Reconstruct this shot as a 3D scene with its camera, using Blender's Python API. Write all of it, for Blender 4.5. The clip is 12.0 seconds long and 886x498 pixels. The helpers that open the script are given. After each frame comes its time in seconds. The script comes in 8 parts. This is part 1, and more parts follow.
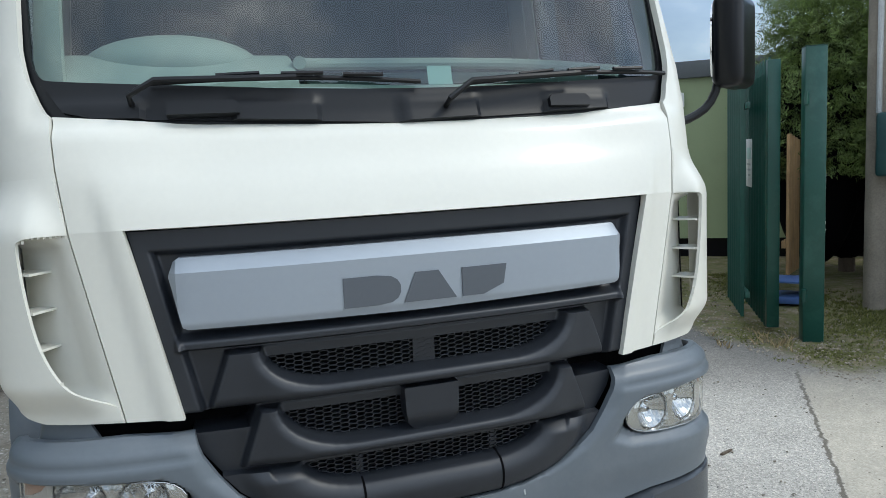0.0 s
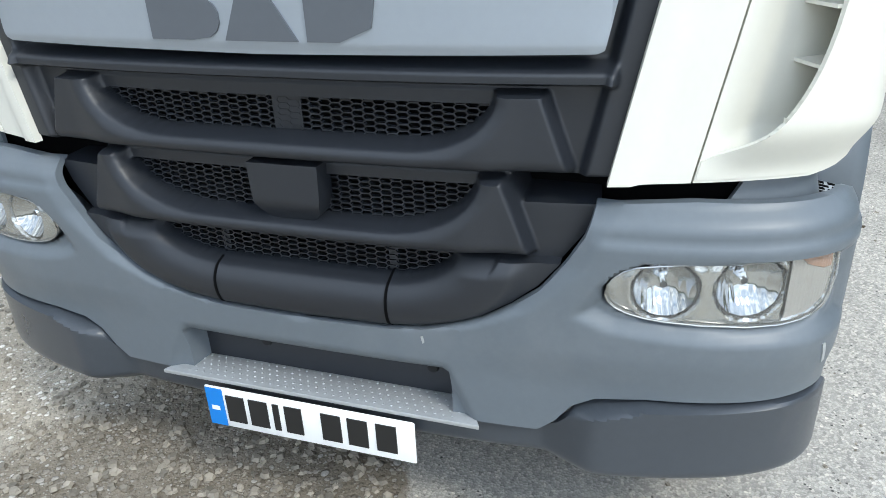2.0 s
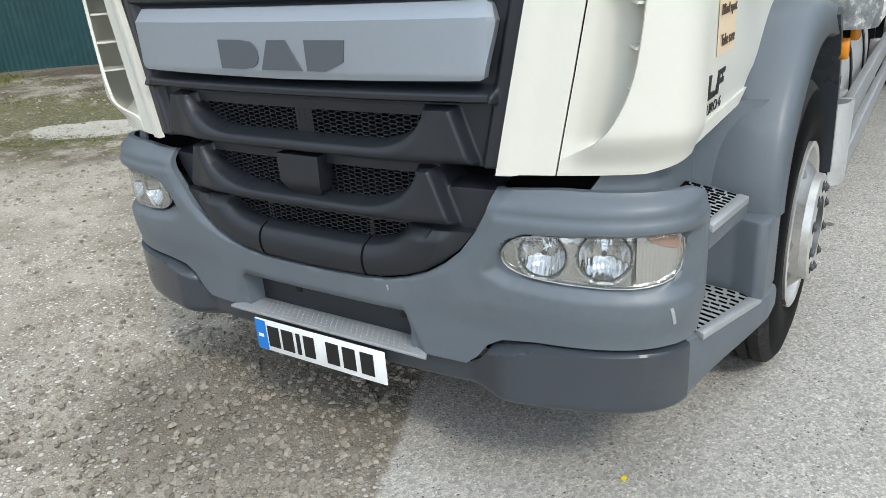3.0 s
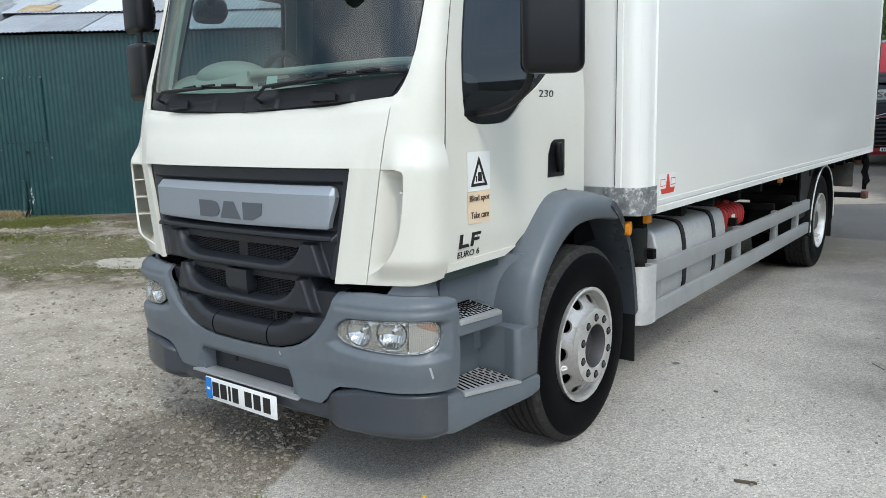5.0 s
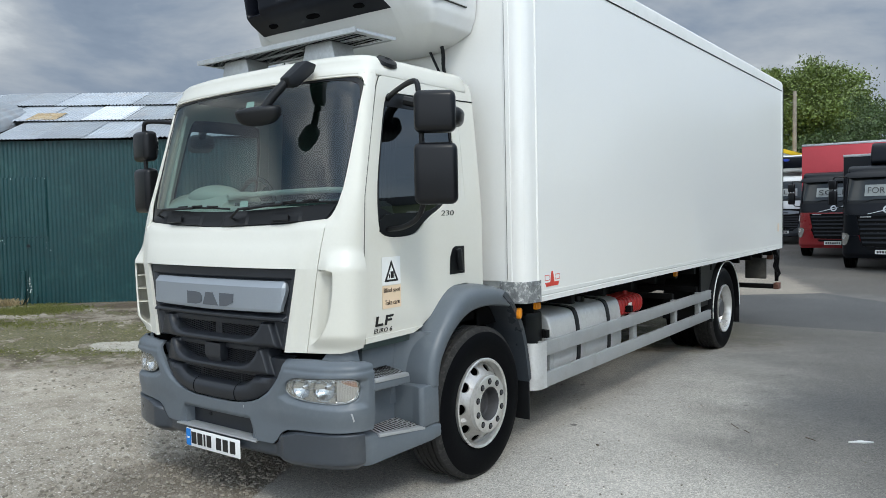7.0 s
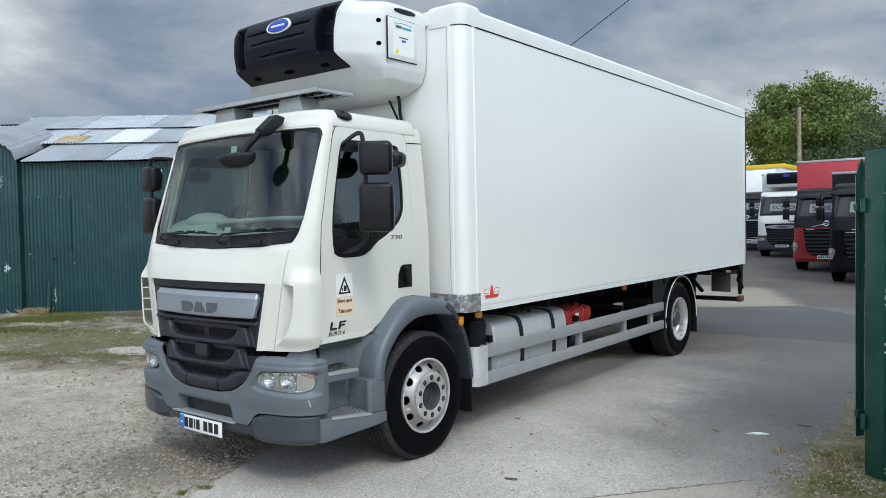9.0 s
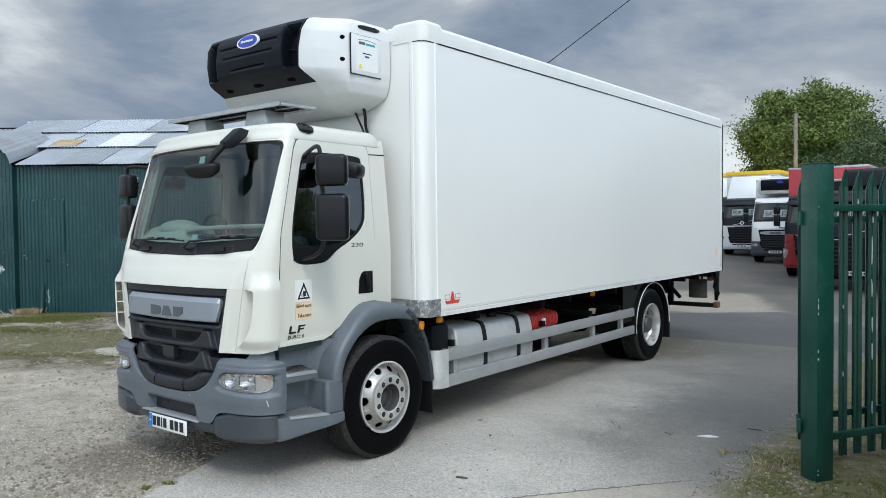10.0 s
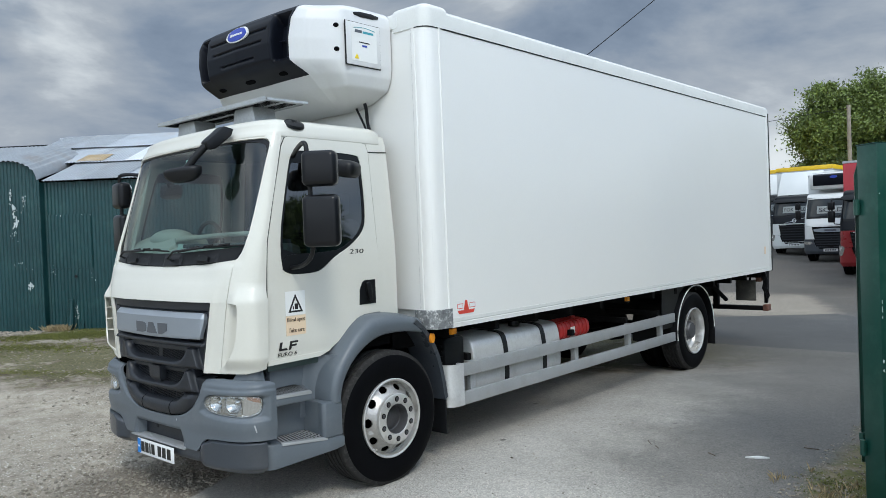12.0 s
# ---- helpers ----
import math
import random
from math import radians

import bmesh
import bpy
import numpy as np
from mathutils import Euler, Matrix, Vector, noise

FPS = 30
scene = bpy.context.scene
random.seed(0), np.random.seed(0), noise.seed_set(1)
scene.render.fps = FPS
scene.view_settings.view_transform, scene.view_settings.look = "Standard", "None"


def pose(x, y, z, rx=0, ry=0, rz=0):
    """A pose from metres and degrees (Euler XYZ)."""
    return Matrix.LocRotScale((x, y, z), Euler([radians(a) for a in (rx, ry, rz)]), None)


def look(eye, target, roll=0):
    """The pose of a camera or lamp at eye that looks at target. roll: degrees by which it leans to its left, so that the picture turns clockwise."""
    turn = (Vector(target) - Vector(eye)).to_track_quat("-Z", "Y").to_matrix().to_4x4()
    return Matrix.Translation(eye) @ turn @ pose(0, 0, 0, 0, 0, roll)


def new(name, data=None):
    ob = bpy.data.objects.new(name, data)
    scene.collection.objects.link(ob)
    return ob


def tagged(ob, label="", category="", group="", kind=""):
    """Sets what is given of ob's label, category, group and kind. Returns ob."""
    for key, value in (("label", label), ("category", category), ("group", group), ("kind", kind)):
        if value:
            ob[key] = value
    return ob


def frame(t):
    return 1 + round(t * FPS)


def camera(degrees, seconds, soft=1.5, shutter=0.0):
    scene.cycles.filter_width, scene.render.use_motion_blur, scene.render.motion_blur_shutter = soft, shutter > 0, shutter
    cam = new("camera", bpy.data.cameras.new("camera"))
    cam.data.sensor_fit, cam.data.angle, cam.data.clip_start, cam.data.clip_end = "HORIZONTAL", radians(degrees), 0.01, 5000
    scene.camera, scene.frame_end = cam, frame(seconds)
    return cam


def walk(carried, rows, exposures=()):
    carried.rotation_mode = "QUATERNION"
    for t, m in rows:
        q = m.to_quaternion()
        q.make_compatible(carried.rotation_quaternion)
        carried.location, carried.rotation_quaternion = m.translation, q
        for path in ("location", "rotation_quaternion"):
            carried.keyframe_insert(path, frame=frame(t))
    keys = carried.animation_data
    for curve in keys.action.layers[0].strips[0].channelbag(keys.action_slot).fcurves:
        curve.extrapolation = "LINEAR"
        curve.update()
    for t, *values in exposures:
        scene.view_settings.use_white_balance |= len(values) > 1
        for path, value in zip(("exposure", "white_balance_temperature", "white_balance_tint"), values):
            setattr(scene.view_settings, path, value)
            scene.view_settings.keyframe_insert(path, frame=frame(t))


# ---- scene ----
cam = camera(61.4, 12.0, soft=0.5)
PATH = [
    (0, (-0.597, -1.922, 1.629), (0.048, -0.044, 1.389), -2.7),
    (0.5, (-0.237, -1.647, 1.588), (0.205, 0.253, 1.15), -1.1),
    (1, (0.052, -1.382, 1.518), (0.185, 0.516, 0.9), -0.1),
    (1.5, (0.378, -1.223, 1.487), (0.14, 0.594, 0.685), -0.3),
    (2, (0.772, -1.222, 1.498), (0.171, 0.468, 0.613), -2.7),
    (2.5, (1.096, -1.418, 1.519), (0.219, 0.161, 0.66), -4.5),
    (3, (1.511, -1.512, 1.543), (0.472, 0.018, 0.783), -4.4),
    (5, (2.905, -2.152, 1.667), (1.7, -0.591, 1.333), -1.4),
    (5.5, (3.215, -2.275, 1.711), (2.021, -0.691, 1.457), -1.2),
    (6, (3.439, -2.503, 1.752), (2.259, -0.898, 1.571), -1.0),
    (6.5, (3.642, -2.758, 1.78), (2.468, -1.144, 1.651), -1.1),
    (7, (3.958, -2.894, 1.799), (2.772, -1.287, 1.701), -1.2),
    (9, (5.012, -3.366, 1.892), (3.782, -1.79, 1.825), -1.1),
    (9.5, (5.286, -3.375, 1.92), (4.056, -1.799, 1.859), -0.7),
    (10, (5.467, -3.334, 1.938), (4.228, -1.764, 1.878), -0.7),
    (10.5, (5.522, -3.366, 1.944), (4.264, -1.812, 1.885), -1.0),
    (11, (5.553, -3.209, 1.94), (4.268, -1.677, 1.885), -1.6),
    (11.5, (5.496, -2.97, 1.931), (4.185, -1.46, 1.882), -2.0),
    (12, (5.315, -2.686, 1.891), (3.984, -1.194, 1.854), -2.2),
]
walk(cam, [(t, look(eye, target, roll)) for t, eye, target, roll in PATH],
     exposures=[(0.0, -0.72, 6200, 5), (0.5, -0.55, 6200, 5), (1.0, -0.36, 6150, 4), (1.5, -0.22, 6100, 4), (2.0, -0.16, 6250, 5), (2.5, -0.33, 6450, 6), (3.2, -0.46, 6500, 6), (4.8, -0.64, 6400, 6), (6.0, -0.71, 6350, 5), (9.0, -0.74, 6250, 5), (10.5, -0.76, 6220, 5), (12.0, -0.82, 6200, 5)])

# ---- world, sun ----
SUN_EL, SUN_AZ = 46.0, 57.0      # degrees; azimuth from the truck's front (-y) towards +x
world = bpy.data.worlds.new("sky")
scene.world = world
world.use_nodes = True
wn, wl = world.node_tree.nodes, world.node_tree.links
sky = wn.new("ShaderNodeTexSky")
sky.sky_type, sky.sun_disc = "NISHITA", False
sun_dir = Vector((math.sin(radians(SUN_AZ)) * math.cos(radians(SUN_EL)), -math.cos(radians(SUN_AZ)) * math.cos(radians(SUN_EL)), math.sin(radians(SUN_EL))))
sky.sun_elevation = radians(SUN_EL)
sky.sun_rotation = math.atan2(sun_dir.x, sun_dir.y)
wtex = wn.new("ShaderNodeTexCoord")
wmap = wn.new("ShaderNodeMapping")
wmap.inputs["Scale"].default_value = (1.0, 1.0, 2.2)
wl.new(wtex.outputs["Generated"], wmap.inputs["Vector"])


def wnoise(scale, detail, rough, dist=0.0):
    n = wn.new("ShaderNodeTexNoise")
    n.inputs["Scale"].default_value, n.inputs["Detail"].default_value = scale, detail
    n.inputs["Roughness"].default_value, n.inputs["Distortion"].default_value = rough, dist
    wl.new(wmap.outputs["Vector"], n.inputs["Vector"])
    return n


def wramp(src, stops):
    r = wn.new("ShaderNodeValToRGB")
    while len(r.color_ramp.elements) < len(stops):
        r.color_ramp.elements.new(0.5)
    for e, (p, c) in zip(r.color_ramp.elements, stops):
        e.position, e.color = p, (*c, 1)
    wl.new(src, r.inputs["Fac"])
    return r


cloud_tone = wramp(wnoise(2.6, 7, 0.55, 0.35).outputs["Fac"], [(0.30, (2.5, 3.2, 4.5)), (0.43, (3.9, 4.65, 6.0)), (0.55, (6.6, 7.0, 7.8)), (0.68, (12.5, 12.7, 13.0))])
cloud_gap = wramp(wnoise(1.5, 6, 0.55, 0.2).outputs["Fac"], [(0.36, (0, 0, 0)), (0.43, (1, 1, 1))])
wmix = wn.new("ShaderNodeMix")
wmix.data_type = "RGBA"
# a clear blue break in the cloud over the hedge beside the yard
wbreak = wn.new("ShaderNodeVectorMath")
wbreak.operation = "DOT_PRODUCT"
wbreak.inputs[1].default_value = Vector((0.52, 0.83, 0.20)).normalized()
wl.new(wtex.outputs["Generated"], wbreak.inputs[0])
wclear = wn.new("ShaderNodeMapRange")
wclear.interpolation_type = "SMOOTHSTEP"
wclear.inputs["From Min"].default_value, wclear.inputs["From Max"].default_value = 0.93, 0.985
wclear.inputs["To Min"].default_value, wclear.inputs["To Max"].default_value = 1.0, 0.5
wl.new(wbreak.outputs["Value"], wclear.inputs["Value"])
wgap = wn.new("ShaderNodeMath")
wgap.operation = "MULTIPLY"
wl.new(cloud_gap.outputs["Color"], wgap.inputs[0]), wl.new(wclear.outputs["Result"], wgap.inputs[1])
wl.new(wgap.outputs["Value"], wmix.inputs["Factor"])
wl.new(sky.outputs["Color"], wmix.inputs["A"])
wl.new(cloud_tone.outputs["Color"], wmix.inputs["B"])
# thin cloud is brighter towards the sun behind it
wdot = wn.new("ShaderNodeVectorMath")
wdot.operation = "DOT_PRODUCT"
wdot.inputs[1].default_value = sun_dir
wl.new(wtex.outputs["Generated"], wdot.inputs[0])
wglow = wn.new("ShaderNodeMapRange")
wglow.interpolation_type = "SMOOTHSTEP"
wglow.inputs["From Min"].default_value, wglow.inputs["From Max"].default_value = -0.35, 1.0
wglow.inputs["To Min"].default_value, wglow.inputs["To Max"].default_value = 1.32, 5.2
wl.new(wdot.outputs["Value"], wglow.inputs["Value"])
wmul = wn.new("ShaderNodeVectorMath")
wmul.operation = "SCALE"
wl.new(wmix.outputs["Result"], wmul.inputs[0]), wl.new(wglow.outputs["Result"], wmul.inputs["Scale"])
wl.new(wmul.outputs["Vector"], wn["Background"].inputs["Color"])
wn["Background"].inputs["Strength"].default_value = 0.085

sun = new("sun", bpy.data.lights.new("sun", "SUN"))
sun.data.energy, sun.data.angle, sun.data.color = 2.45, radians(12.0), (1.0, 0.93, 0.83)
sun.matrix_world = look(sun_dir * 50, (0, 0, 0))


# ---- materials ----
def mat(name, color, rough=0.5, metal=0.0, vary=0.12, big=1.2, fine=60.0, bump=0.0, bump_scale=200.0, spec=0.5, coat=0.0, dirt=None, dirt_amount=0.0, dirt_scale=3.0, rough_vary=0.08):
    """A surface with colour changes at two scales, optional dirt, roughness changes and fine relief."""
    m = bpy.data.materials.new(name)
    m.use_nodes = True
    n, l = m.node_tree.nodes, m.node_tree.links
    b = n["Principled BSDF"]
    b.inputs["Roughness"].default_value, b.inputs["Metallic"].default_value = rough, metal
    b.inputs["Specular IOR Level"].default_value, b.inputs["Coat Weight"].default_value = spec, coat
    b.inputs["Coat Roughness"].default_value = 0.08
    g = n.new("ShaderNodeNewGeometry")

    def noise_tex(scale, detail=4.0, rough_=0.55):
        t = n.new("ShaderNodeTexNoise")
        t.inputs["Scale"].default_value, t.inputs["Detail"].default_value, t.inputs["Roughness"].default_value = scale, detail, rough_
        l.new(g.outputs["Position"], t.inputs["Vector"])
        return t

    def maths(op, a, b_, c=None):
        t = n.new("ShaderNodeMath")
        t.operation = op
        for k, v in enumerate((a, b_, c)):
            if v is None:
                continue
            if isinstance(v, (int, float)):
                t.inputs[k].default_value = v
            else:
                l.new(v, t.inputs[k])
        return t.outputs[0]

    n1, n2 = noise_tex(big, 5.0), noise_tex(fine, 3.0)
    both = maths("ADD", maths("MULTIPLY", n1.outputs["Fac"], 0.6), maths("MULTIPLY", n2.outputs["Fac"], 0.4))
    mul = n.new("ShaderNodeMix")
    mul.data_type, mul.blend_type = "RGBA", "MULTIPLY"
    mul.inputs["Factor"].default_value = 1.0
    mul.inputs["A"].default_value = (*color, 1)
    r = n.new("ShaderNodeMapRange")
    r.inputs["From Min"].default_value, r.inputs["From Max"].default_value = 0.3, 0.7
    r.inputs["To Min"].default_value, r.inputs["To Max"].default_value = 1 - vary, 1 + vary
    l.new(both, r.inputs["Value"])
    l.new(r.outputs["Result"], mul.inputs["B"])
    out = mul.outputs["Result"]
    if dirt:
        d = noise_tex(dirt_scale, 8.0, 0.65)
        dm = n.new("ShaderNodeMapRange")
        dm.inputs["From Min"].default_value, dm.inputs["From Max"].default_value = 0.52, 0.72
        dm.inputs["To Max"].default_value = dirt_amount
        l.new(d.outputs["Fac"], dm.inputs["Value"])
        mx = n.new("ShaderNodeMix")
        mx.data_type = "RGBA"
        mx.inputs["B"].default_value = (*dirt, 1)
        l.new(dm.outputs["Result"], mx.inputs["Factor"])
        l.new(out, mx.inputs["A"])
        out = mx.outputs["Result"]
    l.new(out, b.inputs["Base Color"])
    if rough_vary:
        rr = n.new("ShaderNodeMapRange")
        rr.inputs["To Min"].default_value, rr.inputs["To Max"].default_value = max(0.02, rough - rough_vary), min(1, rough + rough_vary)
        l.new(n1.outputs["Fac"], rr.inputs["Value"])
        l.new(rr.outputs["Result"], b.inputs["Roughness"])
    if bump:
        n3 = noise_tex(bump_scale, 3.0)
        bp = n.new("ShaderNodeBump")
        bp.inputs["Strength"].default_value, bp.inputs["Distance"].default_value = bump, 0.01
        l.new(n3.outputs["Fac"], bp.inputs["Height"])
        l.new(bp.outputs["Normal"], b.inputs["Normal"])
    return m


def glass(name, tint, gloss_rough=0.0, mirror=0.05, haze=0.0):
    """A thin pane: it lets light through, tinted, and mirrors by Fresnel."""
    m = bpy.data.materials.new(name)
    m.use_nodes = True
    n, l = m.node_tree.nodes, m.node_tree.links
    n.remove(n["Principled BSDF"])
    t, gl, mx, lw, pw, ma = (n.new("ShaderNode" + k) for k in ("BsdfTransparent", "BsdfGlossy", "MixShader", "LayerWeight", "Math", "Math"))
    t.inputs["Color"].default_value = (*tint, 1)
    gl.inputs["Roughness"].default_value = gloss_rough
    lw.inputs["Blend"].default_value = 0.5
    pw.operation, ma.operation = "POWER", "MULTIPLY_ADD"
    pw.inputs[1].default_value = 5.0
    ma.inputs[1].default_value, ma.inputs[2].default_value = 1.0 - mirror, mirror
    l.new(lw.outputs["Facing"], pw.inputs[0]), l.new(pw.outputs[0], ma.inputs[0]), l.new(ma.outputs[0], mx.inputs[0])
    l.new(t.outputs[0], mx.inputs[1]), l.new(gl.outputs[0], mx.inputs[2])
    out = mx.outputs[0]
    if haze:
        df, mh = n.new("ShaderNodeBsdfDiffuse"), n.new("ShaderNodeMixShader")
        df.inputs["Color"].default_value = (0.85, 0.86, 0.83, 1)
        mh.inputs[0].default_value = haze
        l.new(out, mh.inputs[1]), l.new(df.outputs[0], mh.inputs[2])
        out = mh.outputs[0]
    l.new(out, n["Material Output"].inputs["Surface"])
    return m


M = dict(
    white=mat("white_cab_paint", (0.645, 0.637, 0.572), 0.38, vary=0.025, spec=0.35, coat=0.2, dirt=(0.55, 0.53, 0.45), dirt_amount=0.10, dirt_scale=2.2),
    boxwhite=mat("white_body_panel", (0.80, 0.80, 0.77), 0.30, vary=0.02, big=0.4, coat=0.5, dirt=(0.66, 0.66, 0.62), dirt_amount=0.10, dirt_scale=0.6, rough_vary=0.03),
    boxtrim=mat("white_trim_extrusion", (0.70, 0.71, 0.68), 0.4, vary=0.05, dirt=(0.45, 0.45, 0.42), dirt_amount=0.25, dirt_scale=4.0),
    grey=mat("grey_bumper_plastic", (0.108, 0.127, 0.145), 0.42, vary=0.06, bump=0.04, bump_scale=900, dirt=(0.23, 0.24, 0.25), dirt_amount=0.18, dirt_scale=4.0),
    valance=mat("dark_grey_valance_plastic", (0.043, 0.050, 0.060), 0.30, vary=0.08, bump=0.05, bump_scale=900, dirt=(0.15, 0.15, 0.15), dirt_amount=0.2),
    dark=mat("black_textured_plastic", (0.0140, 0.0167, 0.0220), 0.44, spec=0.5, vary=0.12, bump=0.05, bump_scale=1100, dirt=(0.045, 0.048, 0.052), dirt_amount=0.08, dirt_scale=6.0),
    mirrorblack=mat("satin_black_mirror_plastic", (0.0060, 0.0065, 0.008), 0.30, spec=0.28, vary=0.12, bump=0.02, bump_scale=800),
    black=mat("black_plastic", (0.0065, 0.0072, 0.0085), 0.42, spec=0.3, vary=0.15, bump=0.03, bump_scale=800),
    # near-black that stands for the shade in openings and behind parts
    hole=mat("void_shade_black", (0.003, 0.003, 0.0035), 0.9, spec=0.05),
    silver=mat("silver_painted_bar", (0.30, 0.335, 0.375), 0.42, metal=0.4, vary=0.03, coat=0.15),
    badge=mat("dark_grey_badge", (0.085, 0.095, 0.11), 0.35, vary=0.05),
    chrome=mat("chrome", (0.85, 0.86, 0.88), 0.08, metal=1.0, vary=0.03, rough_vary=0.03),
    alu=mat("weathered_aluminium", (0.43, 0.445, 0.455), 0.40, metal=0.45, vary=0.12, big=4, fine=90, dirt=(0.36, 0.35, 0.33), dirt_amount=0.4, dirt_scale=7.0, rough_vary=0.12),
    shoe=mat("battered_corner_metal", (0.22, 0.23, 0.235), 0.5, metal=0.3, vary=0.5, big=22, fine=70, dirt=(0.85, 0.86, 0.83), dirt_amount=1.0, dirt_scale=26.0),
    tankalu=mat("dull_tank_aluminium", (0.62, 0.63, 0.63), 0.36, metal=0.35, vary=0.12, big=3, fine=60, dirt=(0.30, 0.29, 0.27), dirt_amount=0.4, dirt_scale=5.0, rough_vary=0.1),
    galv=mat("galvanised_steel", (0.48, 0.50, 0.51), 0.5, metal=0.6, vary=0.2, big=9, fine=60, dirt=(0.25, 0.24, 0.22), dirt_amount=0.4, dirt_scale=9.0),
    rimpaint=mat("silver_wheel_paint", (0.66, 0.655, 0.63), 0.30, metal=0.6, vary=0.1, big=5, dirt=(0.20, 0.17, 0.14), dirt_amount=0.4, dirt_scale=14.0),
    # grimy, and darker than the rim paint to carry the hollow's shading
    dish=mat("grimy_shaded_wheel_dish", (0.42, 0.41, 0.39), 0.34, metal=0.75, vary=0.2, big=9, dirt=(0.16, 0.13, 0.10), dirt_amount=0.55, dirt_scale=18.0),
    tyre=mat("dressed_tyre_wall", (0.0032, 0.0035, 0.0043), 0.55, vary=0.2, big=8, bump=0.05, bump_scale=200, spec=0.05),
    tread=mat("dusty_tyre_tread", (0.026, 0.0255, 0.025), 0.85, vary=0.3, big=14, fine=140, bump=0.2, bump_scale=160, dirt=(0.10, 0.096, 0.088), dirt_amount=0.45, dirt_scale=30.0, spec=0.2),
    chassis=mat("black_chassis_paint", (0.004, 0.004, 0.0045), 0.7, spec=0.15, vary=0.3, dirt=(0.014, 0.013, 0.012), dirt_amount=0.5, dirt_scale=5.0),
    tailplate=mat("dirty_grey_plate", (0.075, 0.073, 0.066), 0.65, vary=0.3, big=6, dirt=(0.16, 0.15, 0.125), dirt_amount=0.6, dirt_scale=7.0),
    nut=mat("dull_dark_nut", (0.10, 0.10, 0.105), 0.5, metal=0.6, vary=0.2),
    rustbrown=mat("rusty_brown_steel", (0.14, 0.065, 0.045), 0.8, vary=0.4, big=20),
    red=mat("red_plastic", (0.42, 0.03, 0.028), 0.45, vary=0.1, dirt=(0.2, 0.05, 0.04), dirt_amount=0.3),
    amber=mat("amber_lens", (0.75, 0.27, 0.02), 0.15, vary=0.05),
    clear=glass("lamp_lens", (0.93, 0.94, 0.93), haze=0.05),
    reflector=mat("lamp_reflector", (0.50, 0.505, 0.51), 0.10, metal=1.0, vary=0.05),
    lamphouse=mat("lamp_housing", (0.43, 0.43, 0.42), 0.2, metal=0.85, vary=0.05),
    signal=mat("pale_signal_reflector", (0.42, 0.405, 0.39), 0.32, metal=0.5, vary=0.08),
    amberinner=mat("faded_amber_reflector", (0.34, 0.20, 0.14), 0.3, vary=0.1),
    screen=glass("windscreen_glass", (0.46, 0.58, 0.565), mirror=0.085),
    # the dim cab behind the near window is put into this pane's tint
    side_glass=glass("interior_dark_side_glass", (0.08, 0.105, 0.13), mirror=0.15),
    dash=mat("pale_grey_dash", (0.50, 0.53, 0.48), 0.6, vary=0.06, bump=0.03),
    interior=mat("dark_cab_trim", (0.055, 0.082, 0.080), 0.75, vary=0.15),
    # dark cloth, deepened for the shade that the shadowless door glass leaves out
    curtain=mat("shade_darkened_curtain_cloth", (0.030, 0.033, 0.036), 0.85, vary=0.25, big=6),
    seat=mat("dark_seat_cloth", (0.05, 0.055, 0.065), 0.9, vary=0.2, fine=200),
    paper=mat("white_paper", (0.75, 0.76, 0.74), 0.7, vary=0.03),
    pale_green=mat("pale_green_paper", (0.55, 0.72, 0.66), 0.7, vary=0.03),
    cream=mat("cream_sticker", (0.76, 0.60, 0.42), 0.5, vary=0.04),
    brownink=mat("brown_print", (0.085, 0.06, 0.042), 0.5, vary=0.05),
    ink=mat("black_ink", (0.012, 0.012, 0.012), 0.5, vary=0.05),
    blue=mat("blue_plate_band", (0.01, 0.19, 0.60), 0.35, vary=0.03),
    plate=mat("white_plate", (0.80, 0.81, 0.80), 0.3, vary=0.02),
    logored=mat("red_decal", (0.60, 0.06, 0.04), 0.45, vary=0.08),
    logoblue=mat("blue_badge", (0.02, 0.05, 0.36), 0.3, vary=0.05),
    teal=mat("teal_print", (0.05, 0.30, 0.36), 0.5, vary=0.05),
    yellow=mat("yellow_print", (0.80, 0.60, 0.02), 0.5, vary=0.05),
    unit=mat("white_unit_moulding", (0.66, 0.67, 0.665), 0.35, vary=0.03, dirt=(0.5, 0.5, 0.47), dirt_amount=0.18),
    unitblack=mat("black_unit_grille", (0.0035, 0.0048, 0.009), 0.36, spec=0.2, vary=0.1),
)


# ---- building blocks ----
def part(name, bm, material, parent=None, label="", smooth=True, angle=35):
    """Link a bmesh as one mesh object, under a thing or a part."""
    me = bpy.data.meshes.new(name)
    bm.to_mesh(me)
    bm.free()
    me.materials.append(M[material] if isinstance(material, str) else material)
    if smooth:
        me.shade_smooth()
        me.set_sharp_from_angle(angle=radians(angle))
    ob = new(name, me)
    if parent is not None:
        ob.parent = parent
    if label:
        tagged(ob, label)
    return ob


def thing(name, label, category, group="", kind="", at=None):
    ob = new(name)
    ob.empty_display_size = 0.1
    if at is not None:
        ob.matrix_world = at
    return tagged(ob, label, category, group, kind)


def box_bm(x0, y0, z0, x1, y1, z1, bevel=0.0, seg=2, bm=None):
    """A block, with rounded edges where bevel is given; added to bm if one is given."""
    b = bmesh.new()
    bmesh.ops.create_cube(b, size=1.0)
    bmesh.ops.scale(b, vec=(abs(x1 - x0), abs(y1 - y0), abs(z1 - z0)), verts=b.verts)
    bmesh.ops.translate(b, vec=((x0 + x1) / 2, (y0 + y1) / 2, (z0 + z1) / 2), verts=b.verts)
    if bevel:
        bmesh.ops.bevel(b, geom=b.edges[:], offset=bevel, segments=seg, affect="EDGES", profile=0.5)
    return join_bm(bm, b)


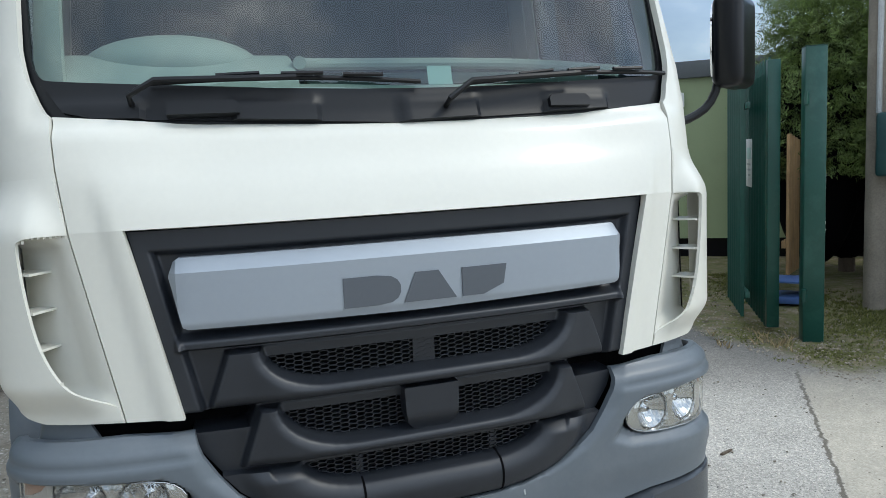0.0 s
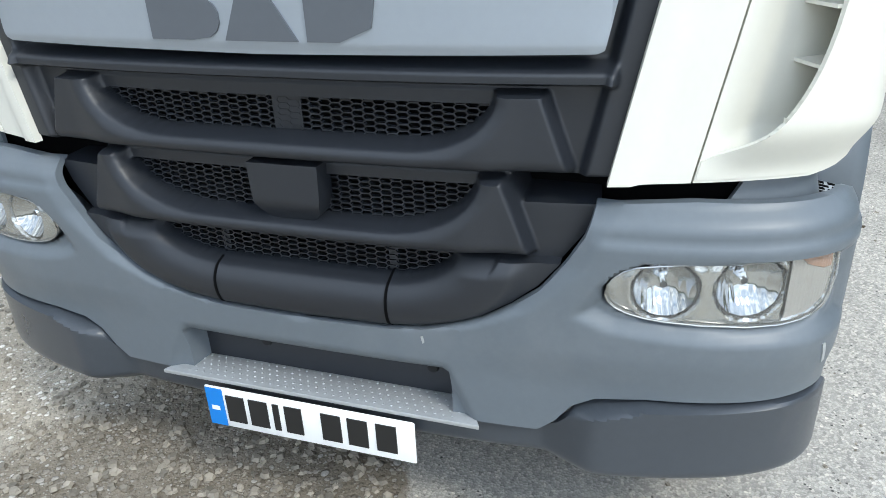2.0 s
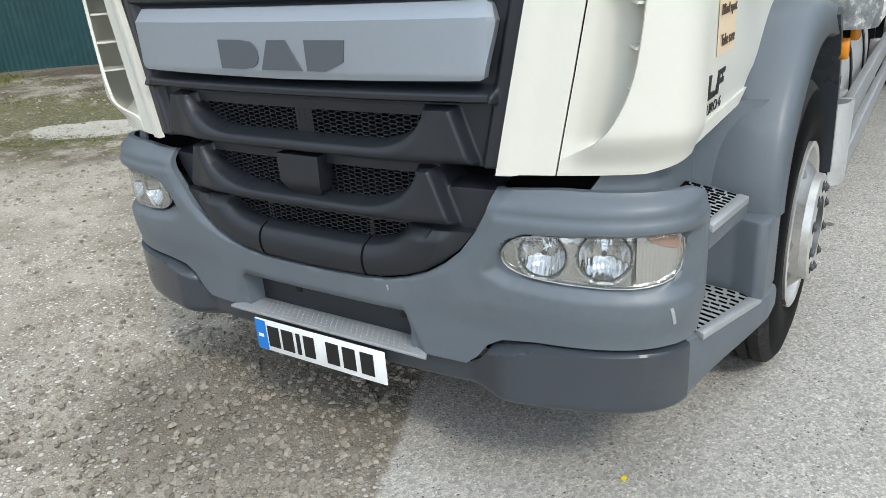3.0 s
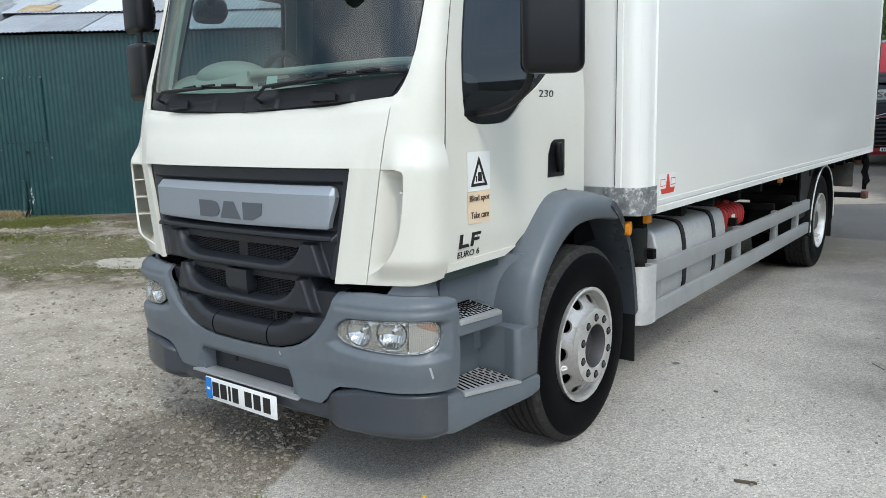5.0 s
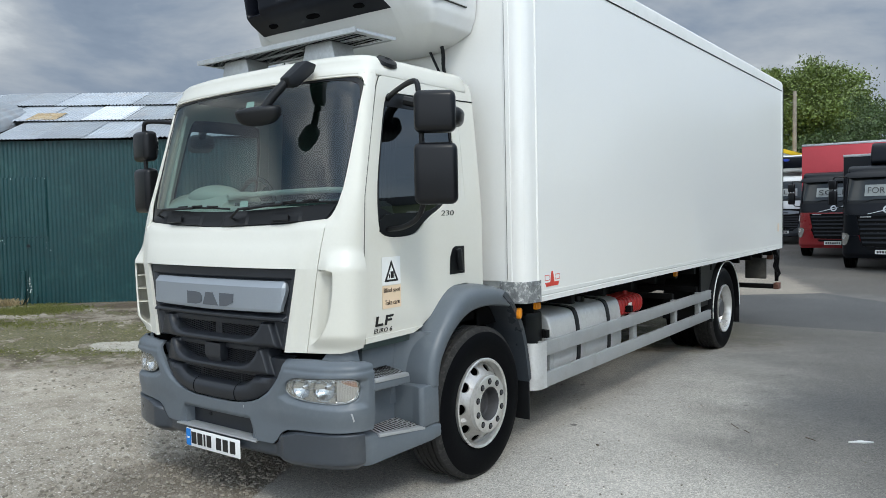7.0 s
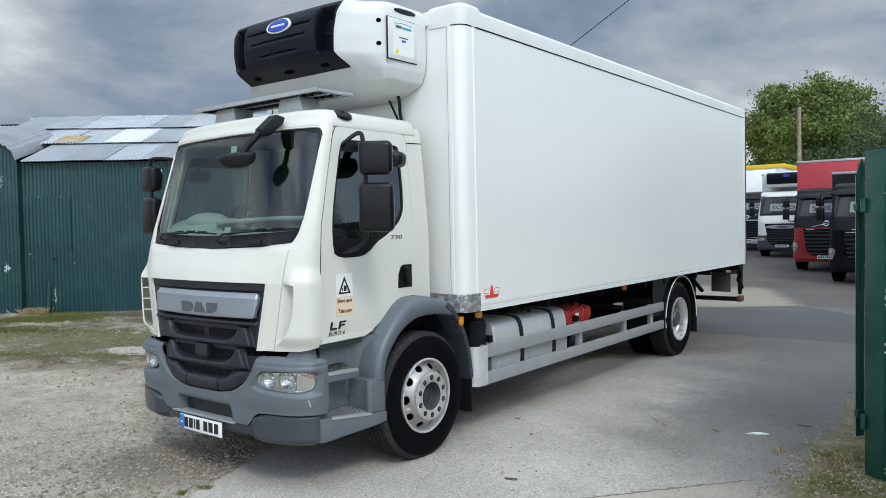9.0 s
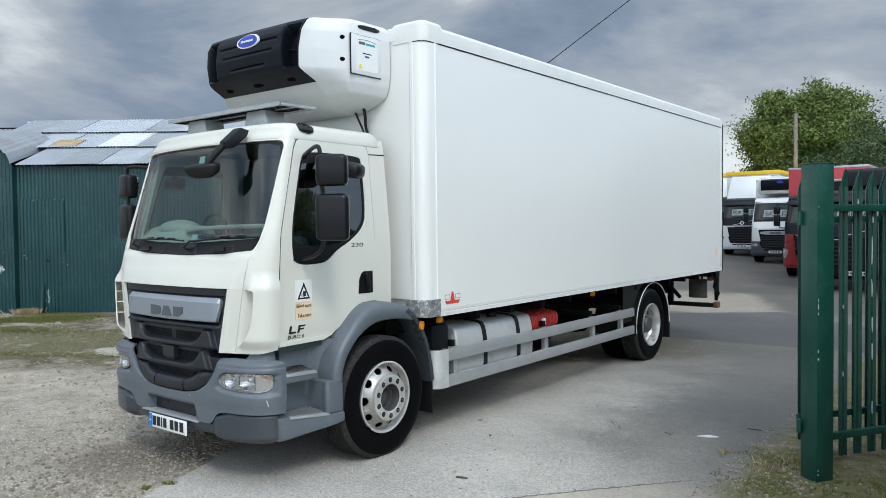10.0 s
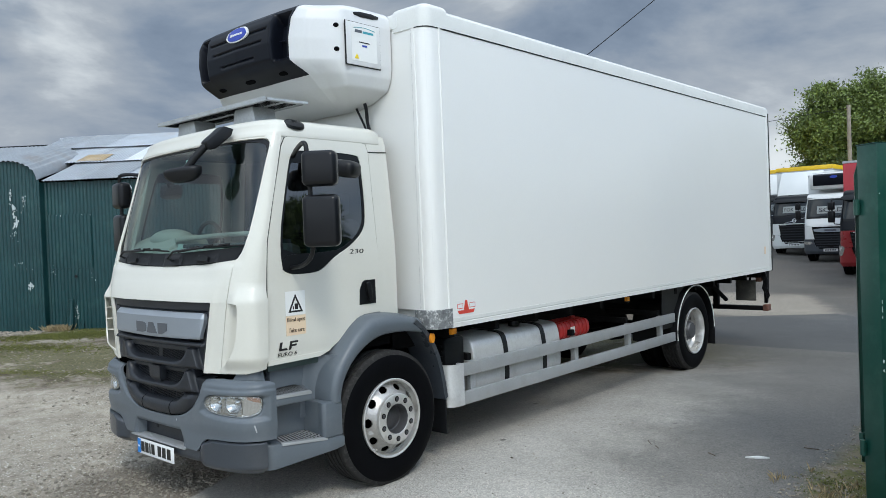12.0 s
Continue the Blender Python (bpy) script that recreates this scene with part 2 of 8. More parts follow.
def join_bm(a, b):
    if a is None:
        return b
    vs = [a.verts.new(v.co) for v in b.verts]
    b.verts.index_update()
    for f in b.faces:
        a.faces.new([vs[v.index] for v in f.verts])
    b.free()
    return a


def cyl_bm(p0, p1, r0, r1=None, seg=20, bm=None, caps=True):
    """A round bar from p0 to p1."""
    p0, p1 = Vector(p0), Vector(p1)
    b = bmesh.new()
    d = (p1 - p0).length
    bmesh.ops.create_cone(b, cap_ends=caps, segments=seg, radius1=r0, radius2=r0 if r1 is None else r1, depth=d)
    b.transform(Matrix.Translation((p0 + p1) / 2) @ (p1 - p0).to_track_quat("Z", "Y").to_matrix().to_4x4())
    return join_bm(bm, b)


def tube_bm(points, r, seg=10, bm=None):
    """A round bar along a line of points."""
    b = bm or bmesh.new()
    pts = [Vector(p) for p in points]
    rings = []
    for i, p in enumerate(pts):
        d = (pts[min(i + 1, len(pts) - 1)] - pts[max(i - 1, 0)]).normalized()
        q = d.to_track_quat("Z", "Y")
        rings.append([b.verts.new(p + q @ Vector((r * math.cos(a), r * math.sin(a), 0))) for a in np.linspace(0, 2 * math.pi, seg, endpoint=False)])
    for a, c in zip(rings, rings[1:]):
        for k in range(seg):
            b.faces.new((a[k], a[(k + 1) % seg], c[(k + 1) % seg], c[k]))
    b.faces.new(rings[0][::-1]), b.faces.new(rings[-1])
    return b


def lathe_bm(profile, seg=64, axis="X", bm=None, closed=False):
    """Turn a profile of (along the axis, radius) about the x axis."""
    b = bm or bmesh.new()
    rings = []
    for a, r in profile:
        rings.append([b.verts.new((a, r * math.cos(t), r * math.sin(t))) for t in np.linspace(0, 2 * math.pi, seg, endpoint=False)])
    pairs = list(zip(rings, rings[1:])) + ([(rings[-1], rings[0])] if closed else [])
    for p, q in pairs:
        for k in range(seg):
            b.faces.new((p[k], p[(k + 1) % seg], q[(k + 1) % seg], q[k]))
    bmesh.ops.recalc_face_normals(b, faces=b.faces[:])
    return b


def prism_bm(outline, axis, a, c, bevel=0.0, seg=2, bm=None):
    """A flat outline pushed along an axis from a to c. The outline's pairs are the two other axes in order."""
    b = bmesh.new()
    put = {"x": lambda p, s: (s, p[0], p[1]), "y": lambda p, s: (p[0], s, p[1]), "z": lambda p, s: (p[0], p[1], s)}[axis]
    v0 = [b.verts.new(put(p, a)) for p in outline]
    v1 = [b.verts.new(put(p, c)) for p in outline]
    n = len(outline)
    b.faces.new(v0), b.faces.new(v1[::-1])
    for k in range(n):
        b.faces.new((v0[k], v1[k], v1[(k + 1) % n], v0[(k + 1) % n]))
    bmesh.ops.recalc_face_normals(b, faces=b.faces[:])
    if bevel:
        bmesh.ops.bevel(b, geom=b.edges[:], offset=bevel, segments=seg, affect="EDGES", profile=0.5)
    return join_bm(bm, b)


def clip_cell(poly, x0, x1, y0, y1):
    """The part of a polygon inside a grid cell."""
    for axis, lim, keep in ((0, x0, 1), (0, x1, -1), (1, y0, 1), (1, y1, -1)):
        out = []
        for k, p in enumerate(poly):
            q = poly[k - 1]
            ip, iq = keep * (p[axis] - lim) >= 0, keep * (q[axis] - lim) >= 0
            if ip != iq:
                t = (lim - q[axis]) / (p[axis] - q[axis])
                c = [q[0] + t * (p[0] - q[0]), q[1] + t * (p[1] - q[1])]
                c[axis] = lim
                out.append(tuple(c))
            if ip:
                out.append(p)
        poly = out
        if not poly:
            return poly
    return poly


def inside_poly(px, py, poly):
    """Even-odd test for arrays of points."""
    res = np.zeros(px.shape, bool)
    n = len(poly)
    for k in range(n):
        (xa, ya), (xb, yb) = poly[k], poly[k - 1]
        if ya == yb:
            continue
        hit = ((ya > py) != (yb > py)) & (px < (xb - xa) * (py - ya) / (yb - ya) + xa)
        res ^= hit
    return res


def smooth_line(pts, times=2, closed=True):
    """Cut the corners of a line (Chaikin)."""
    for _ in range(times):
        out = [] if closed else [pts[0]]
        rng = range(len(pts)) if closed else range(len(pts) - 1)
        for k in rng:
            a, b = pts[k], pts[(k + 1) % len(pts)]
            out += [(0.75 * a[0] + 0.25 * b[0], 0.75 * a[1] + 0.25 * b[1]), (0.25 * a[0] + 0.75 * b[0], 0.25 * a[1] + 0.75 * b[1])]
        if not closed:
            out.append(pts[-1])
        pts = out
    return pts


def smooth_path(pts, times=2):
    """Cut the corners of a line in space."""
    pts = [Vector(p) for p in pts]
    for _ in range(times):
        out = [pts[0]]
        for a, b in zip(pts, pts[1:]):
            out += [a * 0.75 + b * 0.25, a * 0.25 + b * 0.75]
        pts = out + [pts[-1]]
    return pts


def sheet_bm(outline, surface, off=0.0, thick=0.02, du=0.04, dv=0.05, bm=None):
    """A sheet of some thickness laid on surface(u, v, off), cut to an outline in (u, v). off: metres or a function of u and v."""
    poly = [(float(a), float(b)) for a, b in outline]
    us, vs = [p[0] for p in poly], [p[1] for p in poly]
    gu = np.linspace(min(us), max(us), max(2, int(math.ceil((max(us) - min(us)) / du)) + 1))
    gv = np.linspace(min(vs), max(vs), max(2, int(math.ceil((max(vs) - min(vs)) / dv)) + 1))
    crossed = set()
    for k in range(len(poly)):
        (xa, ya), (xb, yb) = poly[k - 1], poly[k]
        steps = max(2, int(4 * max(abs(xb - xa) / max(gu[1] - gu[0], 1e-6), abs(yb - ya) / max(gv[1] - gv[0], 1e-6))) + 2)
        for t in np.linspace(0, 1, steps):
            i, j = int((xa + t * (xb - xa) - gu[0]) / (gu[1] - gu[0])), int((ya + t * (yb - ya) - gv[0]) / (gv[1] - gv[0]))
            for di in (-1, 0, 1):
                for dj in (-1, 0, 1):
                    crossed.add((i + di, j + dj))
    cu, cv = np.meshgrid((gu[:-1] + gu[1:]) / 2, (gv[:-1] + gv[1:]) / 2, indexing="ij")
    ins = inside_poly(cu, cv, poly)
    index, coords, faces, known = {}, [], [], set()

    def vert(p):
        key = (round(p[0] * 2e4), round(p[1] * 2e4))
        if key not in index:
            index[key] = len(coords)
            coords.append(p)
        return index[key]

    for i in range(len(gu) - 1):
        for j in range(len(gv) - 1):
            if (i, j) in crossed:
                c = clip_cell(poly, gu[i], gu[i + 1], gv[j], gv[j + 1])
            elif ins[i, j]:
                c = [(gu[i], gv[j]), (gu[i + 1], gv[j]), (gu[i + 1], gv[j + 1]), (gu[i], gv[j + 1])]
            else:
                continue
            # a cut that touches itself falls into several loops
            loops, ids = [], []
            for p in c:
                k = vert(p)
                if k in ids:
                    at = ids.index(k)
                    loops.append(ids[at:])
                    ids = ids[:at]
                ids.append(k)
            loops.append(ids)
            for ids in loops:
                if len(ids) >= 3:
                    area = sum(coords[ids[k - 1]][0] * coords[ids[k]][1] - coords[ids[k]][0] * coords[ids[k - 1]][1] for k in range(len(ids)))
                    if abs(area) > 1e-9 and frozenset(ids) not in known:
                        known.add(frozenset(ids))
                        faces.append(ids if area > 0 else ids[::-1])
    cc = np.array(coords)
    o = off(cc[:, 0], cc[:, 1]) if callable(off) else np.full(len(cc), off)
    top = surface(cc[:, 0], cc[:, 1], o)
    b = bm or bmesh.new()
    tv = [b.verts.new(p) for p in top]
    edges = {}
    for f in faces:
        for k in range(len(f)):
            e = (f[k - 1], f[k])
            if (e[1], e[0]) in edges:
                del edges[(e[1], e[0])]
            else:
                edges[e] = 1
    for f in faces:
        b.faces.new([tv[k] for k in f])
    if thick:
        bv = [b.verts.new(p) for p in surface(cc[:, 0], cc[:, 1], o - thick)]
        for f in faces:
            b.faces.new([bv[k] for k in f[::-1]])
        for a, c in edges:
            b.faces.new((tv[c], tv[a], bv[a], bv[c]))
    return b


def sstep(a, b, x):
    t = np.clip((x - a) / (b - a), 0, 1)
    return t * t * (3 - 2 * t)


def ring_bm(outer, inner, surface, n=8, bm=None, **k):
    """A sheet round a hole, laid in n pieces."""
    cx, cy = sum(p[0] for p in inner) / len(inner), sum(p[1] for p in inner) / len(inner)

    def order(line):
        dense = []
        for i in range(len(line)):
            a, b = line[i - 1], line[i]
            dense += [(a[0] + t * (b[0] - a[0]), a[1] + t * (b[1] - a[1])) for t in (0.0, 0.2, 0.4, 0.6, 0.8)]
        if sum(line[i - 1][0] * line[i][1] - line[i][0] * line[i - 1][1] for i in range(len(line))) < 0:
            dense = dense[::-1]
        return dense
    outer, inner = order(outer), order(inner)

    def cuts(line):
        ang = [math.atan2(p[1] - cy, p[0] - cx) for p in line]
        return [min(range(len(line)), key=lambda i: abs(math.remainder(ang[i] - 2 * math.pi * j / n, 2 * math.pi))) for j in range(n)]
    co, ci = cuts(outer), cuts(inner)

    def run(line, a, b):
        return line[a:b + 1] if b >= a else line[a:] + line[:b + 1]
    b = bm or bmesh.new()
    for j in range(n):
        sheet_bm(run(outer, co[j], co[(j + 1) % n]) + run(inner, ci[j], ci[(j + 1) % n])[::-1], surface, bm=b, **k)
    return b


def text_bm(words, height, place, width=None, depth=0.002):
    """Flat raised lettering, centred, laid by the matrix place."""
    c = bpy.data.curves.new("lettering", "FONT")
    c.body, c.size, c.extrude, c.align_x, c.align_y, c.resolution_u = words, 1.0, 0.0, "CENTER", "CENTER", 3
    ob = bpy.data.objects.new("lettering", c)
    me = bpy.data.meshes.new_from_object(ob)
    b = bmesh.new()
    b.from_mesh(me)
    bpy.data.objects.remove(ob), bpy.data.curves.remove(c), bpy.data.meshes.remove(me)
    xs, ys = [v.co.x for v in b.verts], [v.co.y for v in b.verts]
    sy = height / (max(ys) - min(ys))
    sx = sy if width is None else width / (max(xs) - min(xs))
    for v in b.verts:
        v.co = ((v.co.x - (max(xs) + min(xs)) / 2) * sx, (v.co.y - (max(ys) + min(ys)) / 2) * sy, 0)
    geo = bmesh.ops.extrude_face_region(b, geom=b.faces[:])
    bmesh.ops.translate(b, vec=(0, 0, depth), verts=[v for v in geo["geom"] if isinstance(v, bmesh.types.BMVert)])
    bmesh.ops.recalc_face_normals(b, faces=b.faces[:])
    b.transform(place)
    return b


# ---- the cab's skin ----
EXPO = 2.5
ZT = [0.2, 0.45, 1.0, 1.49, 1.60, 1.77, 1.9, 2.56, 2.66, 2.72]
Y0 = [0.0, 0.0, 0.0, 0.0, 0.035, 0.115, 0.145, 0.29, 0.335, 0.40]
YD = [0.265, 0.265, 0.265, 0.285, 0.29, 0.30, 0.315, 0.50, 0.53, 0.56]
WT = [1.04, 1.04, 1.04, 1.04, 1.04, 1.04, 1.033, 0.975, 0.96, 0.94]
_q = np.linspace(0, np.pi / 2, 1500)
BX, BY = np.sin(_q) ** (2 / EXPO), 1 - np.cos(_q) ** (2 / EXPO)
BS = np.r_[0, np.cumsum(np.hypot(np.diff(1.04 * BX), np.diff(0.28 * BY)))]
ULEN = float(BS[-1])


def U(x):
    """Length round the skin for a place x across the front."""
    return math.copysign(float(np.interp(abs(x) / 1.04, BX, BS)), x)


def front(u, z, off):
    """The cab's front, which wraps round into the sides."""
    u, z, off = np.asarray(u, float), np.asarray(z, float), np.asarray(off, float)
    a, sg = np.abs(u), np.where(u < 0, -1.0, 1.0)

    def p(a, z):
        w, y0, yd = np.interp(z, ZT, WT), np.interp(z, ZT, Y0), np.interp(z, ZT, YD)
        return np.stack([w * np.interp(a, BS, BX), y0 + (yd - y0) * np.interp(a, BS, BY) + np.maximum(0, a - ULEN), z], -1)
    e = 0.01
    n = np.cross(p(a + e, z) - p(np.maximum(a - e, 0), z), p(a, z + e) - p(a, z - e))
    n /= np.linalg.norm(n, axis=-1, keepdims=True) + 1e-9
    q = p(a, z) + off[..., None] * n
    q[..., 0] *= sg
    return q


def side_of(sign):
    """The cab's flat side, by y and z."""
    def f(y, z, off):
        y, z, off = np.asarray(y, float) * sign, np.asarray(z, float), np.asarray(off, float)
        return np.stack([sign * (np.interp(z, ZT, WT) + off), y, z], -1)
    return f


def side_sheet(outline, sign, **k):
    return sheet_bm([(sign * y, z) for y, z in outline], side_of(sign), **k)


def mirrored(line):
    """A right half from top to bottom, closed with its mirror image."""
    return [(x, z) for x, z in line] + [(-x, z) for x, z in line[::-1] if abs(x) > 1e-6]

# ---- the white refrigerated truck ----
truck = thing("box_truck", "white rigid refrigerated box truck with grey bumper parked on the yard", "truck")

# front panel round the grille


JOINT = [(0.785, 1.004), (0.830, 1.245), (0.872, 1.483), (0.886, 1.64), (0.892, 1.772)]      # front panel's outer edge


def belt(a, z):
    """The corners stand forward under the windscreen and draw back towards the bumper."""
    f = np.interp(z, (1.0, 1.25, 1.483, 1.64, 1.775, 1.95, 2.3), (-0.014, -0.004, 0.006, 0.024, 0.034, 0.016, 0.0))
    return f * sstep(0.52, 0.86, a) * sstep(1.147, 0.90, a)


def front_panel_off(u, z):
    a = np.abs(u)
    crease = 0.69 + (z - 1.0) * 0.19
    o = 0.012 * sstep(crease + 0.012, crease - 0.012, a) * sstep(1.66, 1.52, z) + 0.004 + belt(a, z)
    return o - 0.02 * sstep(1.70, 1.752, z) ** 2


b = sheet_bm(mirrored([(U(0.0), 1.748), (U(0.5), 1.752), (U(0.80), 1.764), JOINT[4], JOINT[3], (0.8725, 1.4893), (0.0, 1.4893)]), front, front_panel_off, 0.04, 0.02, 0.02)
for s in (1, -1):
    sheet_bm([(s * a, z) for a, z in ((0.8725, 1.4893), JOINT[2], JOINT[1], JOINT[0], (0.640, 1.003), (0.660, 1.10), (0.7423, 1.4893))], front, front_panel_off, 0.02, 0.02, 0.02, b)
bmesh.ops.remove_doubles(b, verts=b.verts[:], dist=0.0003)
part("front_panel", b, "white", truck)
# black sheet painted as the shade behind the front's openings
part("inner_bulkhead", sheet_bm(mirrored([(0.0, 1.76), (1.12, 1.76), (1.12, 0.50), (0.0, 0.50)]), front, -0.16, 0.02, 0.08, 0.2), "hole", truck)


# corner panels with the air deflectors
def corner(sign):
    s = sign

    def o(u, z):
        a = np.abs(u)
        jz = np.interp(z, [p[1] for p in JOINT], [p[0] for p in JOINT])
        floor = 0.040 * sstep(0.0, 0.10, a - jz) * sstep(1.480, 1.452, z) * sstep(1.04, 1.10, z)
        return 0.004 + belt(a, z) - floor - 0.012 * sstep(1.72, 1.78, z) * sstep(0.98, 0.93, a)
    line = [(a + 0.004, z) for a, z in JOINT[::-1]] + [(1.00, 1.006), (1.147, 1.03), (1.147, 2.62), (1.13, 2.66), (1.0, 2.66), (1.0, 2.622), (1.030, 2.610), (1.048, 2.583), (1.047, 2.54), (1.035, 2.46), (0.992, 2.06), (0.978, 1.95), (0.955, 1.868), (0.930, 1.815), (0.912, 1.785)]
    p = part("corner_panel", sheet_bm([(s * a, z) for a, z in line], front, o, 0.02, 0.02, 0.012), "white", truck)

    def fin(u, z):
        a = np.abs(u)
        jz = np.interp(z, [p[1] for p in JOINT], [p[0] for p in JOINT])
        lift = sstep(1.62, 1.47, z) * sstep(1.01, 1.12, z) * sstep(0.0, 0.085, a - jz)
        return 0.006 + belt(a, z) + lift * (0.050 - 0.018 * sstep(1.05, 1.14, a))
    # a lip round the air channel, open towards the door
    line = [(0.894, 1.62), (1.138, 1.62), (1.138, 1.035), (1.0, 1.012), (0.7925, 1.010), (0.799, 1.045)] + smooth_line([(0.799, 1.045), (0.86, 1.075), (0.915, 1.125), (0.955, 1.22), (0.970, 1.35), (0.974, 1.46), (0.966, 1.484), (0.8765, 1.486)], 2, False)[1:]
    part("air_deflector", sheet_bm([(s * a, z) for a, z in line], front, fin, 0.010, 0.0097, 0.0093), "white", p)
    for z in (1.205, 1.30, 1.395):
        b = bmesh.new()
        sheet_bm([(s * 0.958, z - 0.003), (s * 1.05, z - 0.003), (s * 1.05, z + 0.003), (s * 0.958, z + 0.003)], front, 0.044, 0.085, 0.02, 0.01, bm=b)
        part("vent_rib", b, "white", p)


corner(1), corner(-1)
part("header_panel", sheet_bm(mirrored([(0.0, 2.705), (1.06, 2.705), (1.147, 2.705), (1.147, 2.61), (1.040, 2.614), (0.98, 2.622), (0.0, 2.63)]), front, 0.001, 0.02, 0.04, 0.02), "white", truck)

# roof: rings that shrink towards its crown
b = bmesh.new()
ring_u = np.r_[np.linspace(-ULEN, ULEN, 45)]


def roof_ring(z, off):
    """The cab's outline at a height: the front skin, straight sides, a square back."""
    base = front(ring_u, np.full(45, z), np.full(45, off))
    w = float(np.interp(z, ZT, WT)) + off
    return [tuple(p[:2]) for p in base] + [(w, y) for y in np.linspace(0.75, 1.46, 8)] + [(x, 1.535) for x in np.linspace(w - 0.06, -w + 0.06, 15)] + [(-w, y) for y in np.linspace(1.46, 0.75, 8)]


rings = []
outline = roof_ring(2.70, 0.007)
for z, off in ((2.629, -0.004), (2.634, 0.003), (2.642, 0.006), (2.675, 0.007), (2.70, 0.007)):
    rings.append([b.verts.new((x, y, z)) for x, y in roof_ring(z, off)])
for inset, z in ((0.006, 2.722), (0.020, 2.742), (0.045, 2.758), (0.09, 2.771), (0.20, 2.781), (0.55, 2.788)):
    rings.append([b.verts.new((x * (1 - inset), 1.0 + (y - 1.0) * (1 - inset), z)) for x, y in outline])
for a, c in zip(rings, rings[1:]):
    for k in range(len(a)):
        b.faces.new((a[k], a[(k + 1) % len(a)], c[(k + 1) % len(a)], c[k]))
b.faces.new(rings[-1])
part("roof", b, "white", truck, angle=60)
part("rear_wall", prism_bm([(-1.02, 1.165), (1.02, 1.165), (1.02, 1.8), (0.945, 2.70), (-0.945, 2.70), (-1.02, 1.8)], "y", 1.50, 1.53), "white", truck)
part("cab_floor", box_bm(-1.0, 0.30, 1.0, 1.0, 1.50, 1.04), "interior", truck)

# windscreen: black surround, glass, cowl
ws_out = mirrored([(0.0, 2.635), (0.70, 2.632), (0.97, 2.622), (1.032, 2.60), (1.058, 2.54), (0.995, 2.0), (0.97, 1.80), (0.90, 1.765), (0.0, 1.735)])
ws_in = smooth_line(mirrored([(0.0, 2.616), (0.60, 2.614), (0.995, 2.604), (1.040, 2.52), (0.97, 2.02), (0.955, 1.88), (0.88, 1.865), (0.0, 1.825)]), 2)
part("windscreen_surround", ring_bm(ws_out, ws_in, front, 16, off=-0.010, thick=0.012, du=0.03, dv=0.02), "black", truck)
wsg = part("windscreen", sheet_bm(mirrored([(0.0, 2.625), (0.99, 2.615), (1.055, 2.53), (0.985, 2.0), (0.97, 1.84), (0.0, 1.80)]), front, -0.014, 0.0, 0.05, 0.05), "screen", truck, "clear windscreen with a paper disc behind it")
wsg.visible_shadow = False
part("cowl", sheet_bm(mirrored([(0.0, 1.83), (0.80, 1.845), (0.925, 1.855), (0.87, 1.785), (0.80, 1.768), (0.0, 1.738)]), front, lambda u, z: -0.004 + 0.012 * sstep(1.83, 1.79, z) * (0.5 + 0.5 * np.sign(np.sin(u * 14))), 0.02, 0.015, 0.012), "black", truck)
for x0, x1 in ((-0.62, -0.44), (0.46, 0.60)):
    part("cowl_cover", sheet_bm([(x0, 1.792), (x0 + 0.012, 1.802), (x1 - 0.012, 1.802), (x1, 1.792), (x1, 1.765), (x0, 1.765)], front, 0.022, 0.03, 0.03, 0.02), "black", truck)

part("pillar_trim", sheet_bm([(-0.900, 1.86), (-1.00, 1.86), (-1.055, 2.58), (-0.965, 2.58)], front, -0.075, 0.02, 0.03, 0.08), "dash", truck)


def wiper(x_piv, z_piv, x0, z0, x1, z1, knee):
    pts = [front(U(x), z, o) for x, z, o in ((x_piv, z_piv, 0.01), (x_piv, z_piv + 0.01, 0.05), (knee, z0 - 0.005, 0.055), ((knee + x1) / 2, (z0 + z1) / 2 + 0.005, 0.04))]
    w = part("wiper", tube_bm(pts, 0.0085, 8), "black", truck)
    blade = [front(U(x), z, 0.014) for x, z in zip(np.linspace(x0, x1, 14), np.linspace(z0, z1, 14) + 0.012 * np.sin(np.linspace(0, math.pi, 14)))]
    part("wiper_blade", tube_bm(blade, 0.0065, 8), "black", w)
    for f in (0.25, 0.5, 0.75):
        k = int(f * 13)
        part("blade_claw", tube_bm([blade[k] + np.array((0, -0.008, 0.01)), blade[min(k + 2, 13)] + np.array((0, -0.012, 0.012))], 0.006, 6), "black", w)


wiper(-0.70, 1.80, -0.66, 1.850, 0.06, 1.845, -0.64)
wiper(0.13, 1.775, 0.20, 1.838, 0.93, 1.872, 0.20)
part("paper_disc", sheet_bm([(0.10, 1.905), (0.175, 1.905), (0.175, 1.850), (0.10, 1.850)], front, -0.03, 0.001, 0.05, 0.05), "pale_green", truck)
part("screen_sticker", sheet_bm([(0.02, 2.55), (0.10, 2.55), (0.10, 2.47), (0.02, 2.47)], front, -0.03, 0.001, 0.05, 0.05), "pale_green", truck)


def poly_dist(u, z, poly):
    """Distance to an outline, positive inside."""
    d = np.full(u.shape, 9.0)
    for k in range(len(poly)):
        ax, ay = poly[k - 1]
        bx, by = poly[k]
        t = np.clip(((u - ax) * (bx - ax) + (z - ay) * (by - ay)) / ((bx - ax) ** 2 + (by - ay) ** 2), 0, 1)
        d = np.minimum(d, np.hypot(u - ax - t * (bx - ax), z - ay - t * (by - ay)))
    return np.where(inside_poly(u, z, poly), d, -d)


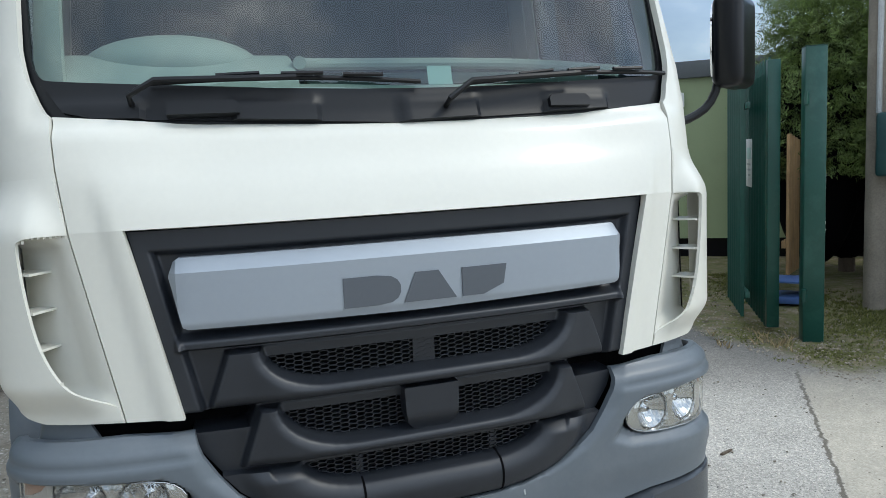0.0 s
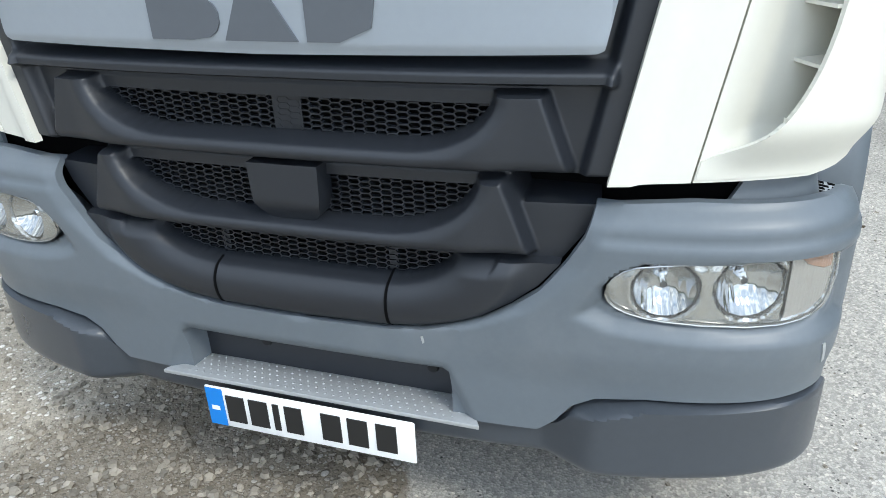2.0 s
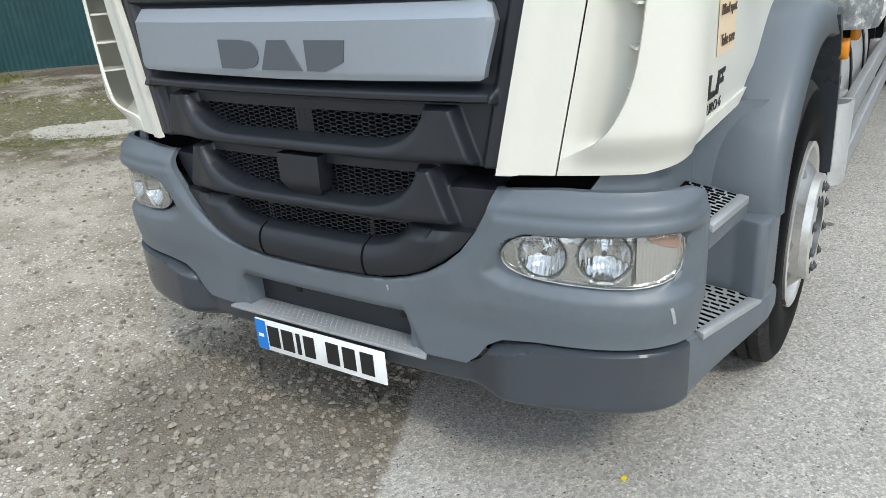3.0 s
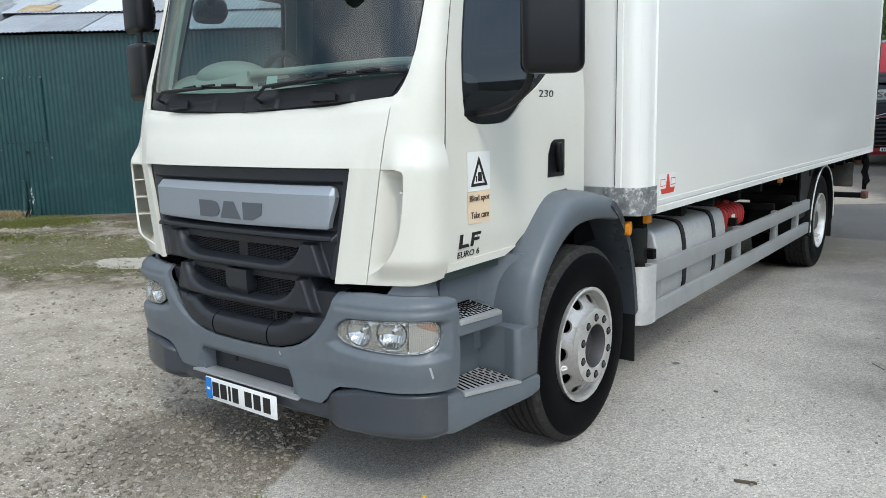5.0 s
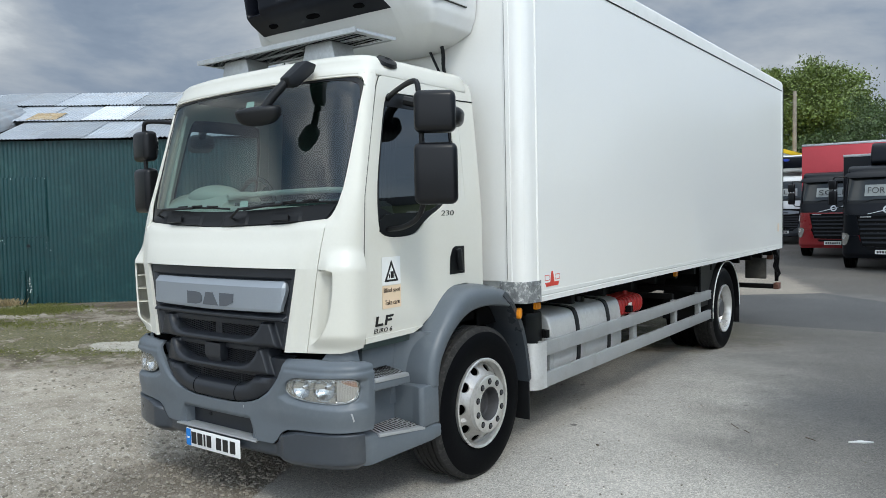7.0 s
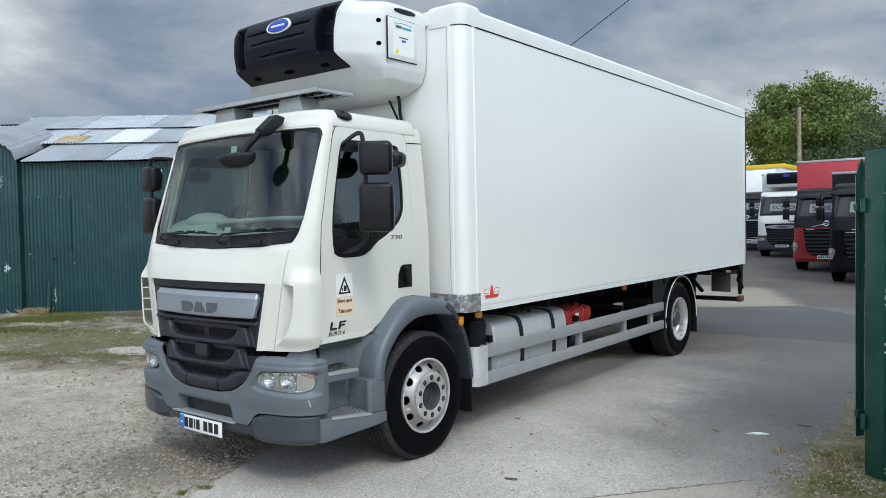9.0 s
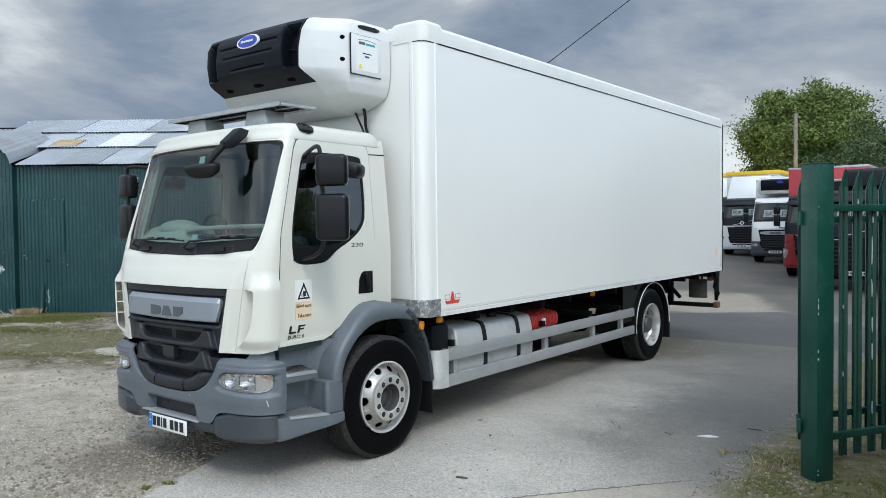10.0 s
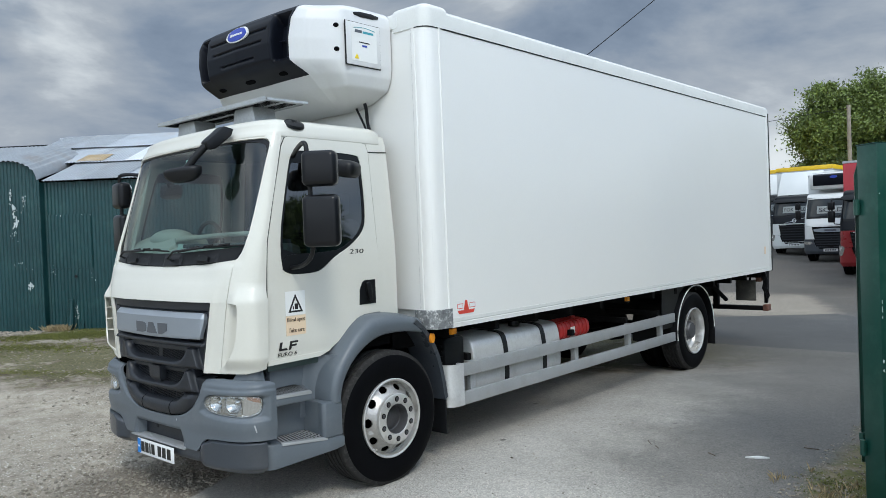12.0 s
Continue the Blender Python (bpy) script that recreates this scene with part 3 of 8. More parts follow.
# grille: a sculpted moulding with three meshed mouths
def mouth_line(top, zb, xt, xb):
    """A mouth's half outline: a quarter oval from its upper corner to its straight lower edge."""
    return [(xb + (xt - xb) * math.cos(t), top - (top - zb) * math.sin(t)) for t in np.linspace(0, math.pi / 2, 10)]


def mouth(u, z, zt, zb, xt, xb, top):
    """Metres inside a mouth with rounded lower corners (negative outside)."""
    return poly_dist(np.abs(u), z, [(-0.5, top)] + mouth_line(top, zb, xt, xb) + [(-0.5, zb)])


# mesh top, lower edge, half widths above and below, top of the rounded corner
MOUTHS = ((1.138, 1.062, 0.438, 0.265, 1.166), (0.982, 0.890, 0.404, 0.200, 1.010), (0.832, 0.768, 0.356, 0.175, 0.846))


grille_line = mirrored([(0.0, 1.486), (0.741, 1.486), (0.663, 1.12), (0.640, 1.005), (0.636, 0.955), (0.612, 0.90), (0.568, 0.842), (0.52, 0.785), (0.466, 0.742), (0.41, 0.708), (0.350, 0.686), (0.28, 0.670), (0.20, 0.662), (0.0, 0.658)])


def grille_off(u, z):
    a = np.abs(u)
    o = np.full(u.shape, -0.035)
    # raised frame round the top and sides
    edge = 0.635 + (z - 1.0) * 0.215
    o += 0.030 * np.maximum(sstep(1.420, 1.438, z), sstep(edge - 0.050, edge - 0.032, a) * sstep(1.0, 1.02, z))
    # shelf under the bar
    o += 0.045 * sstep(1.170, 1.184, z) * sstep(1.222, 1.196, z) * sstep(0.655, 0.63, a)
    # blades: flat ends, a rolled lower edge and a lip that curls into the mouth
    for mth, low, out, top in zip(MOUTHS[:2], (1.014, 0.846), (0.590, 0.522), (1.166, 1.006)):
        slant = out - (z - low) * 0.36
        body = sstep(0.0, 0.020, slant - a) * sstep(low - 0.003, low + 0.010, z) * sstep(top, top - 0.008, z)
        lip = np.clip(-mouth(u, z, *mth), 0, 1)
        shape = 0.024 - 0.022 * np.clip(1 - lip / 0.038, 0, 1) ** 2 - 0.024 * np.clip(1 - (z - low) / 0.034, 0, 1) ** 2
        shape -= 0.012 * sstep(0.02, 0.12, a - mth[2] + 0.06)
        o = np.maximum(o, -0.035 + body * (0.035 + shape))
    # the lowest lip is one roll that follows the bumper's smile
    d_out, d_in = np.clip(poly_dist(u, z, grille_line), 0, 1), np.clip(-mouth(u, z, *MOUTHS[2]), 0, 1)
    f = np.clip(d_out / (d_out + d_in + 1e-6), 0, 1)
    roll = np.sqrt(np.clip(4 * f * (1 - f), 0, 1)) * sstep(0.86, 0.80, z) * sstep(0.17, 0.11, d_in)
    o = np.where(z < 0.836, np.where(f < 0.5, -0.010 + 0.027 * roll, -0.035 + 0.052 * roll), o)
    for mth in MOUTHS:
        m = mouth(u, z, *mth)
        deep = np.minimum(m, mth[0] - z)
        o = np.where(m > -0.012, np.minimum(o, o + (-0.032 - o) * sstep(-0.011, 0.005, m)) - 0.09 * sstep(0.002, 0.008, deep), o)
    # open gaps beside the second scoop
    gap = np.minimum(np.minimum(z - 0.953, 1.006 - z), np.minimum(a - 0.47 + (z - 1.0) * 0.4, 0.70 - a))
    o -= 0.12 * sstep(-0.004, 0.010, gap)
    return o


grille = part("grille", sheet_bm(grille_line, front, grille_off, 0.015, 0.0038, 0.0036), "dark", truck, "black moulded plastic grille with three mesh openings", angle=50)


def honeycomb(zt, zb, xt, xb, top, off=-0.046, a=0.0145, c=0.0085, h=0.0062):
    """Flat-topped hexagons of thin bars, cut to a mouth. a: half width, c: half flat, h: half height."""
    b = bmesh.new()
    segs = set()
    for i in range(-22, 23):
        for j in range(-1, int((zt - zb) / (2 * h)) + 3):
            cx, cz = i * (a + c), zb + 2 * h * j + (h if i % 2 else 0)
            for p, q in (((cx - c, cz + h), (cx + c, cz + h)), ((cx - a, cz), (cx - c, cz + h)), ((cx - a, cz), (cx - c, cz - h))):
                segs.add((p[0], p[1], q[0], q[1]))
    use = [s for s in segs if mouth(np.array([(s[0] + s[2]) / 2]), np.array([(s[1] + s[3]) / 2]), zt, zb, xt, xb, top)[0] > -0.006 and max(s[1], s[3]) < zt + 0.004]
    arr = np.array(use)
    d = np.stack([arr[:, 2] - arr[:, 0], arr[:, 3] - arr[:, 1]], -1)
    nrm = np.stack([-d[:, 1], d[:, 0]], -1) / np.linalg.norm(d, axis=1, keepdims=True) * 0.0013
    quad = []
    for e, sn in ((0, 1), (1, 1), (1, -1), (0, -1)):
        uv = arr[:, 2 * e:2 * e + 2] + sn * nrm
        quad.append((front(uv[:, 0], uv[:, 1], np.full(len(uv), off)), front(uv[:, 0], uv[:, 1], np.full(len(uv), off - 0.012))))
    for k in range(len(arr)):
        t4 = [b.verts.new(q[0][k]) for q in quad]
        l4 = [b.verts.new(q[1][k]) for q in quad]
        b.faces.new(t4[::-1])
        b.faces.new((t4[0], t4[1], l4[1], l4[0]))
        b.faces.new((t4[2], t4[3], l4[3], l4[2]))
    return b


for mth in MOUTHS:
    zt_, zb_, xt_, xb_, top_ = mth
    corner_line = [(x, z) for x, z in mouth_line(top_, zb_ - 0.004, xt_ + 0.004, xb_) if z < zt_]
    # opaque black sheet gives the mesh its shade by colour
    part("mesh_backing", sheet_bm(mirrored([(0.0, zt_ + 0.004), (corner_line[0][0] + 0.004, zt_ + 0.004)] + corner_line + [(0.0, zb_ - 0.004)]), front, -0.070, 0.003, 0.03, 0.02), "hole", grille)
    tagged(part("grille_mesh", honeycomb(*mth), "dark", grille, "black honeycomb mesh", smooth=False), kind="stuff")
part("radar_cover", sheet_bm([(-0.070, 1.010), (0.088, 1.010), (0.085, 0.935), (0.078, 0.905), (0.064, 0.889), (0.045, 0.884), (-0.027, 0.884), (-0.046, 0.889), (-0.060, 0.905), (-0.067, 0.935)], front, lambda u, z: 0.010 - 0.02 * sstep(0.93, 0.885, z), 0.06, 0.012, 0.012), "dark", grille)
part("mesh_clip", sheet_bm([(-0.024, 1.134), (0.040, 1.134), (0.040, 1.066), (-0.024, 1.066)], front, -0.047, 0.004, 0.02, 0.02), "dark", grille)
for x in (-0.196, 0.211):
    part("panel_joint", sheet_bm([(x - 0.003, 0.832), (x + 0.003, 0.832), (x + 0.003, 0.660), (x - 0.003, 0.660)], front, lambda u, z: grille_off(u, z) + 0.002, 0.004, 0.004, 0.006), "hole", grille)
    part("mesh_post", sheet_bm([(x - 0.010, 0.832), (x + 0.010, 0.832), (x + 0.010, 0.766), (x - 0.010, 0.766)], front, -0.050, 0.012, 0.01, 0.02), "dark", grille)


def bar_off(u, z):
    a = np.abs(u)
    o = 0.018 - 0.030 * np.clip((z - 1.378) / 0.036, 0, 1) - 0.006 * sstep(1.25, 1.225, z)
    return o - 0.02 * sstep(0.625, 0.652, a)


bar = part("grille_bar", sheet_bm(mirrored([(0.0, 1.414), (0.625, 1.414), (0.640, 1.405), (0.652, 1.368), (0.624, 1.240), (0.612, 1.234), (0.0, 1.226)]), front, bar_off, 0.03, 0.02, 0.004), "silver", grille, "silver painted cross bar with a dark badge", angle=25)
# badge: three plain dark shapes
def bar_shape(line, d=0.004):
    return part("badge", sheet_bm([(x + 0.010, z) for x, z in line], front, lambda u, z: bar_off(u, z) + d, d, 0.02, 0.01), "badge", bar)


bar_shape(smooth_line([(-0.232, 1.331), (-0.232, 1.331), (-0.110, 1.331), (-0.078, 1.31), (-0.078, 1.272), (-0.110, 1.251), (-0.232, 1.251), (-0.232, 1.251)], 1))
bar_shape([(-0.070, 1.251), (-0.036, 1.331), (0.030, 1.331), (0.080, 1.251)])
bar_shape([(0.098, 1.331), (0.232, 1.331), (0.222, 1.276), (0.160, 1.251), (0.098, 1.251)])


# bumper
LAMP = [(0.645, 0.800), (0.668, 0.835), (0.71, 0.853), (0.90, 0.862), (1.045, 0.862), (1.088, 0.852), (1.098, 0.80), (1.078, 0.745), (1.03, 0.727), (0.95, 0.721), (0.78, 0.733), (0.70, 0.746), (0.655, 0.769)]


LAMPREC = [(0.586, 0.738), (0.63, 0.81), (0.668, 0.842), (0.71, 0.866), (0.90, 0.872), (1.095, 0.870), (1.135, 0.86), (1.135, 0.694), (1.01, 0.688), (0.78, 0.697), (0.66, 0.710)]


def bumper_off(u, z):
    a = np.abs(u)
    o = 0.004 + 0.034 * sstep(0.50, 1.0, a) + 0.016 * sstep(0.30, 0.6, a)
    o -= 0.040 * sstep(0.905, 0.968, z) ** 2                       # rounded top
    o -= 0.009 * sstep(0.893, 0.901, z) * sstep(0.60, 0.66, a)        # ledge over the lamps
    o -= 0.012 * sstep(0.66, 0.56, z) * sstep(0.3, 0.6, a)         # undercut towards the valance
    smile = np.interp(z, (0.655, 0.66, 0.686, 0.742, 0.842, 0.955), (0.0, 0.21, 0.35, 0.466, 0.566, 0.62))
    o -= 0.018 * sstep(0.050, 0.0, a - smile) * sstep(0.64, 0.67, z)
    o -= 0.024 * np.clip(poly_dist(a, z, LAMPREC) / 0.030, 0, 1)    # chamfered ledge round the lamp
    o -= 0.085 * sstep(-0.007, 0.012, poly_dist(a, z, LAMP))       # the lamp's seat
    rec = np.minimum(np.minimum(0.385 - (z - 0.44) * 0.45 - a, 0.575 - z), z - 0.40)
    o -= 0.018 * sstep(-0.015, 0.02, rec)
    slot = np.minimum(np.minimum(0.330 - a, 0.556 - z), z - 0.40)
    o -= 0.11 * sstep(-0.006, 0.006, slot)
    return o


U_END = ULEN + 0.030
for sg in (1, -1):
    part("bumper_bridge", sheet_bm([(sg * a, z) for a, z in ((0.86, 0.950), (1.15, 0.930), (1.15, 1.030), (0.96, 1.020), (0.90, 1.000))], front, lambda u, z: -0.030 - 0.25 * (z - 0.95), 0.01, 0.02, 0.02), "grey", truck)
bumper_line = mirrored([(0.0, 0.652), (0.20, 0.656), (0.28, 0.664), (0.350, 0.680), (0.41, 0.702), (0.470, 0.737), (0.525, 0.782), (0.572, 0.842), (0.606, 0.90), (0.626, 0.957), (0.80, 0.968), (1.05, 0.962), (1.15, 0.950), (U_END, 0.935), (U_END, 0.555), (1.05, 0.560), (0.736, 0.556), (0.64, 0.545), (0.595, 0.520), (0.560, 0.475), (0.525, 0.447), (0.0, 0.447)])
bumper = part("bumper", sheet_bm(bumper_line, front, bumper_off, 0.02, 0.009, 0.008), "grey", truck, "scuffed mid-grey plastic bumper with clear headlamps", angle=45)


def valance_off(u, z):
    a = np.abs(u)
    top = np.interp(a, (0.525, 0.60, 0.736, 1.05), (0.447, 0.52, 0.556, 0.560))
    o = -0.012 + 0.062 * sstep(0.52, 0.66, a) * sstep(0.0, 0.016, top - z)
    o -= 0.07 * sstep(0.40, 0.325, z) ** 2
    return o


part("lower_valance", sheet_bm(mirrored([(0.0, 0.442), (0.530, 0.442), (0.567, 0.468), (0.602, 0.513), (0.645, 0.537), (0.738, 0.548), (1.05, 0.552), (1.108, 0.550), (1.108, 0.330), (1.05, 0.328), (0.56, 0.335), (0.50, 0.352), (0.0, 0.355)]), front, valance_off, 0.02, 0.012, 0.006), "valance", bumper, "dark grey lower valance")
part("number_plate_step", prism_bm([(-0.405, -0.012), (0.405, -0.012), (0.345, 0.10), (-0.345, 0.10)], "z", 0.436, 0.448, 0.003), "alu", bumper, "chequered aluminium step")
b = bmesh.new()
for i in range(34):
    for j in range(5):
        cyl_bm((-0.34 + i * 0.0206 + 0.0103 * (j % 2), 0.004 + j * 0.017, 0.447), (-0.34 + i * 0.0206 + 0.0103 * (j % 2), 0.004 + j * 0.017, 0.4495), 0.0036, 0.0020, 7, b)
part("step_studs", b, "galv", bumper)
slot_back = part("towing_recess", box_bm(-0.33, 0.080, 0.445, 0.33, 0.110, 0.57), "dark", bumper)
for x in (-0.155, 0.272):
    part("bolt_hole", lathe_bm([(-0.004, 0.0), (-0.004, 0.012), (0.0, 0.014), (0.006, 0.0)], 16), "black", slot_back).matrix_local = pose(x, 0.079, 0.515, 0, 0, 90)
pl = part("number_plate", box_bm(-0.287, -0.020, 0.312, 0.257, -0.014, 0.428, 0.004), "plate", bumper, "white number plate with a blue band and dark bars")
part("plate_band", box_bm(-0.284, -0.0225, 0.316, -0.238, -0.0195, 0.424), "blue", pl)
part("band_mark", box_bm(-0.272, -0.0238, 0.362, -0.250, -0.0220, 0.374), "plate", pl)
for k, (x, w) in enumerate(((-0.205, 0.050), (-0.142, 0.050), (-0.094, 0.016), (-0.048, 0.045), (0.050, 0.050), (0.117, 0.050), (0.188, 0.050))):
    part("plate_bar", box_bm(x - w / 2, -0.0225, 0.333, x + w / 2, -0.0195, 0.409), "ink", pl)


# headlamps
BOWLS = ((0.755, 0.803, 0.056), (0.905, 0.807, 0.060))


def lens_off(u, z):
    a = np.abs(u)
    return 0.022 + 0.014 * sstep(0.50, 1.0, a) - 0.004 * sstep(0.018, 0.0, poly_dist(a, z, LAMP))


def lamp(s):
    line = [(s * a, z) for a, z in smooth_line(LAMP, 1)]

    def tray(u, z):
        o = lens_off(u, z) - 0.009
        for a, zc, r in BOWLS:
            d = np.hypot(np.abs(u) - a, z - zc)
            o = o - 0.060 * sstep(r + 0.006, r - 0.004, d) + 0.004 * np.exp(-((d - r - 0.012) / 0.005) ** 2)
        return o - 0.012 * sstep(0.965, 0.975, np.abs(u)) * sstep(0.004, 0.014, poly_dist(np.abs(u), z, LAMP))

    h = part("headlamp", sheet_bm(line, front, tray, 0.004, 0.005, 0.005), "lamphouse", bumper, "clear twin headlamp with an amber end")
    for a, zc, r in BOWLS:
        def bowl(u, z, a=a, zc=zc, r=r):
            x = np.abs(u) - a
            d = np.hypot(x, z - zc) / r
            # vertical flutes on a dish
            return lens_off(u, z) - 0.014 - 0.040 * (1 - d ** 2) + 0.0016 * np.abs(np.sin(x * 230.0)) * sstep(0.3, 0.5, d)
        ring = [(s * (a + r * math.cos(k * 0.1745)), zc + r * math.sin(k * 0.1745)) for k in range(36)]
        part("reflector_bowl", sheet_bm(ring, front, bowl, 0.002, 0.0028, 0.006), "reflector", h)
        c, n0 = Vector(front(s * a, zc, -0.05)), Vector(front(s * a, zc, 0.0))
        m = Matrix.Translation(Vector(front(s * a, zc, -0.030))) @ (n0 - c).normalized().to_track_quat("X", "Z").to_matrix().to_4x4()
        bulb = lathe_bm([(-0.004, 0.017), (0.004, 0.017), (0.010, 0.014), (0.022, 0.011), (0.026, 0.007)], 20)
        bulb.transform(m)
        bl = part("bulb", bulb, "chrome", h)
        tip = lathe_bm([(0.0225, 0.0), (0.0225, 0.009), (0.020, 0.010)], 16)
        tip.transform(m)
        part("bulb_tip", tip, "nut", bl)

    def ribs(u, z):
        return lens_off(u, z) - 0.013 + 0.0005 * np.sin(np.abs(u) * 760.0)

    t = part("turn_signal", sheet_bm([(s * a, z) for a, z in ((0.978, 0.858), (0.995, 0.857), (1.010, 0.840), (1.050, 0.822), (1.090, 0.812), (1.090, 0.80), (1.072, 0.756), (1.03, 0.736), (0.978, 0.728))], front, ribs, 0.002, 0.002, 0.02), "signal", h)
    part("amber_reflector", sheet_bm([(s * a, z) for a, z in ((0.995, 0.858), (1.04, 0.858), (1.084, 0.848), (1.090, 0.813), (1.050, 0.823), (1.010, 0.841))], front, ribs, 0.002, 0.002, 0.02), "amberinner", t, "faded amber top of the turn signal")
    part("gasket", tube_bm([Vector(front(u, z, float(lens_off(u, z)) - 0.004)) for u, z in line + line[:1]], 0.0022, 6), "lamphouse", h)
    lens = part("lens", sheet_bm(line, front, lens_off, 0.0, 0.008, 0.008), "clear", h)
    lens.visible_shadow = False


lamp(1), lamp(-1)
part("bumper_scratch", sheet_bm([(1.045, 0.672), (1.052, 0.672), (1.062, 0.625), (1.056, 0.622)], front, lambda u, z: bumper_off(u, z) + 0.002, 0.002, 0.01, 0.01), "galv", bumper)
part("bumper_chip", sheet_bm([(0.279, 0.648), (0.284, 0.649), (0.286, 0.634), (0.282, 0.630)], front, lambda u, z: bumper_off(u, z) + 0.0015, 0.002, 0.01, 0.01), "galv", bumper)

# ---- doors ----
DOOR_F = [(0.272, 1.045), (0.292, 1.49), (0.306, 1.77), (0.322, 1.9), (0.415, 2.24), (0.507, 2.56), (0.545, 2.625), (0.60, 2.645)]
DOOR = DOOR_F + [(1.24, 2.645), (1.315, 2.62), (1.33, 2.56), (1.33, 1.315), (1.16, 1.310), (1.08, 1.285), (0.92, 1.150), (0.80, 1.075), (0.72, 1.050)]
WINDOW = smooth_line([(0.412, 1.72), (0.425, 1.95), (0.50, 2.24), (0.575, 2.515), (0.64, 2.545), (1.20, 2.545), (1.245, 2.50), (1.245, 2.06), (1.20, 1.94), (1.05, 1.83), (0.90, 1.765), (0.80, 1.69), (0.72, 1.655), (0.46, 1.655)], 2)
WIN_IN = [(0.44, 1.80), (0.45, 1.95), (0.52, 2.24), (0.575, 2.44), (0.60, 2.455), (1.205, 2.455), (1.225, 2.44), (1.225, 2.07), (1.18, 1.955), (1.04, 1.85), (0.90, 1.80)]


def side_ring(outer, inner, s, n=10, **k):
    return ring_bm([(s * y, z) for y, z in outer], [(s * y, z) for y, z in inner], side_of(s), n, **k)


def door(s):
    d = part("door", side_ring(DOOR, WINDOW, s, off=lambda y, z: 0.003 + 0.008 * sstep(1.10, 1.16, z) * sstep(1.95, 1.60, z) * sstep(0.30, 0.5, np.abs(y)), thick=0.03, du=0.04, dv=0.04), "white", truck)
    part("window_seal", side_ring(WINDOW, smooth_line(WIN_IN, 1), s, n=12, off=-0.004, thick=0.014, du=0.05, dv=0.05), "black", d)
    part("door_seal", tube_bm([(s * (float(np.interp(z, ZT, WT)) + 0.001), y - 0.005, z) for y, z in DOOR_F], 0.0028, 6), "black", d)
    # near pane coloured dark for the unlit cab; far pane left clear
    g = part("door_glass", side_sheet(WIN_IN, s, off=-0.010, thick=0.0, du=0.1, dv=0.1), "side_glass" if s > 0 else "clear", d, "door window with the cab's inner darkness in its tint" if s > 0 else "clear door window")
    g.visible_shadow = False
    hnd = part("handle_recess", side_sheet([(1.115, 1.385), (1.122, 1.50), (1.15, 1.555), (1.18, 1.570), (1.285, 1.570), (1.285, 1.385)], s, off=0.014, thick=0.02, du=0.05, dv=0.05), "black", d)
    part("door_handle", prism_bm(smooth_line([(1.20, 1.405), (1.175, 1.54), (1.195, 1.555), (1.215, 1.555), (1.24, 1.405)], 1), "x", s * 1.055, s * 1.085, 0.005), "black", hnd)
    part("sill_strip", side_sheet([(0.275, 1.047), (0.72, 1.052), (0.82, 1.085), (0.28, 1.080)], s, off=0.010, thick=0.01), "white", d)
    part("rear_quarter", side_sheet([(1.336, 1.30), (1.336, 2.56), (1.32, 2.63), (1.26, 2.655), (1.50, 2.675), (1.53, 2.64), (1.53, 1.27), (1.45, 1.29)], s, off=0.0, thick=0.03, du=0.06, dv=0.1), "white", truck)
    part("roof_side", side_sheet([(0.515, 2.585), (1.53, 2.585), (1.53, 2.70), (0.54, 2.70)], s, off=-0.004, thick=0.02, du=0.1, dv=0.02), "white", truck)
    part("roof_seam", tube_bm([(s * (float(np.interp(2.565, ZT, WT)) + 0.0015), 1.335, 2.565), (s * (float(np.interp(2.572, ZT, WT)) + 0.0015), 1.53, 2.572)], 0.004, 6), "chassis", truck)
    return d


door_l, door_r = door(1), door(-1)


def on_side(y, z, off=0.0, s=1):
    """A place and frame for lettering on the door."""
    return Matrix.Translation((s * (1.04 + off), y, z)) @ Matrix(((0, 0, s, 0), (s, 0, 0, 0), (0, 1, 0, 0), (0, 0, 0, 1)))


OFFS = 0.013
st = part("warning_sticker", side_sheet([(0.43, 1.372), (0.60, 1.372), (0.60, 1.540), (0.43, 1.540)], 1, off=OFFS, thick=0.002), "paper", door_l, "blind spot warning sticker")
tri = [(0.452, 1.392), (0.578, 1.392), (0.515, 1.520)]
part("triangle", side_ring(tri, [(0.472, 1.404), (0.558, 1.404), (0.515, 1.492)], 1, n=3, off=OFFS + 0.002, thick=0.002), "ink", st)
part("truck_symbol", side_sheet([(0.508, 1.412), (0.535, 1.412), (0.535, 1.452), (0.508, 1.452)], 1, off=OFFS + 0.002, thick=0.002), "ink", st)
part("cyclist_symbol", side_sheet([(0.492, 1.412), (0.498, 1.412), (0.500, 1.436), (0.492, 1.436)], 1, off=OFFS + 0.002, thick=0.002), "ink", st)
st2 = part("caption_sticker", side_sheet([(0.43, 1.232), (0.60, 1.232), (0.60, 1.368), (0.43, 1.368)], 1, off=OFFS, thick=0.002), "cream", door_l)
part("caption", text_bm("Blind spot", 0.034, on_side(0.515, 1.338, OFFS + 0.002), 0.150), "brownink", st2, smooth=False)
part("caption", text_bm("Take care", 0.029, on_side(0.515, 1.268, OFFS + 0.002), 0.135), "brownink", st2, smooth=False)
part("model_mark", side_sheet([(0.362, 1.136), (0.376, 1.194), (0.394, 1.194), (0.384, 1.150), (0.428, 1.150), (0.434, 1.136)], 1, off=OFFS, thick=0.004), "ink", door_l)
part("model_mark", side_sheet([(0.446, 1.136), (0.461, 1.194), (0.528, 1.194), (0.524, 1.181), (0.476, 1.181), (0.473, 1.171), (0.514, 1.171), (0.511, 1.158), (0.470, 1.158), (0.464, 1.136)], 1, off=OFFS, thick=0.004), "ink", door_l)
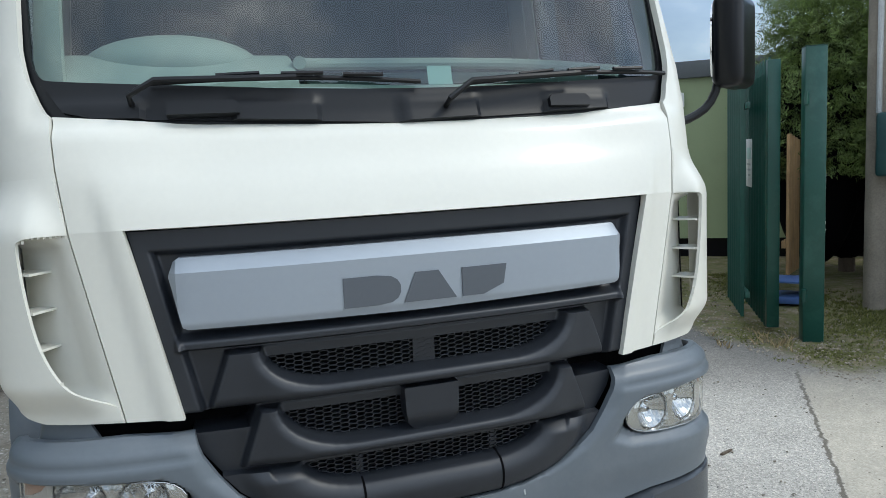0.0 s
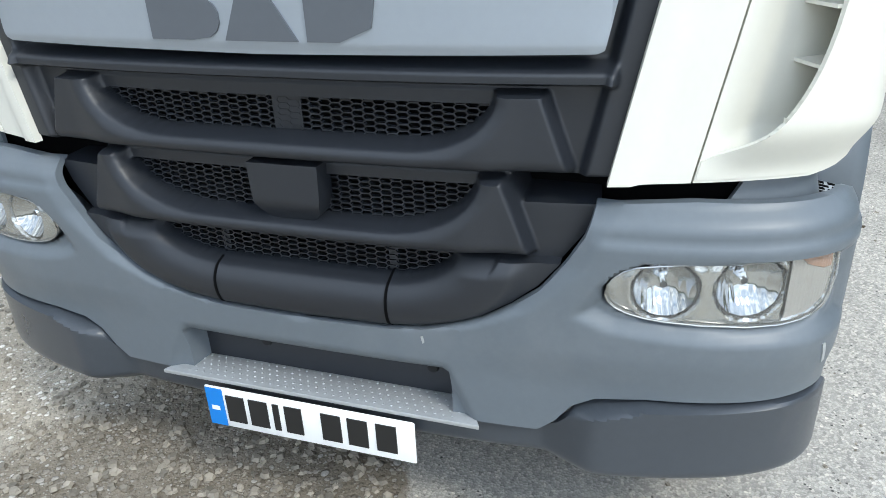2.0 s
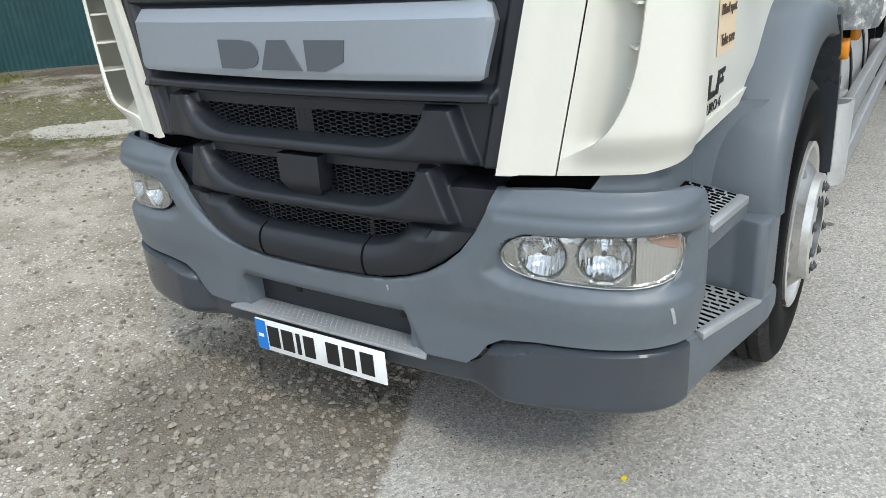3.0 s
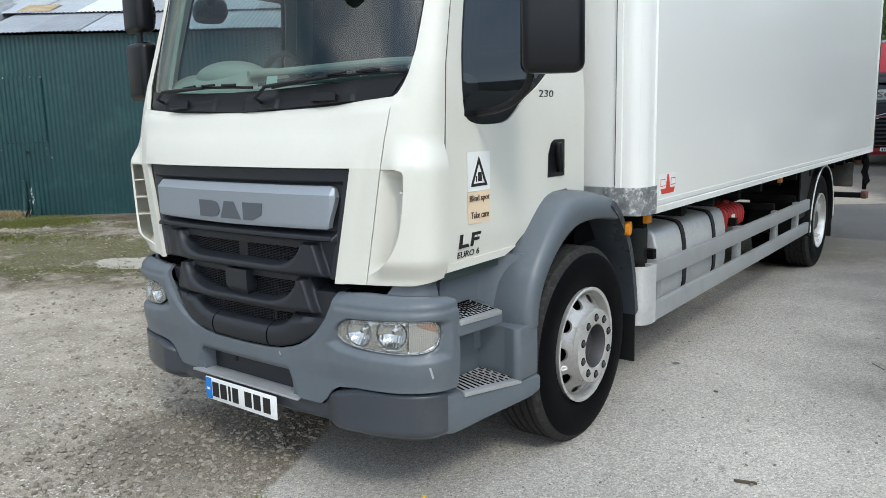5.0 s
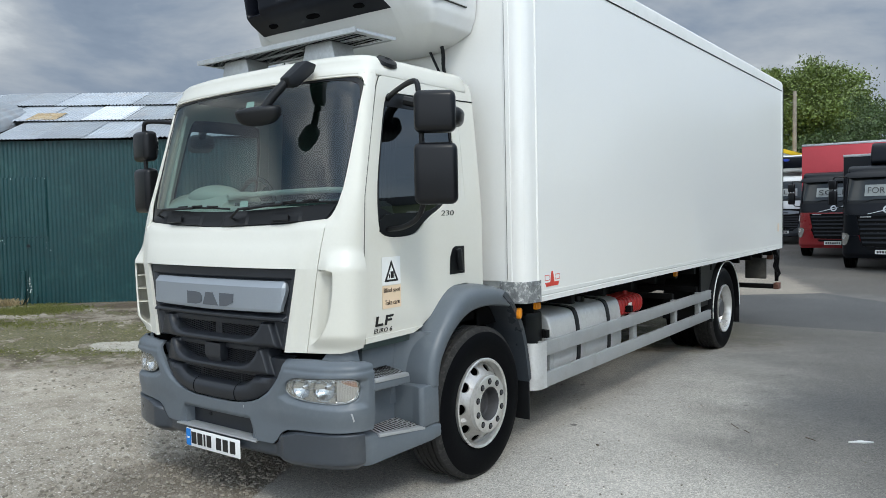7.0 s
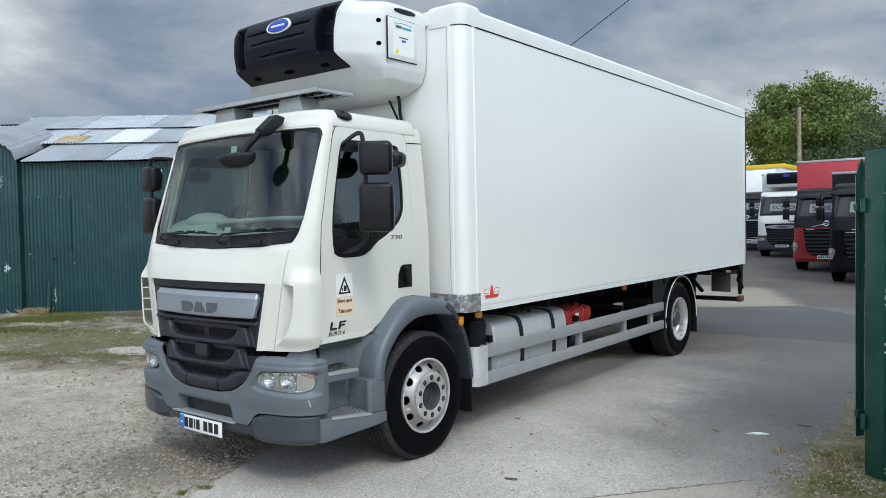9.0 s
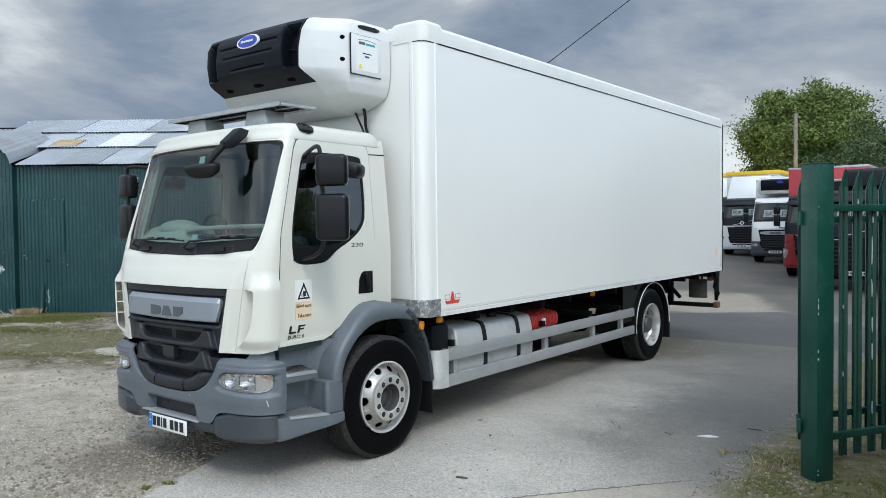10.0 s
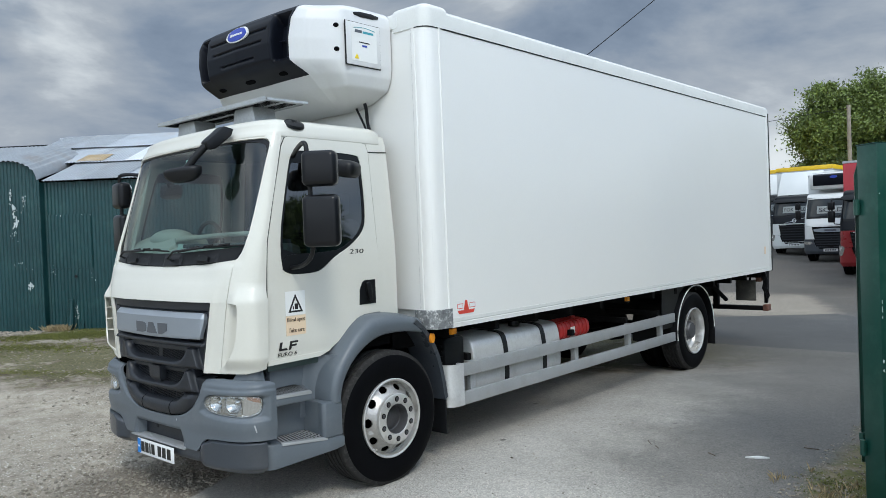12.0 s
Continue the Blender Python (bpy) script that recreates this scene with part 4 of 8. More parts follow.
part("emission_mark", text_bm("EURO 6", 0.026, on_side(0.435, 1.108, OFFS - 0.006) @ Matrix(((1, 0.25, 0, 0), (0, 1, 0, 0), (0, 0, 1, 0), (0, 0, 0, 1))), 0.160), "ink", door_l, smooth=False)
part("power_mark", text_bm("230", 0.034, on_side(1.112, 1.795, OFFS - 0.008) @ Matrix(((1, 0.2, 0, 0), (0, 1, 0, 0), (0, 0, 1, 0), (0, 0, 0, 1))), 0.140), "ink", door_l, smooth=False)


# mirrors
def mirrors(s):
    mx, turn = (1.435, 36) if s > 0 else (1.405, -8)      # the two sides are set to different angles
    base = part("mirror_arm", tube_bm(smooth_path([(s * 0.97, 0.615, 2.495), (s * 1.06, 0.56, 2.52), (s * 1.33, 0.43, 2.555), (s * 1.362, 0.43, 2.50), (s * 1.365, 0.45, 2.0), (s * 1.35, 0.46, 1.80), (s * 1.22, 0.48, 1.72), (s * 1.02, 0.50, 1.70)]), 0.016, 10), "black", truck)
    for nm, z0, z1, w in (("main_mirror", 1.845, 2.190, 0.245), ("wide_mirror", 2.245, 2.480, 0.235)):
        c = 0.05
        line = smooth_line([(c, z0), (w - c, z0 + 0.012), (w, z0 + 0.012 + c), (w, z1 - c), (w - c, z1), (c, z1), (0, z1 - c), (0, z0 + c)], 1)
        b = box_bm(-w / 2, -0.065, z0, w / 2, 0.05, z1, 0.040, 5)
        b.transform(Matrix.Translation((s * mx, 0.475, 0)) @ pose(0, 0, 0, 0, 0, turn))
        hs = part(nm, b, "mirrorblack", truck, "black plastic door mirror housing", angle=60)
        g = prism_bm([((p[0] - w / 2) * 0.86, (p[1] - (z0 + z1) / 2) * 0.90 + (z0 + z1) / 2) for p in line], "y", 0.047, 0.054)
        g.transform(Matrix.Translation((s * mx, 0.475, 0)) @ pose(0, 0, 0, 0, 0, turn))
        part("mirror_glass", g, "chrome", hs)
    k = bmesh.new()
    bmesh.ops.create_uvsphere(k, u_segments=24, v_segments=14, radius=1.0)
    for v in k.verts:
        v.co = Vector((0.105 * math.copysign(abs(v.co.x) ** 0.5, v.co.x), 0.10 * math.copysign(abs(v.co.y) ** 0.5, v.co.y), 0.062 * math.copysign(abs(v.co.z) ** 0.6, v.co.z)))
    k.transform(Matrix.Translation((s * 1.235, 0.86, 2.395)) @ pose(0, 0, 0, 0, s * 10, s * 25))
    part("kerb_mirror", k, "black", truck)
    part("kerb_mirror_arm", tube_bm([(s * 1.0, 0.74, 2.50), (s * 1.10, 0.78, 2.47), (s * 1.20, 0.84, 2.42)], 0.030, 8), "black", truck)
    part("mirror_foot", side_sheet(smooth_line([(0.42, 1.66), (0.43, 1.79), (0.62, 1.80), (0.88, 1.775), (0.74, 1.665)], 1), s, off=0.012, thick=0.03), "black", truck)


mirrors(1), mirrors(-1)
# front close-view mirror on its arm
fm = part("front_mirror_arm", tube_bm([(0.575, 0.17, 2.60), (0.53, 0.09, 2.50), (0.49, 0.05, 2.42)], 0.027, 12), "black", truck)
k = prism_bm([(0.350, 2.712), (0.330, 2.662), (0.205, 2.560), (0.150, 2.562), (0.132, 2.610), (0.275, 2.728)], "x", 0.535, 0.645, 0.010)
for v in k.verts:
    v.co.x = 0.585 + (v.co.x - 0.59) * (0.70 + 1.6 * max(0.0, v.co.y - 0.14))
part("arm_housing", k, "black", fm)
k = bmesh.new()
bmesh.ops.create_uvsphere(k, u_segments=28, v_segments=14, radius=1.0)
for v in k.verts:
    v.co = Vector((0.136 * math.copysign(abs(v.co.x) ** 0.75, v.co.x), 0.066 * math.copysign(abs(v.co.y) ** 0.75, v.co.y), 0.030 * v.co.z ** 0.6 if v.co.z > 0 else -0.085 * abs(v.co.z) ** 0.9))
k.transform(Matrix.Translation((0.465, 0.035, 2.415)) @ pose(0, 0, 0, 10, -6, 36))
part("front_mirror", k, "black", fm)
for s in (1, -1):
    m = lathe_bm([(-0.0, 0.0), (0.03, 0.02), (0.02, 0.05), (0.0, 0.06)], 20)
    m.transform(Matrix.Translation((s * 0.925, 0.66, 2.728)) @ pose(0, 0, 0, 0, -50, 0 if s > 0 else 180) @ Matrix.Diagonal((1, 1.6, 1, 1)))
    part("roof_marker", m, "black", truck)

# ---- steps, arches ----
ARCH_O = smooth_line([(0.695, 0.725), (0.70, 0.82), (0.755, 0.985), (0.90, 1.145), (1.05, 1.275), (1.16, 1.318), (1.45, 1.30), (1.64, 1.245)], 2, False)
ARCH_I = smooth_line([(0.775, 0.725), (0.778, 0.80), (0.83, 0.925), (0.96, 1.06), (1.10, 1.135), (1.22, 1.165), (1.45, 1.165), (1.66, 1.125)], 2, False)


def leaned(bm, above=-1.0):
    """Let the upper part of a step fall away outwards."""
    for v in bm.verts:
        if v.co.z > above:
            v.co.z -= 0.20 * max(0.0, abs(v.co.x) - 0.96)
    return bm


def side_steps(s):
    b = bmesh.new()
    rows = []
    for (yo, zo), (yi, zi) in zip(ARCH_O, ARCH_I):
        ym, zm = 0.7 * yo + 0.3 * yi, 0.7 * zo + 0.3 * zi
        rows.append([b.verts.new(p) for p in ((s * 1.01, yo, zo), (s * 1.08, 0.97 * yo + 0.03 * yi, 0.98 * zo + 0.02 * zi), (s * 1.15, 0.86 * yo + 0.14 * yi, 0.9 * zo + 0.1 * zi), (s * 1.185, ym, zm), (s * 1.195, yi, zi), (s * 1.175, yi + 0.01, zi - 0.012), (s * 0.90, yi + 0.01, zi - 0.012), (s * 0.90, yo, zo))])
    for a, c in zip(rows, rows[1:]):
        for k in range(8):
            b.faces.new((a[k], a[(k + 1) % 8], c[(k + 1) % 8], c[k]))
    b.faces.new(rows[0]), b.faces.new(rows[-1])
    bmesh.ops.recalc_face_normals(b, faces=b.faces[:])
    part("wheel_arch", b, "grey", truck, "grey plastic front wheel arch", angle=75)
    # rear half of the arch with its flap
    R = smooth_line([(1.60, 1.235), (1.72, 1.14), (1.84, 0.96), (1.90, 0.76), (1.935, 0.56)], 2, False)
    b = bmesh.new()
    rows = [[b.verts.new(p) for p in ((s * 0.90, y, z), (s * 1.15, y, z), (s * 1.20, y - 0.015, z - 0.01), (s * 1.20, y - 0.05, z - 0.03), (s * 0.90, y - 0.05, z - 0.03))] for y, z in R]
    for a, c in zip(rows, rows[1:]):
        for k in range(5):
            b.faces.new((a[k], a[(k + 1) % 5], c[(k + 1) % 5], c[k]))
    b.faces.new(rows[0]), b.faces.new(rows[-1])
    bmesh.ops.recalc_face_normals(b, faces=b.faces[:])
    ra = part("rear_arch", b, "valance", truck, "dark grey rear half of the wheel arch")
    part("mud_flap", box_bm(s * 0.92, 1.895, 0.24, s * 1.19, 1.91, 0.60, 0.003), "black", ra)
    # step well: back wall, two treads with grips
    w = part("step_well", box_bm(s * 0.80, 0.34, 0.36, s * 0.96, 0.78, 1.06, 0.01), "grey", truck)
    end = prism_bm(smooth_line([(s * 0.90, 0.56), (s * 0.962, 0.57), (s * 0.975, 0.64), (s * 1.005, 0.695), (s * 1.06, 0.735), (s * 1.12, 0.755), (s * 1.12, 0.80), (s * 0.90, 0.80)], 2), "z", 0.62, 1.05)
    for v in end.verts:
        v.co.y += 0.06 if v.co.z > 0.9 else 0.0
    part("well_end", end, "grey", w, angle=60)
    low_bm = leaned(prism_bm([(s * 0.90, 0.235), (s * 1.035, 0.235), (s * 1.064, 0.275), (s * 1.082, 0.34), (s * 1.112, 0.45), (s * 1.166, 0.62), (s * 1.192, 0.71), (s * 1.196, 0.80), (s * 0.90, 0.80)], "z", 0.335, 0.530, 0.016), 0.45)
    for v in low_bm.verts:
        if v.co.z < 0.42:
            v.co.z += 0.14 * max(0.0, v.co.y - 0.30)
    low = part("lower_step", low_bm, "grey", w)
    part("step_column", prism_bm([(s * 0.90, 0.60), (s * 1.00, 0.635), (s * 1.09, 0.645), (s * 1.155, 0.625), (s * 1.182, 0.640), (s * 1.185, 0.79), (s * 0.90, 0.80)], "z", 0.49, 0.738, 0.010), "grey", w)
    up = part("upper_step", leaned(prism_bm([(s * 0.90, 0.27), (s * 1.05, 0.27), (s * 1.098, 0.285), (s * 1.130, 0.58), (s * 0.90, 0.64)], "z", 0.772, 0.862, 0.012), 0.80), "grey", w)
    for par, z, quad in ((low, 0.531, ((0.975, 0.350), (0.975, 0.610), (1.165, 0.655), (1.078, 0.340))), (up, 0.863, ((0.955, 0.400), (0.945, 0.550), (1.120, 0.565), (1.092, 0.300)))):
        t = part("tread_plate", leaned(prism_bm([(s * x, y) for x, y in quad], "z", z, z + 0.004)), "galv", par, "perforated aluminium tread")
        (xa, ya), (xb, yb), (xc, yc), (xd, yd) = quad
        for i in range(11):
            for j in range(5):
                f, g_ = (i + 0.5) / 11, (j + 0.42 + 0.3 * (i % 2)) / 5.4
                x, y = (1 - g_) * (xa + f * (xb - xa)) + g_ * (xd + f * (xc - xd)), (1 - g_) * (ya + f * (yb - ya)) + g_ * (yd + f * (yc - yd))
                part("tread_slot", leaned(box_bm(s * (x - 0.0120), y - 0.0047, z + 0.003, s * (x + 0.0120), y + 0.0047, z + 0.0055)), "hole", t)
        part("tread_edge", leaned(prism_bm([(s * (xd - 0.012), yd - 0.004), (s * (xc - 0.016), yc), (s * (xc + 0.012), yc), (s * (xd + 0.012), yd - 0.01)], "z", z - 0.012, z + 0.008, 0.003)), "alu", t)
    part("arch_repeater", prism_bm(smooth_line([(1.715, 1.02), (1.76, 1.02), (1.77, 1.10), (1.72, 1.10)], 1), "x", s * 1.19, s * 1.225, 0.008), "amber", truck, "amber side lamp")


side_steps(1), side_steps(-1)
# near-black block painting the shade under the cab; dark liner behind the arches
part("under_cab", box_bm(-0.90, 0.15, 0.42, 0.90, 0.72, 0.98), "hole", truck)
part("arch_liner", box_bm(-1.0, 0.86, 0.98, 1.0, 1.76, 1.155), "chassis", truck)
part("liner_wall", box_bm(-0.62, 0.72, 0.55, 0.62, 1.90, 1.15), "chassis", truck)
part("engine", box_bm(-0.45, 0.7, 0.45, 0.45, 1.9, 1.0, 0.03), "chassis", truck)

# ---- wheels ----
HUB_F, HUB_R, TYRE_R = 1.287, 6.85, 0.515


def tyre_profile(w, r):
    p = [(-w / 2 + 0.02, 0.295), (-w / 2, 0.33), (-w / 2 - 0.004, 0.42), (-w / 2 + 0.010, r - 0.035), (-w / 2 + 0.025, r - 0.012)]
    n, g = 5, 0.012
    rib = (w - 0.05) / n
    for k in range(n):
        a = -w / 2 + 0.025 + k * rib
        p += [(a + 0.003, r), (a + rib - g, r)]
        if k < n - 1:
            p += [(a + rib - g + 0.002, r - 0.014), (a + rib - 0.002, r - 0.014)]
    return p + [(w / 2 - 0.025, r - 0.012), (w / 2 - 0.010, r - 0.035), (w / 2 + 0.004, 0.42), (w / 2, 0.33), (w / 2 - 0.02, 0.295)]


def disc_bm(profile, hole_r, hole_a, hole_b, n=10, r0=0.112, r1=0.285):
    """A wheel disc of n sectors with oval holes; profile gives x by radius."""
    xs, ys = [p[0] for p in profile], [p[1] for p in profile]

    def surf(u, r, off):
        u, r, off = np.asarray(u, float), np.asarray(r, float), np.asarray(off, float)
        th = u / 0.2
        return np.stack([np.interp(r, xs, ys) + off, r * np.cos(th), r * np.sin(th)], -1)
    b = bmesh.new()
    half = 0.2 * math.pi / n
    for k in range(n):
        c = 0.2 * 2 * math.pi * k / n
        hole = [(c + hole_a * math.cos(t) * 0.2 / hole_r, hole_r + hole_b * math.sin(t)) for t in np.linspace(0, 2 * math.pi, 18, endpoint=False)]
        ring_bm([(c - half, r0), (c + half, r0), (c + half, r1), (c - half, r1)], hole, surf, 6, bm=b, off=0.0, thick=0.012, du=0.02, dv=0.012)
    bmesh.ops.remove_doubles(b, verts=b.verts[:], dist=0.0002)
    return b


def wheel(y, s, x_out, front_wheel, width=0.285):
    """A wheel at hub height; its outer tyre wall at x_out."""
    at = Matrix.Translation((s * x_out, y, 0.503)) @ (Matrix.Identity(4) if s > 0 else pose(0, 0, 0, 0, 0, 180))
    w = part("wheel", lathe_bm(tyre_profile(width, TYRE_R), 96), "tyre", truck, "black ribbed truck tyre on a silver steel rim")
    w.data.materials.append(M["tread"])
    for f in w.data.polygons:
        if math.hypot(f.center.y, f.center.z) > TYRE_R - 0.030:
            f.material_index = 1
    w.data.transform(Matrix.Translation((-width / 2, 0, 0)))
    w.matrix_local = at
    rim = lathe_bm([(-0.03, 0.298), (0.004, 0.303), (0.008, 0.296), (0.002, 0.285), (-0.03, 0.276), (-0.10, 0.268), (-0.20, 0.262), (-0.25, 0.290), (-0.27, 0.29)], 64)
    part("rim", rim, "rimpaint", w)
    if front_wheel:
        prof = [(0.0, 0.030), (0.10, 0.034), (0.180, 0.034), (0.200, 0.020), (0.225, -0.006), (0.255, -0.034), (0.285, -0.046)]
        d = disc_bm(prof, 0.236, 0.036, 0.023)
        part("disc", d, "dish", w)
        # black disc paints the shade seen through the hand holes
        part("disc_back", lathe_bm([(-0.085, 0.0), (-0.085, 0.265)], 48), "hole", w)
        part("bolt_ring", lathe_bm([(0.03, 0.110), (0.050, 0.113), (0.055, 0.120), (0.055, 0.184), (0.050, 0.192), (0.02, 0.194)], 48), "rimpaint", w)
        part("hub", lathe_bm([(0.054, 0.112), (0.03, 0.104), (-0.02, 0.098), (-0.024, 0.090), (-0.010, 0.06), (-0.004, 0.0)], 40), "nut", w)
        nx, nr = 0.053, 0.152
    else:
        prof = [(0.0, -0.16), (0.15, -0.155), (0.20, -0.150), (0.245, -0.13), (0.262, -0.10), (0.285, -0.09)]
        part("disc", disc_bm(prof, 0.226, 0.026, 0.015), "dish", w)
        # same black shade disc, set deeper for the rear wheel
        part("disc_back", lathe_bm([(-0.22, 0.0), (-0.22, 0.262)], 48), "hole", w)
        part("hub", lathe_bm([(-0.158, 0.125), (-0.06, 0.118), (-0.035, 0.10), (-0.03, 0.0)], 40), "nut", w)
        nx, nr = -0.155, 0.165
    for k in range(10):
        a = 2 * math.pi * (k + 0.5) / 10
        c = (nr * math.cos(a), nr * math.sin(a))
        part("nut_seat", cyl_bm((nx - 0.01, *c), (nx + 0.0032, *c), 0.0215, None, 16), "chassis", w)
        nut = cyl_bm((nx, *c), (nx + 0.010, *c), 0.0150, 0.0140, 6)
        cyl_bm((nx + 0.010, *c), (nx + 0.014, *c), 0.009, 0.008, 8, nut)
        part("wheel_nut", nut, "nut", w, angle=30)
    return w


for s in (1, -1):
    wheel(HUB_F, s, 1.185, True)
    wheel(HUB_R, s, 1.215, False, 0.27)
    inner = part("inner_tyre", lathe_bm(tyre_profile(0.27, TYRE_R), 72), "tyre", truck)
    inner.matrix_local = Matrix.Translation((s * 0.745, HUB_R, 0.503))
part("front_axle", cyl_bm((-0.95, HUB_F, 0.50), (0.95, HUB_F, 0.50), 0.06, None, 12), "chassis", truck)
part("rear_axle", cyl_bm((-0.95, HUB_R, 0.50), (0.95, HUB_R, 0.50), 0.10, None, 14), "chassis", truck)
part("differential", lathe_bm([(-0.22, 0.08), (-0.15, 0.19), (0.0, 0.22), (0.15, 0.19), (0.22, 0.08)], 24), "chassis", truck).matrix_local = Matrix.Translation((0, HUB_R, 0.52))

# ---- chassis ----
for s in (1, -1):
    part("chassis_rail", prism_bm([(s * 0.36, 0.72), (s * 0.43, 0.72), (s * 0.43, 1.0), (s * 0.36, 1.0)], "y", 1.4, 9.5, 0.006), "chassis", truck)
    part("subframe_rail", box_bm(s * 0.36, 1.8, 1.002, s * 0.44, 9.5, 1.128), "chassis", truck)
for y in np.arange(2.0, 9.5, 0.62):
    part("cross_bearer", box_bm(-1.20, y - 0.03, 1.03, 1.20, y + 0.03, 1.128), "chassis", truck)
part("prop_shaft", cyl_bm((0, 2.0, 0.72), (0, HUB_R, 0.56), 0.055, None, 12), "chassis", truck)
part("gearbox", box_bm(-0.28, 1.9, 0.55, 0.28, 2.9, 0.98, 0.05), "chassis", truck)
part("air_tank", cyl_bm((-0.5, 5.0, 0.62), (-0.5, 6.0, 0.62), 0.14, None, 20), "chassis", truck)
# unseen block, added to keep light from the far side out from underneath
part("far_side_locker", box_bm(-1.15, 2.3, 0.40, -0.55, 6.0, 1.0, 0.03), "chassis", truck)
part("battery_box", box_bm(0.62, 1.98, 0.66, 1.13, 2.24, 1.02, 0.03), "black", truck)
for k in range(6):
    part("battery_rib", box_bm(0.66, 1.972, 0.70 + k * 0.048, 1.10, 1.982, 0.72 + k * 0.048), "black", truck)

# fuel tank, filler, straps, red tank
tank_line = smooth_line([(0.58, 0.48), (1.13, 0.48), (1.16, 0.58), (1.14, 0.94), (1.04, 0.985), (0.58, 0.985)], 2)
tank = part("fuel_tank", prism_bm(tank_line, "y", 2.34, 3.72, 0.02, 3), "tankalu", truck, "dull aluminium fuel tank with black straps", angle=50)
for y in (2.80, 3.42):
    part("tank_strap", prism_bm([(0.86 + (x - 0.86) * 1.025, 0.73 + (z - 0.73) * 1.035) for x, z in tank_line], "y", y - 0.03, y + 0.03, 0.0), "black", tank)
part("filler_cap", lathe_bm([(0.0, 0.05), (0.03, 0.055), (0.05, 0.05), (0.052, 0.0)], 20), "black", tank).matrix_local = Matrix.Translation((0.98, 3.16, 0.983)) @ pose(0, 0, 0, 0, -90, 0)
red = part("red_tank", prism_bm(smooth_line([(0.80, 0.76), (1.06, 0.76), (1.10, 0.80), (1.10, 0.90), (1.05, 0.94), (0.80, 0.94)], 1), "y", 3.80, 4.38, 0.012, 2), "red", truck, "red plastic tank with a cap", angle=50)
for k in range(7):
    y = 3.86 + k * 0.077
    part("tank_ridge", prism_bm(smooth_line([(0.80, 0.755), (1.065, 0.755), (1.11, 0.798), (1.11, 0.905), (1.055, 0.948), (0.80, 0.948)], 1), "y", y - 0.012, y + 0.012, 0.004), "red", red)
part("tank_label", box_bm(1.108, 3.98, 0.81, 1.114, 4.06, 0.88), "paper", red)
part("tank_cap", lathe_bm([(0.0, 0.03), (0.025, 0.03), (0.03, 0.0)], 18), "red", red).matrix_local = Matrix.Translation((0.98, 4.22, 0.945)) @ pose(0, 0, 0, 0, -90, 0)


def side_guard(s):
    g = part("side_guard", box_bm(s * 1.195, 2.06, 0.690, s * 1.235, 6.22, 0.800, 0.006), "alu", truck, "brushed aluminium side guard rails")
    part("guard_rail", box_bm(s * 1.195, 2.06, 0.450, s * 1.235, 6.22, 0.560, 0.006), "alu", g)
    line = [(s * 1.242, 2.085), (s * 1.242, 2.02), (s * 1.230, 1.965), (s * 1.19, 1.930), (s * 1.12, 1.918), (s * 1.12, 1.926), (s * 1.185, 1.938), (s * 1.222, 1.970), (s * 1.233, 2.02), (s * 1.233, 2.05), (s * 1.18, 2.06), (s * 1.18, 2.085)]
    part("guard_end", prism_bm(line, "z", 0.452, 0.805), "tankalu", g, angle=60)
    for y in (2.26, 3.95, 5.10, 5.92):
        part("guard_post", box_bm(s * 1.14, y - 0.035, 0.46, s * 1.193, y + 0.035, 0.795 if y > 2.5 else 0.80, 0.004), "galv", g)
        part("guard_arm", box_bm(s * 0.44, y - 0.025, 0.80, s * 1.16, y + 0.025, 0.86), "chassis", g)


side_guard(1), side_guard(-1)


def rear_mudguard(s):
    pts = [(HUB_R + 0.60 * math.cos(a), 0.52 + 0.60 * math.sin(a)) for a in np.linspace(math.pi * 1.06, -0.12, 30)]
    b = bmesh.new()
    rows = [[b.verts.new(p) for p in ((s * 0.62, y, z), (s * 1.235, y, z), (s * 1.24, y + (HUB_R - y) * 0.05, z + (0.52 - z) * 0.05), (s * 0.62, y + (HUB_R - y) * 0.03, z + (0.52 - z) * 0.03))] for y, z in pts]
    for a, c in zip(rows, rows[1:]):
        for k in range(4):
            b.faces.new((a[k], a[(k + 1) % 4], c[(k + 1) % 4], c[k]))
    bmesh.ops.recalc_face_normals(b, faces=b.faces[:])
    g = part("rear_mudguard", b, "black", truck, "black rear mudguard with a pale edge trim", angle=50)
    part("edge_trim", tube_bm([(s * 1.242, HUB_R + 0.585 * math.cos(a), 0.52 + 0.585 * math.sin(a)) for a in np.linspace(math.pi * 1.04, -0.05, 30)], 0.007, 6), "boxtrim", g)
    part("rear_flap", box_bm(s * 0.66, 7.50, 0.24, s * 1.22, 7.515, 0.62, 0.003), "black", g)
    part("mudguard_skirt", prism_bm([(5.95, 0.62), (6.22, 0.62), (6.28, 0.82), (6.45, 1.02), (6.62, 1.11), (5.95, 1.11)], "x", s * 1.18, s * 1.195), "black", g)


rear_mudguard(1), rear_mudguard(-1)
for y, z in ((1.99, 1.085), (5.02, 1.085)):
    part("side_marker", box_bm(1.20, y - 0.035, z - 0.025, 1.235, y + 0.035, z + 0.025, 0.008), "amber", truck, "amber side marker lamp")

# tail lift frame and underrun bar
tl = part("tail_lift", box_bm(-1.27, 9.46, 0.505, 1.29, 9.56, 0.575, 0.006), "chassis", truck, "black underrun bar with hanging plate and hoses")
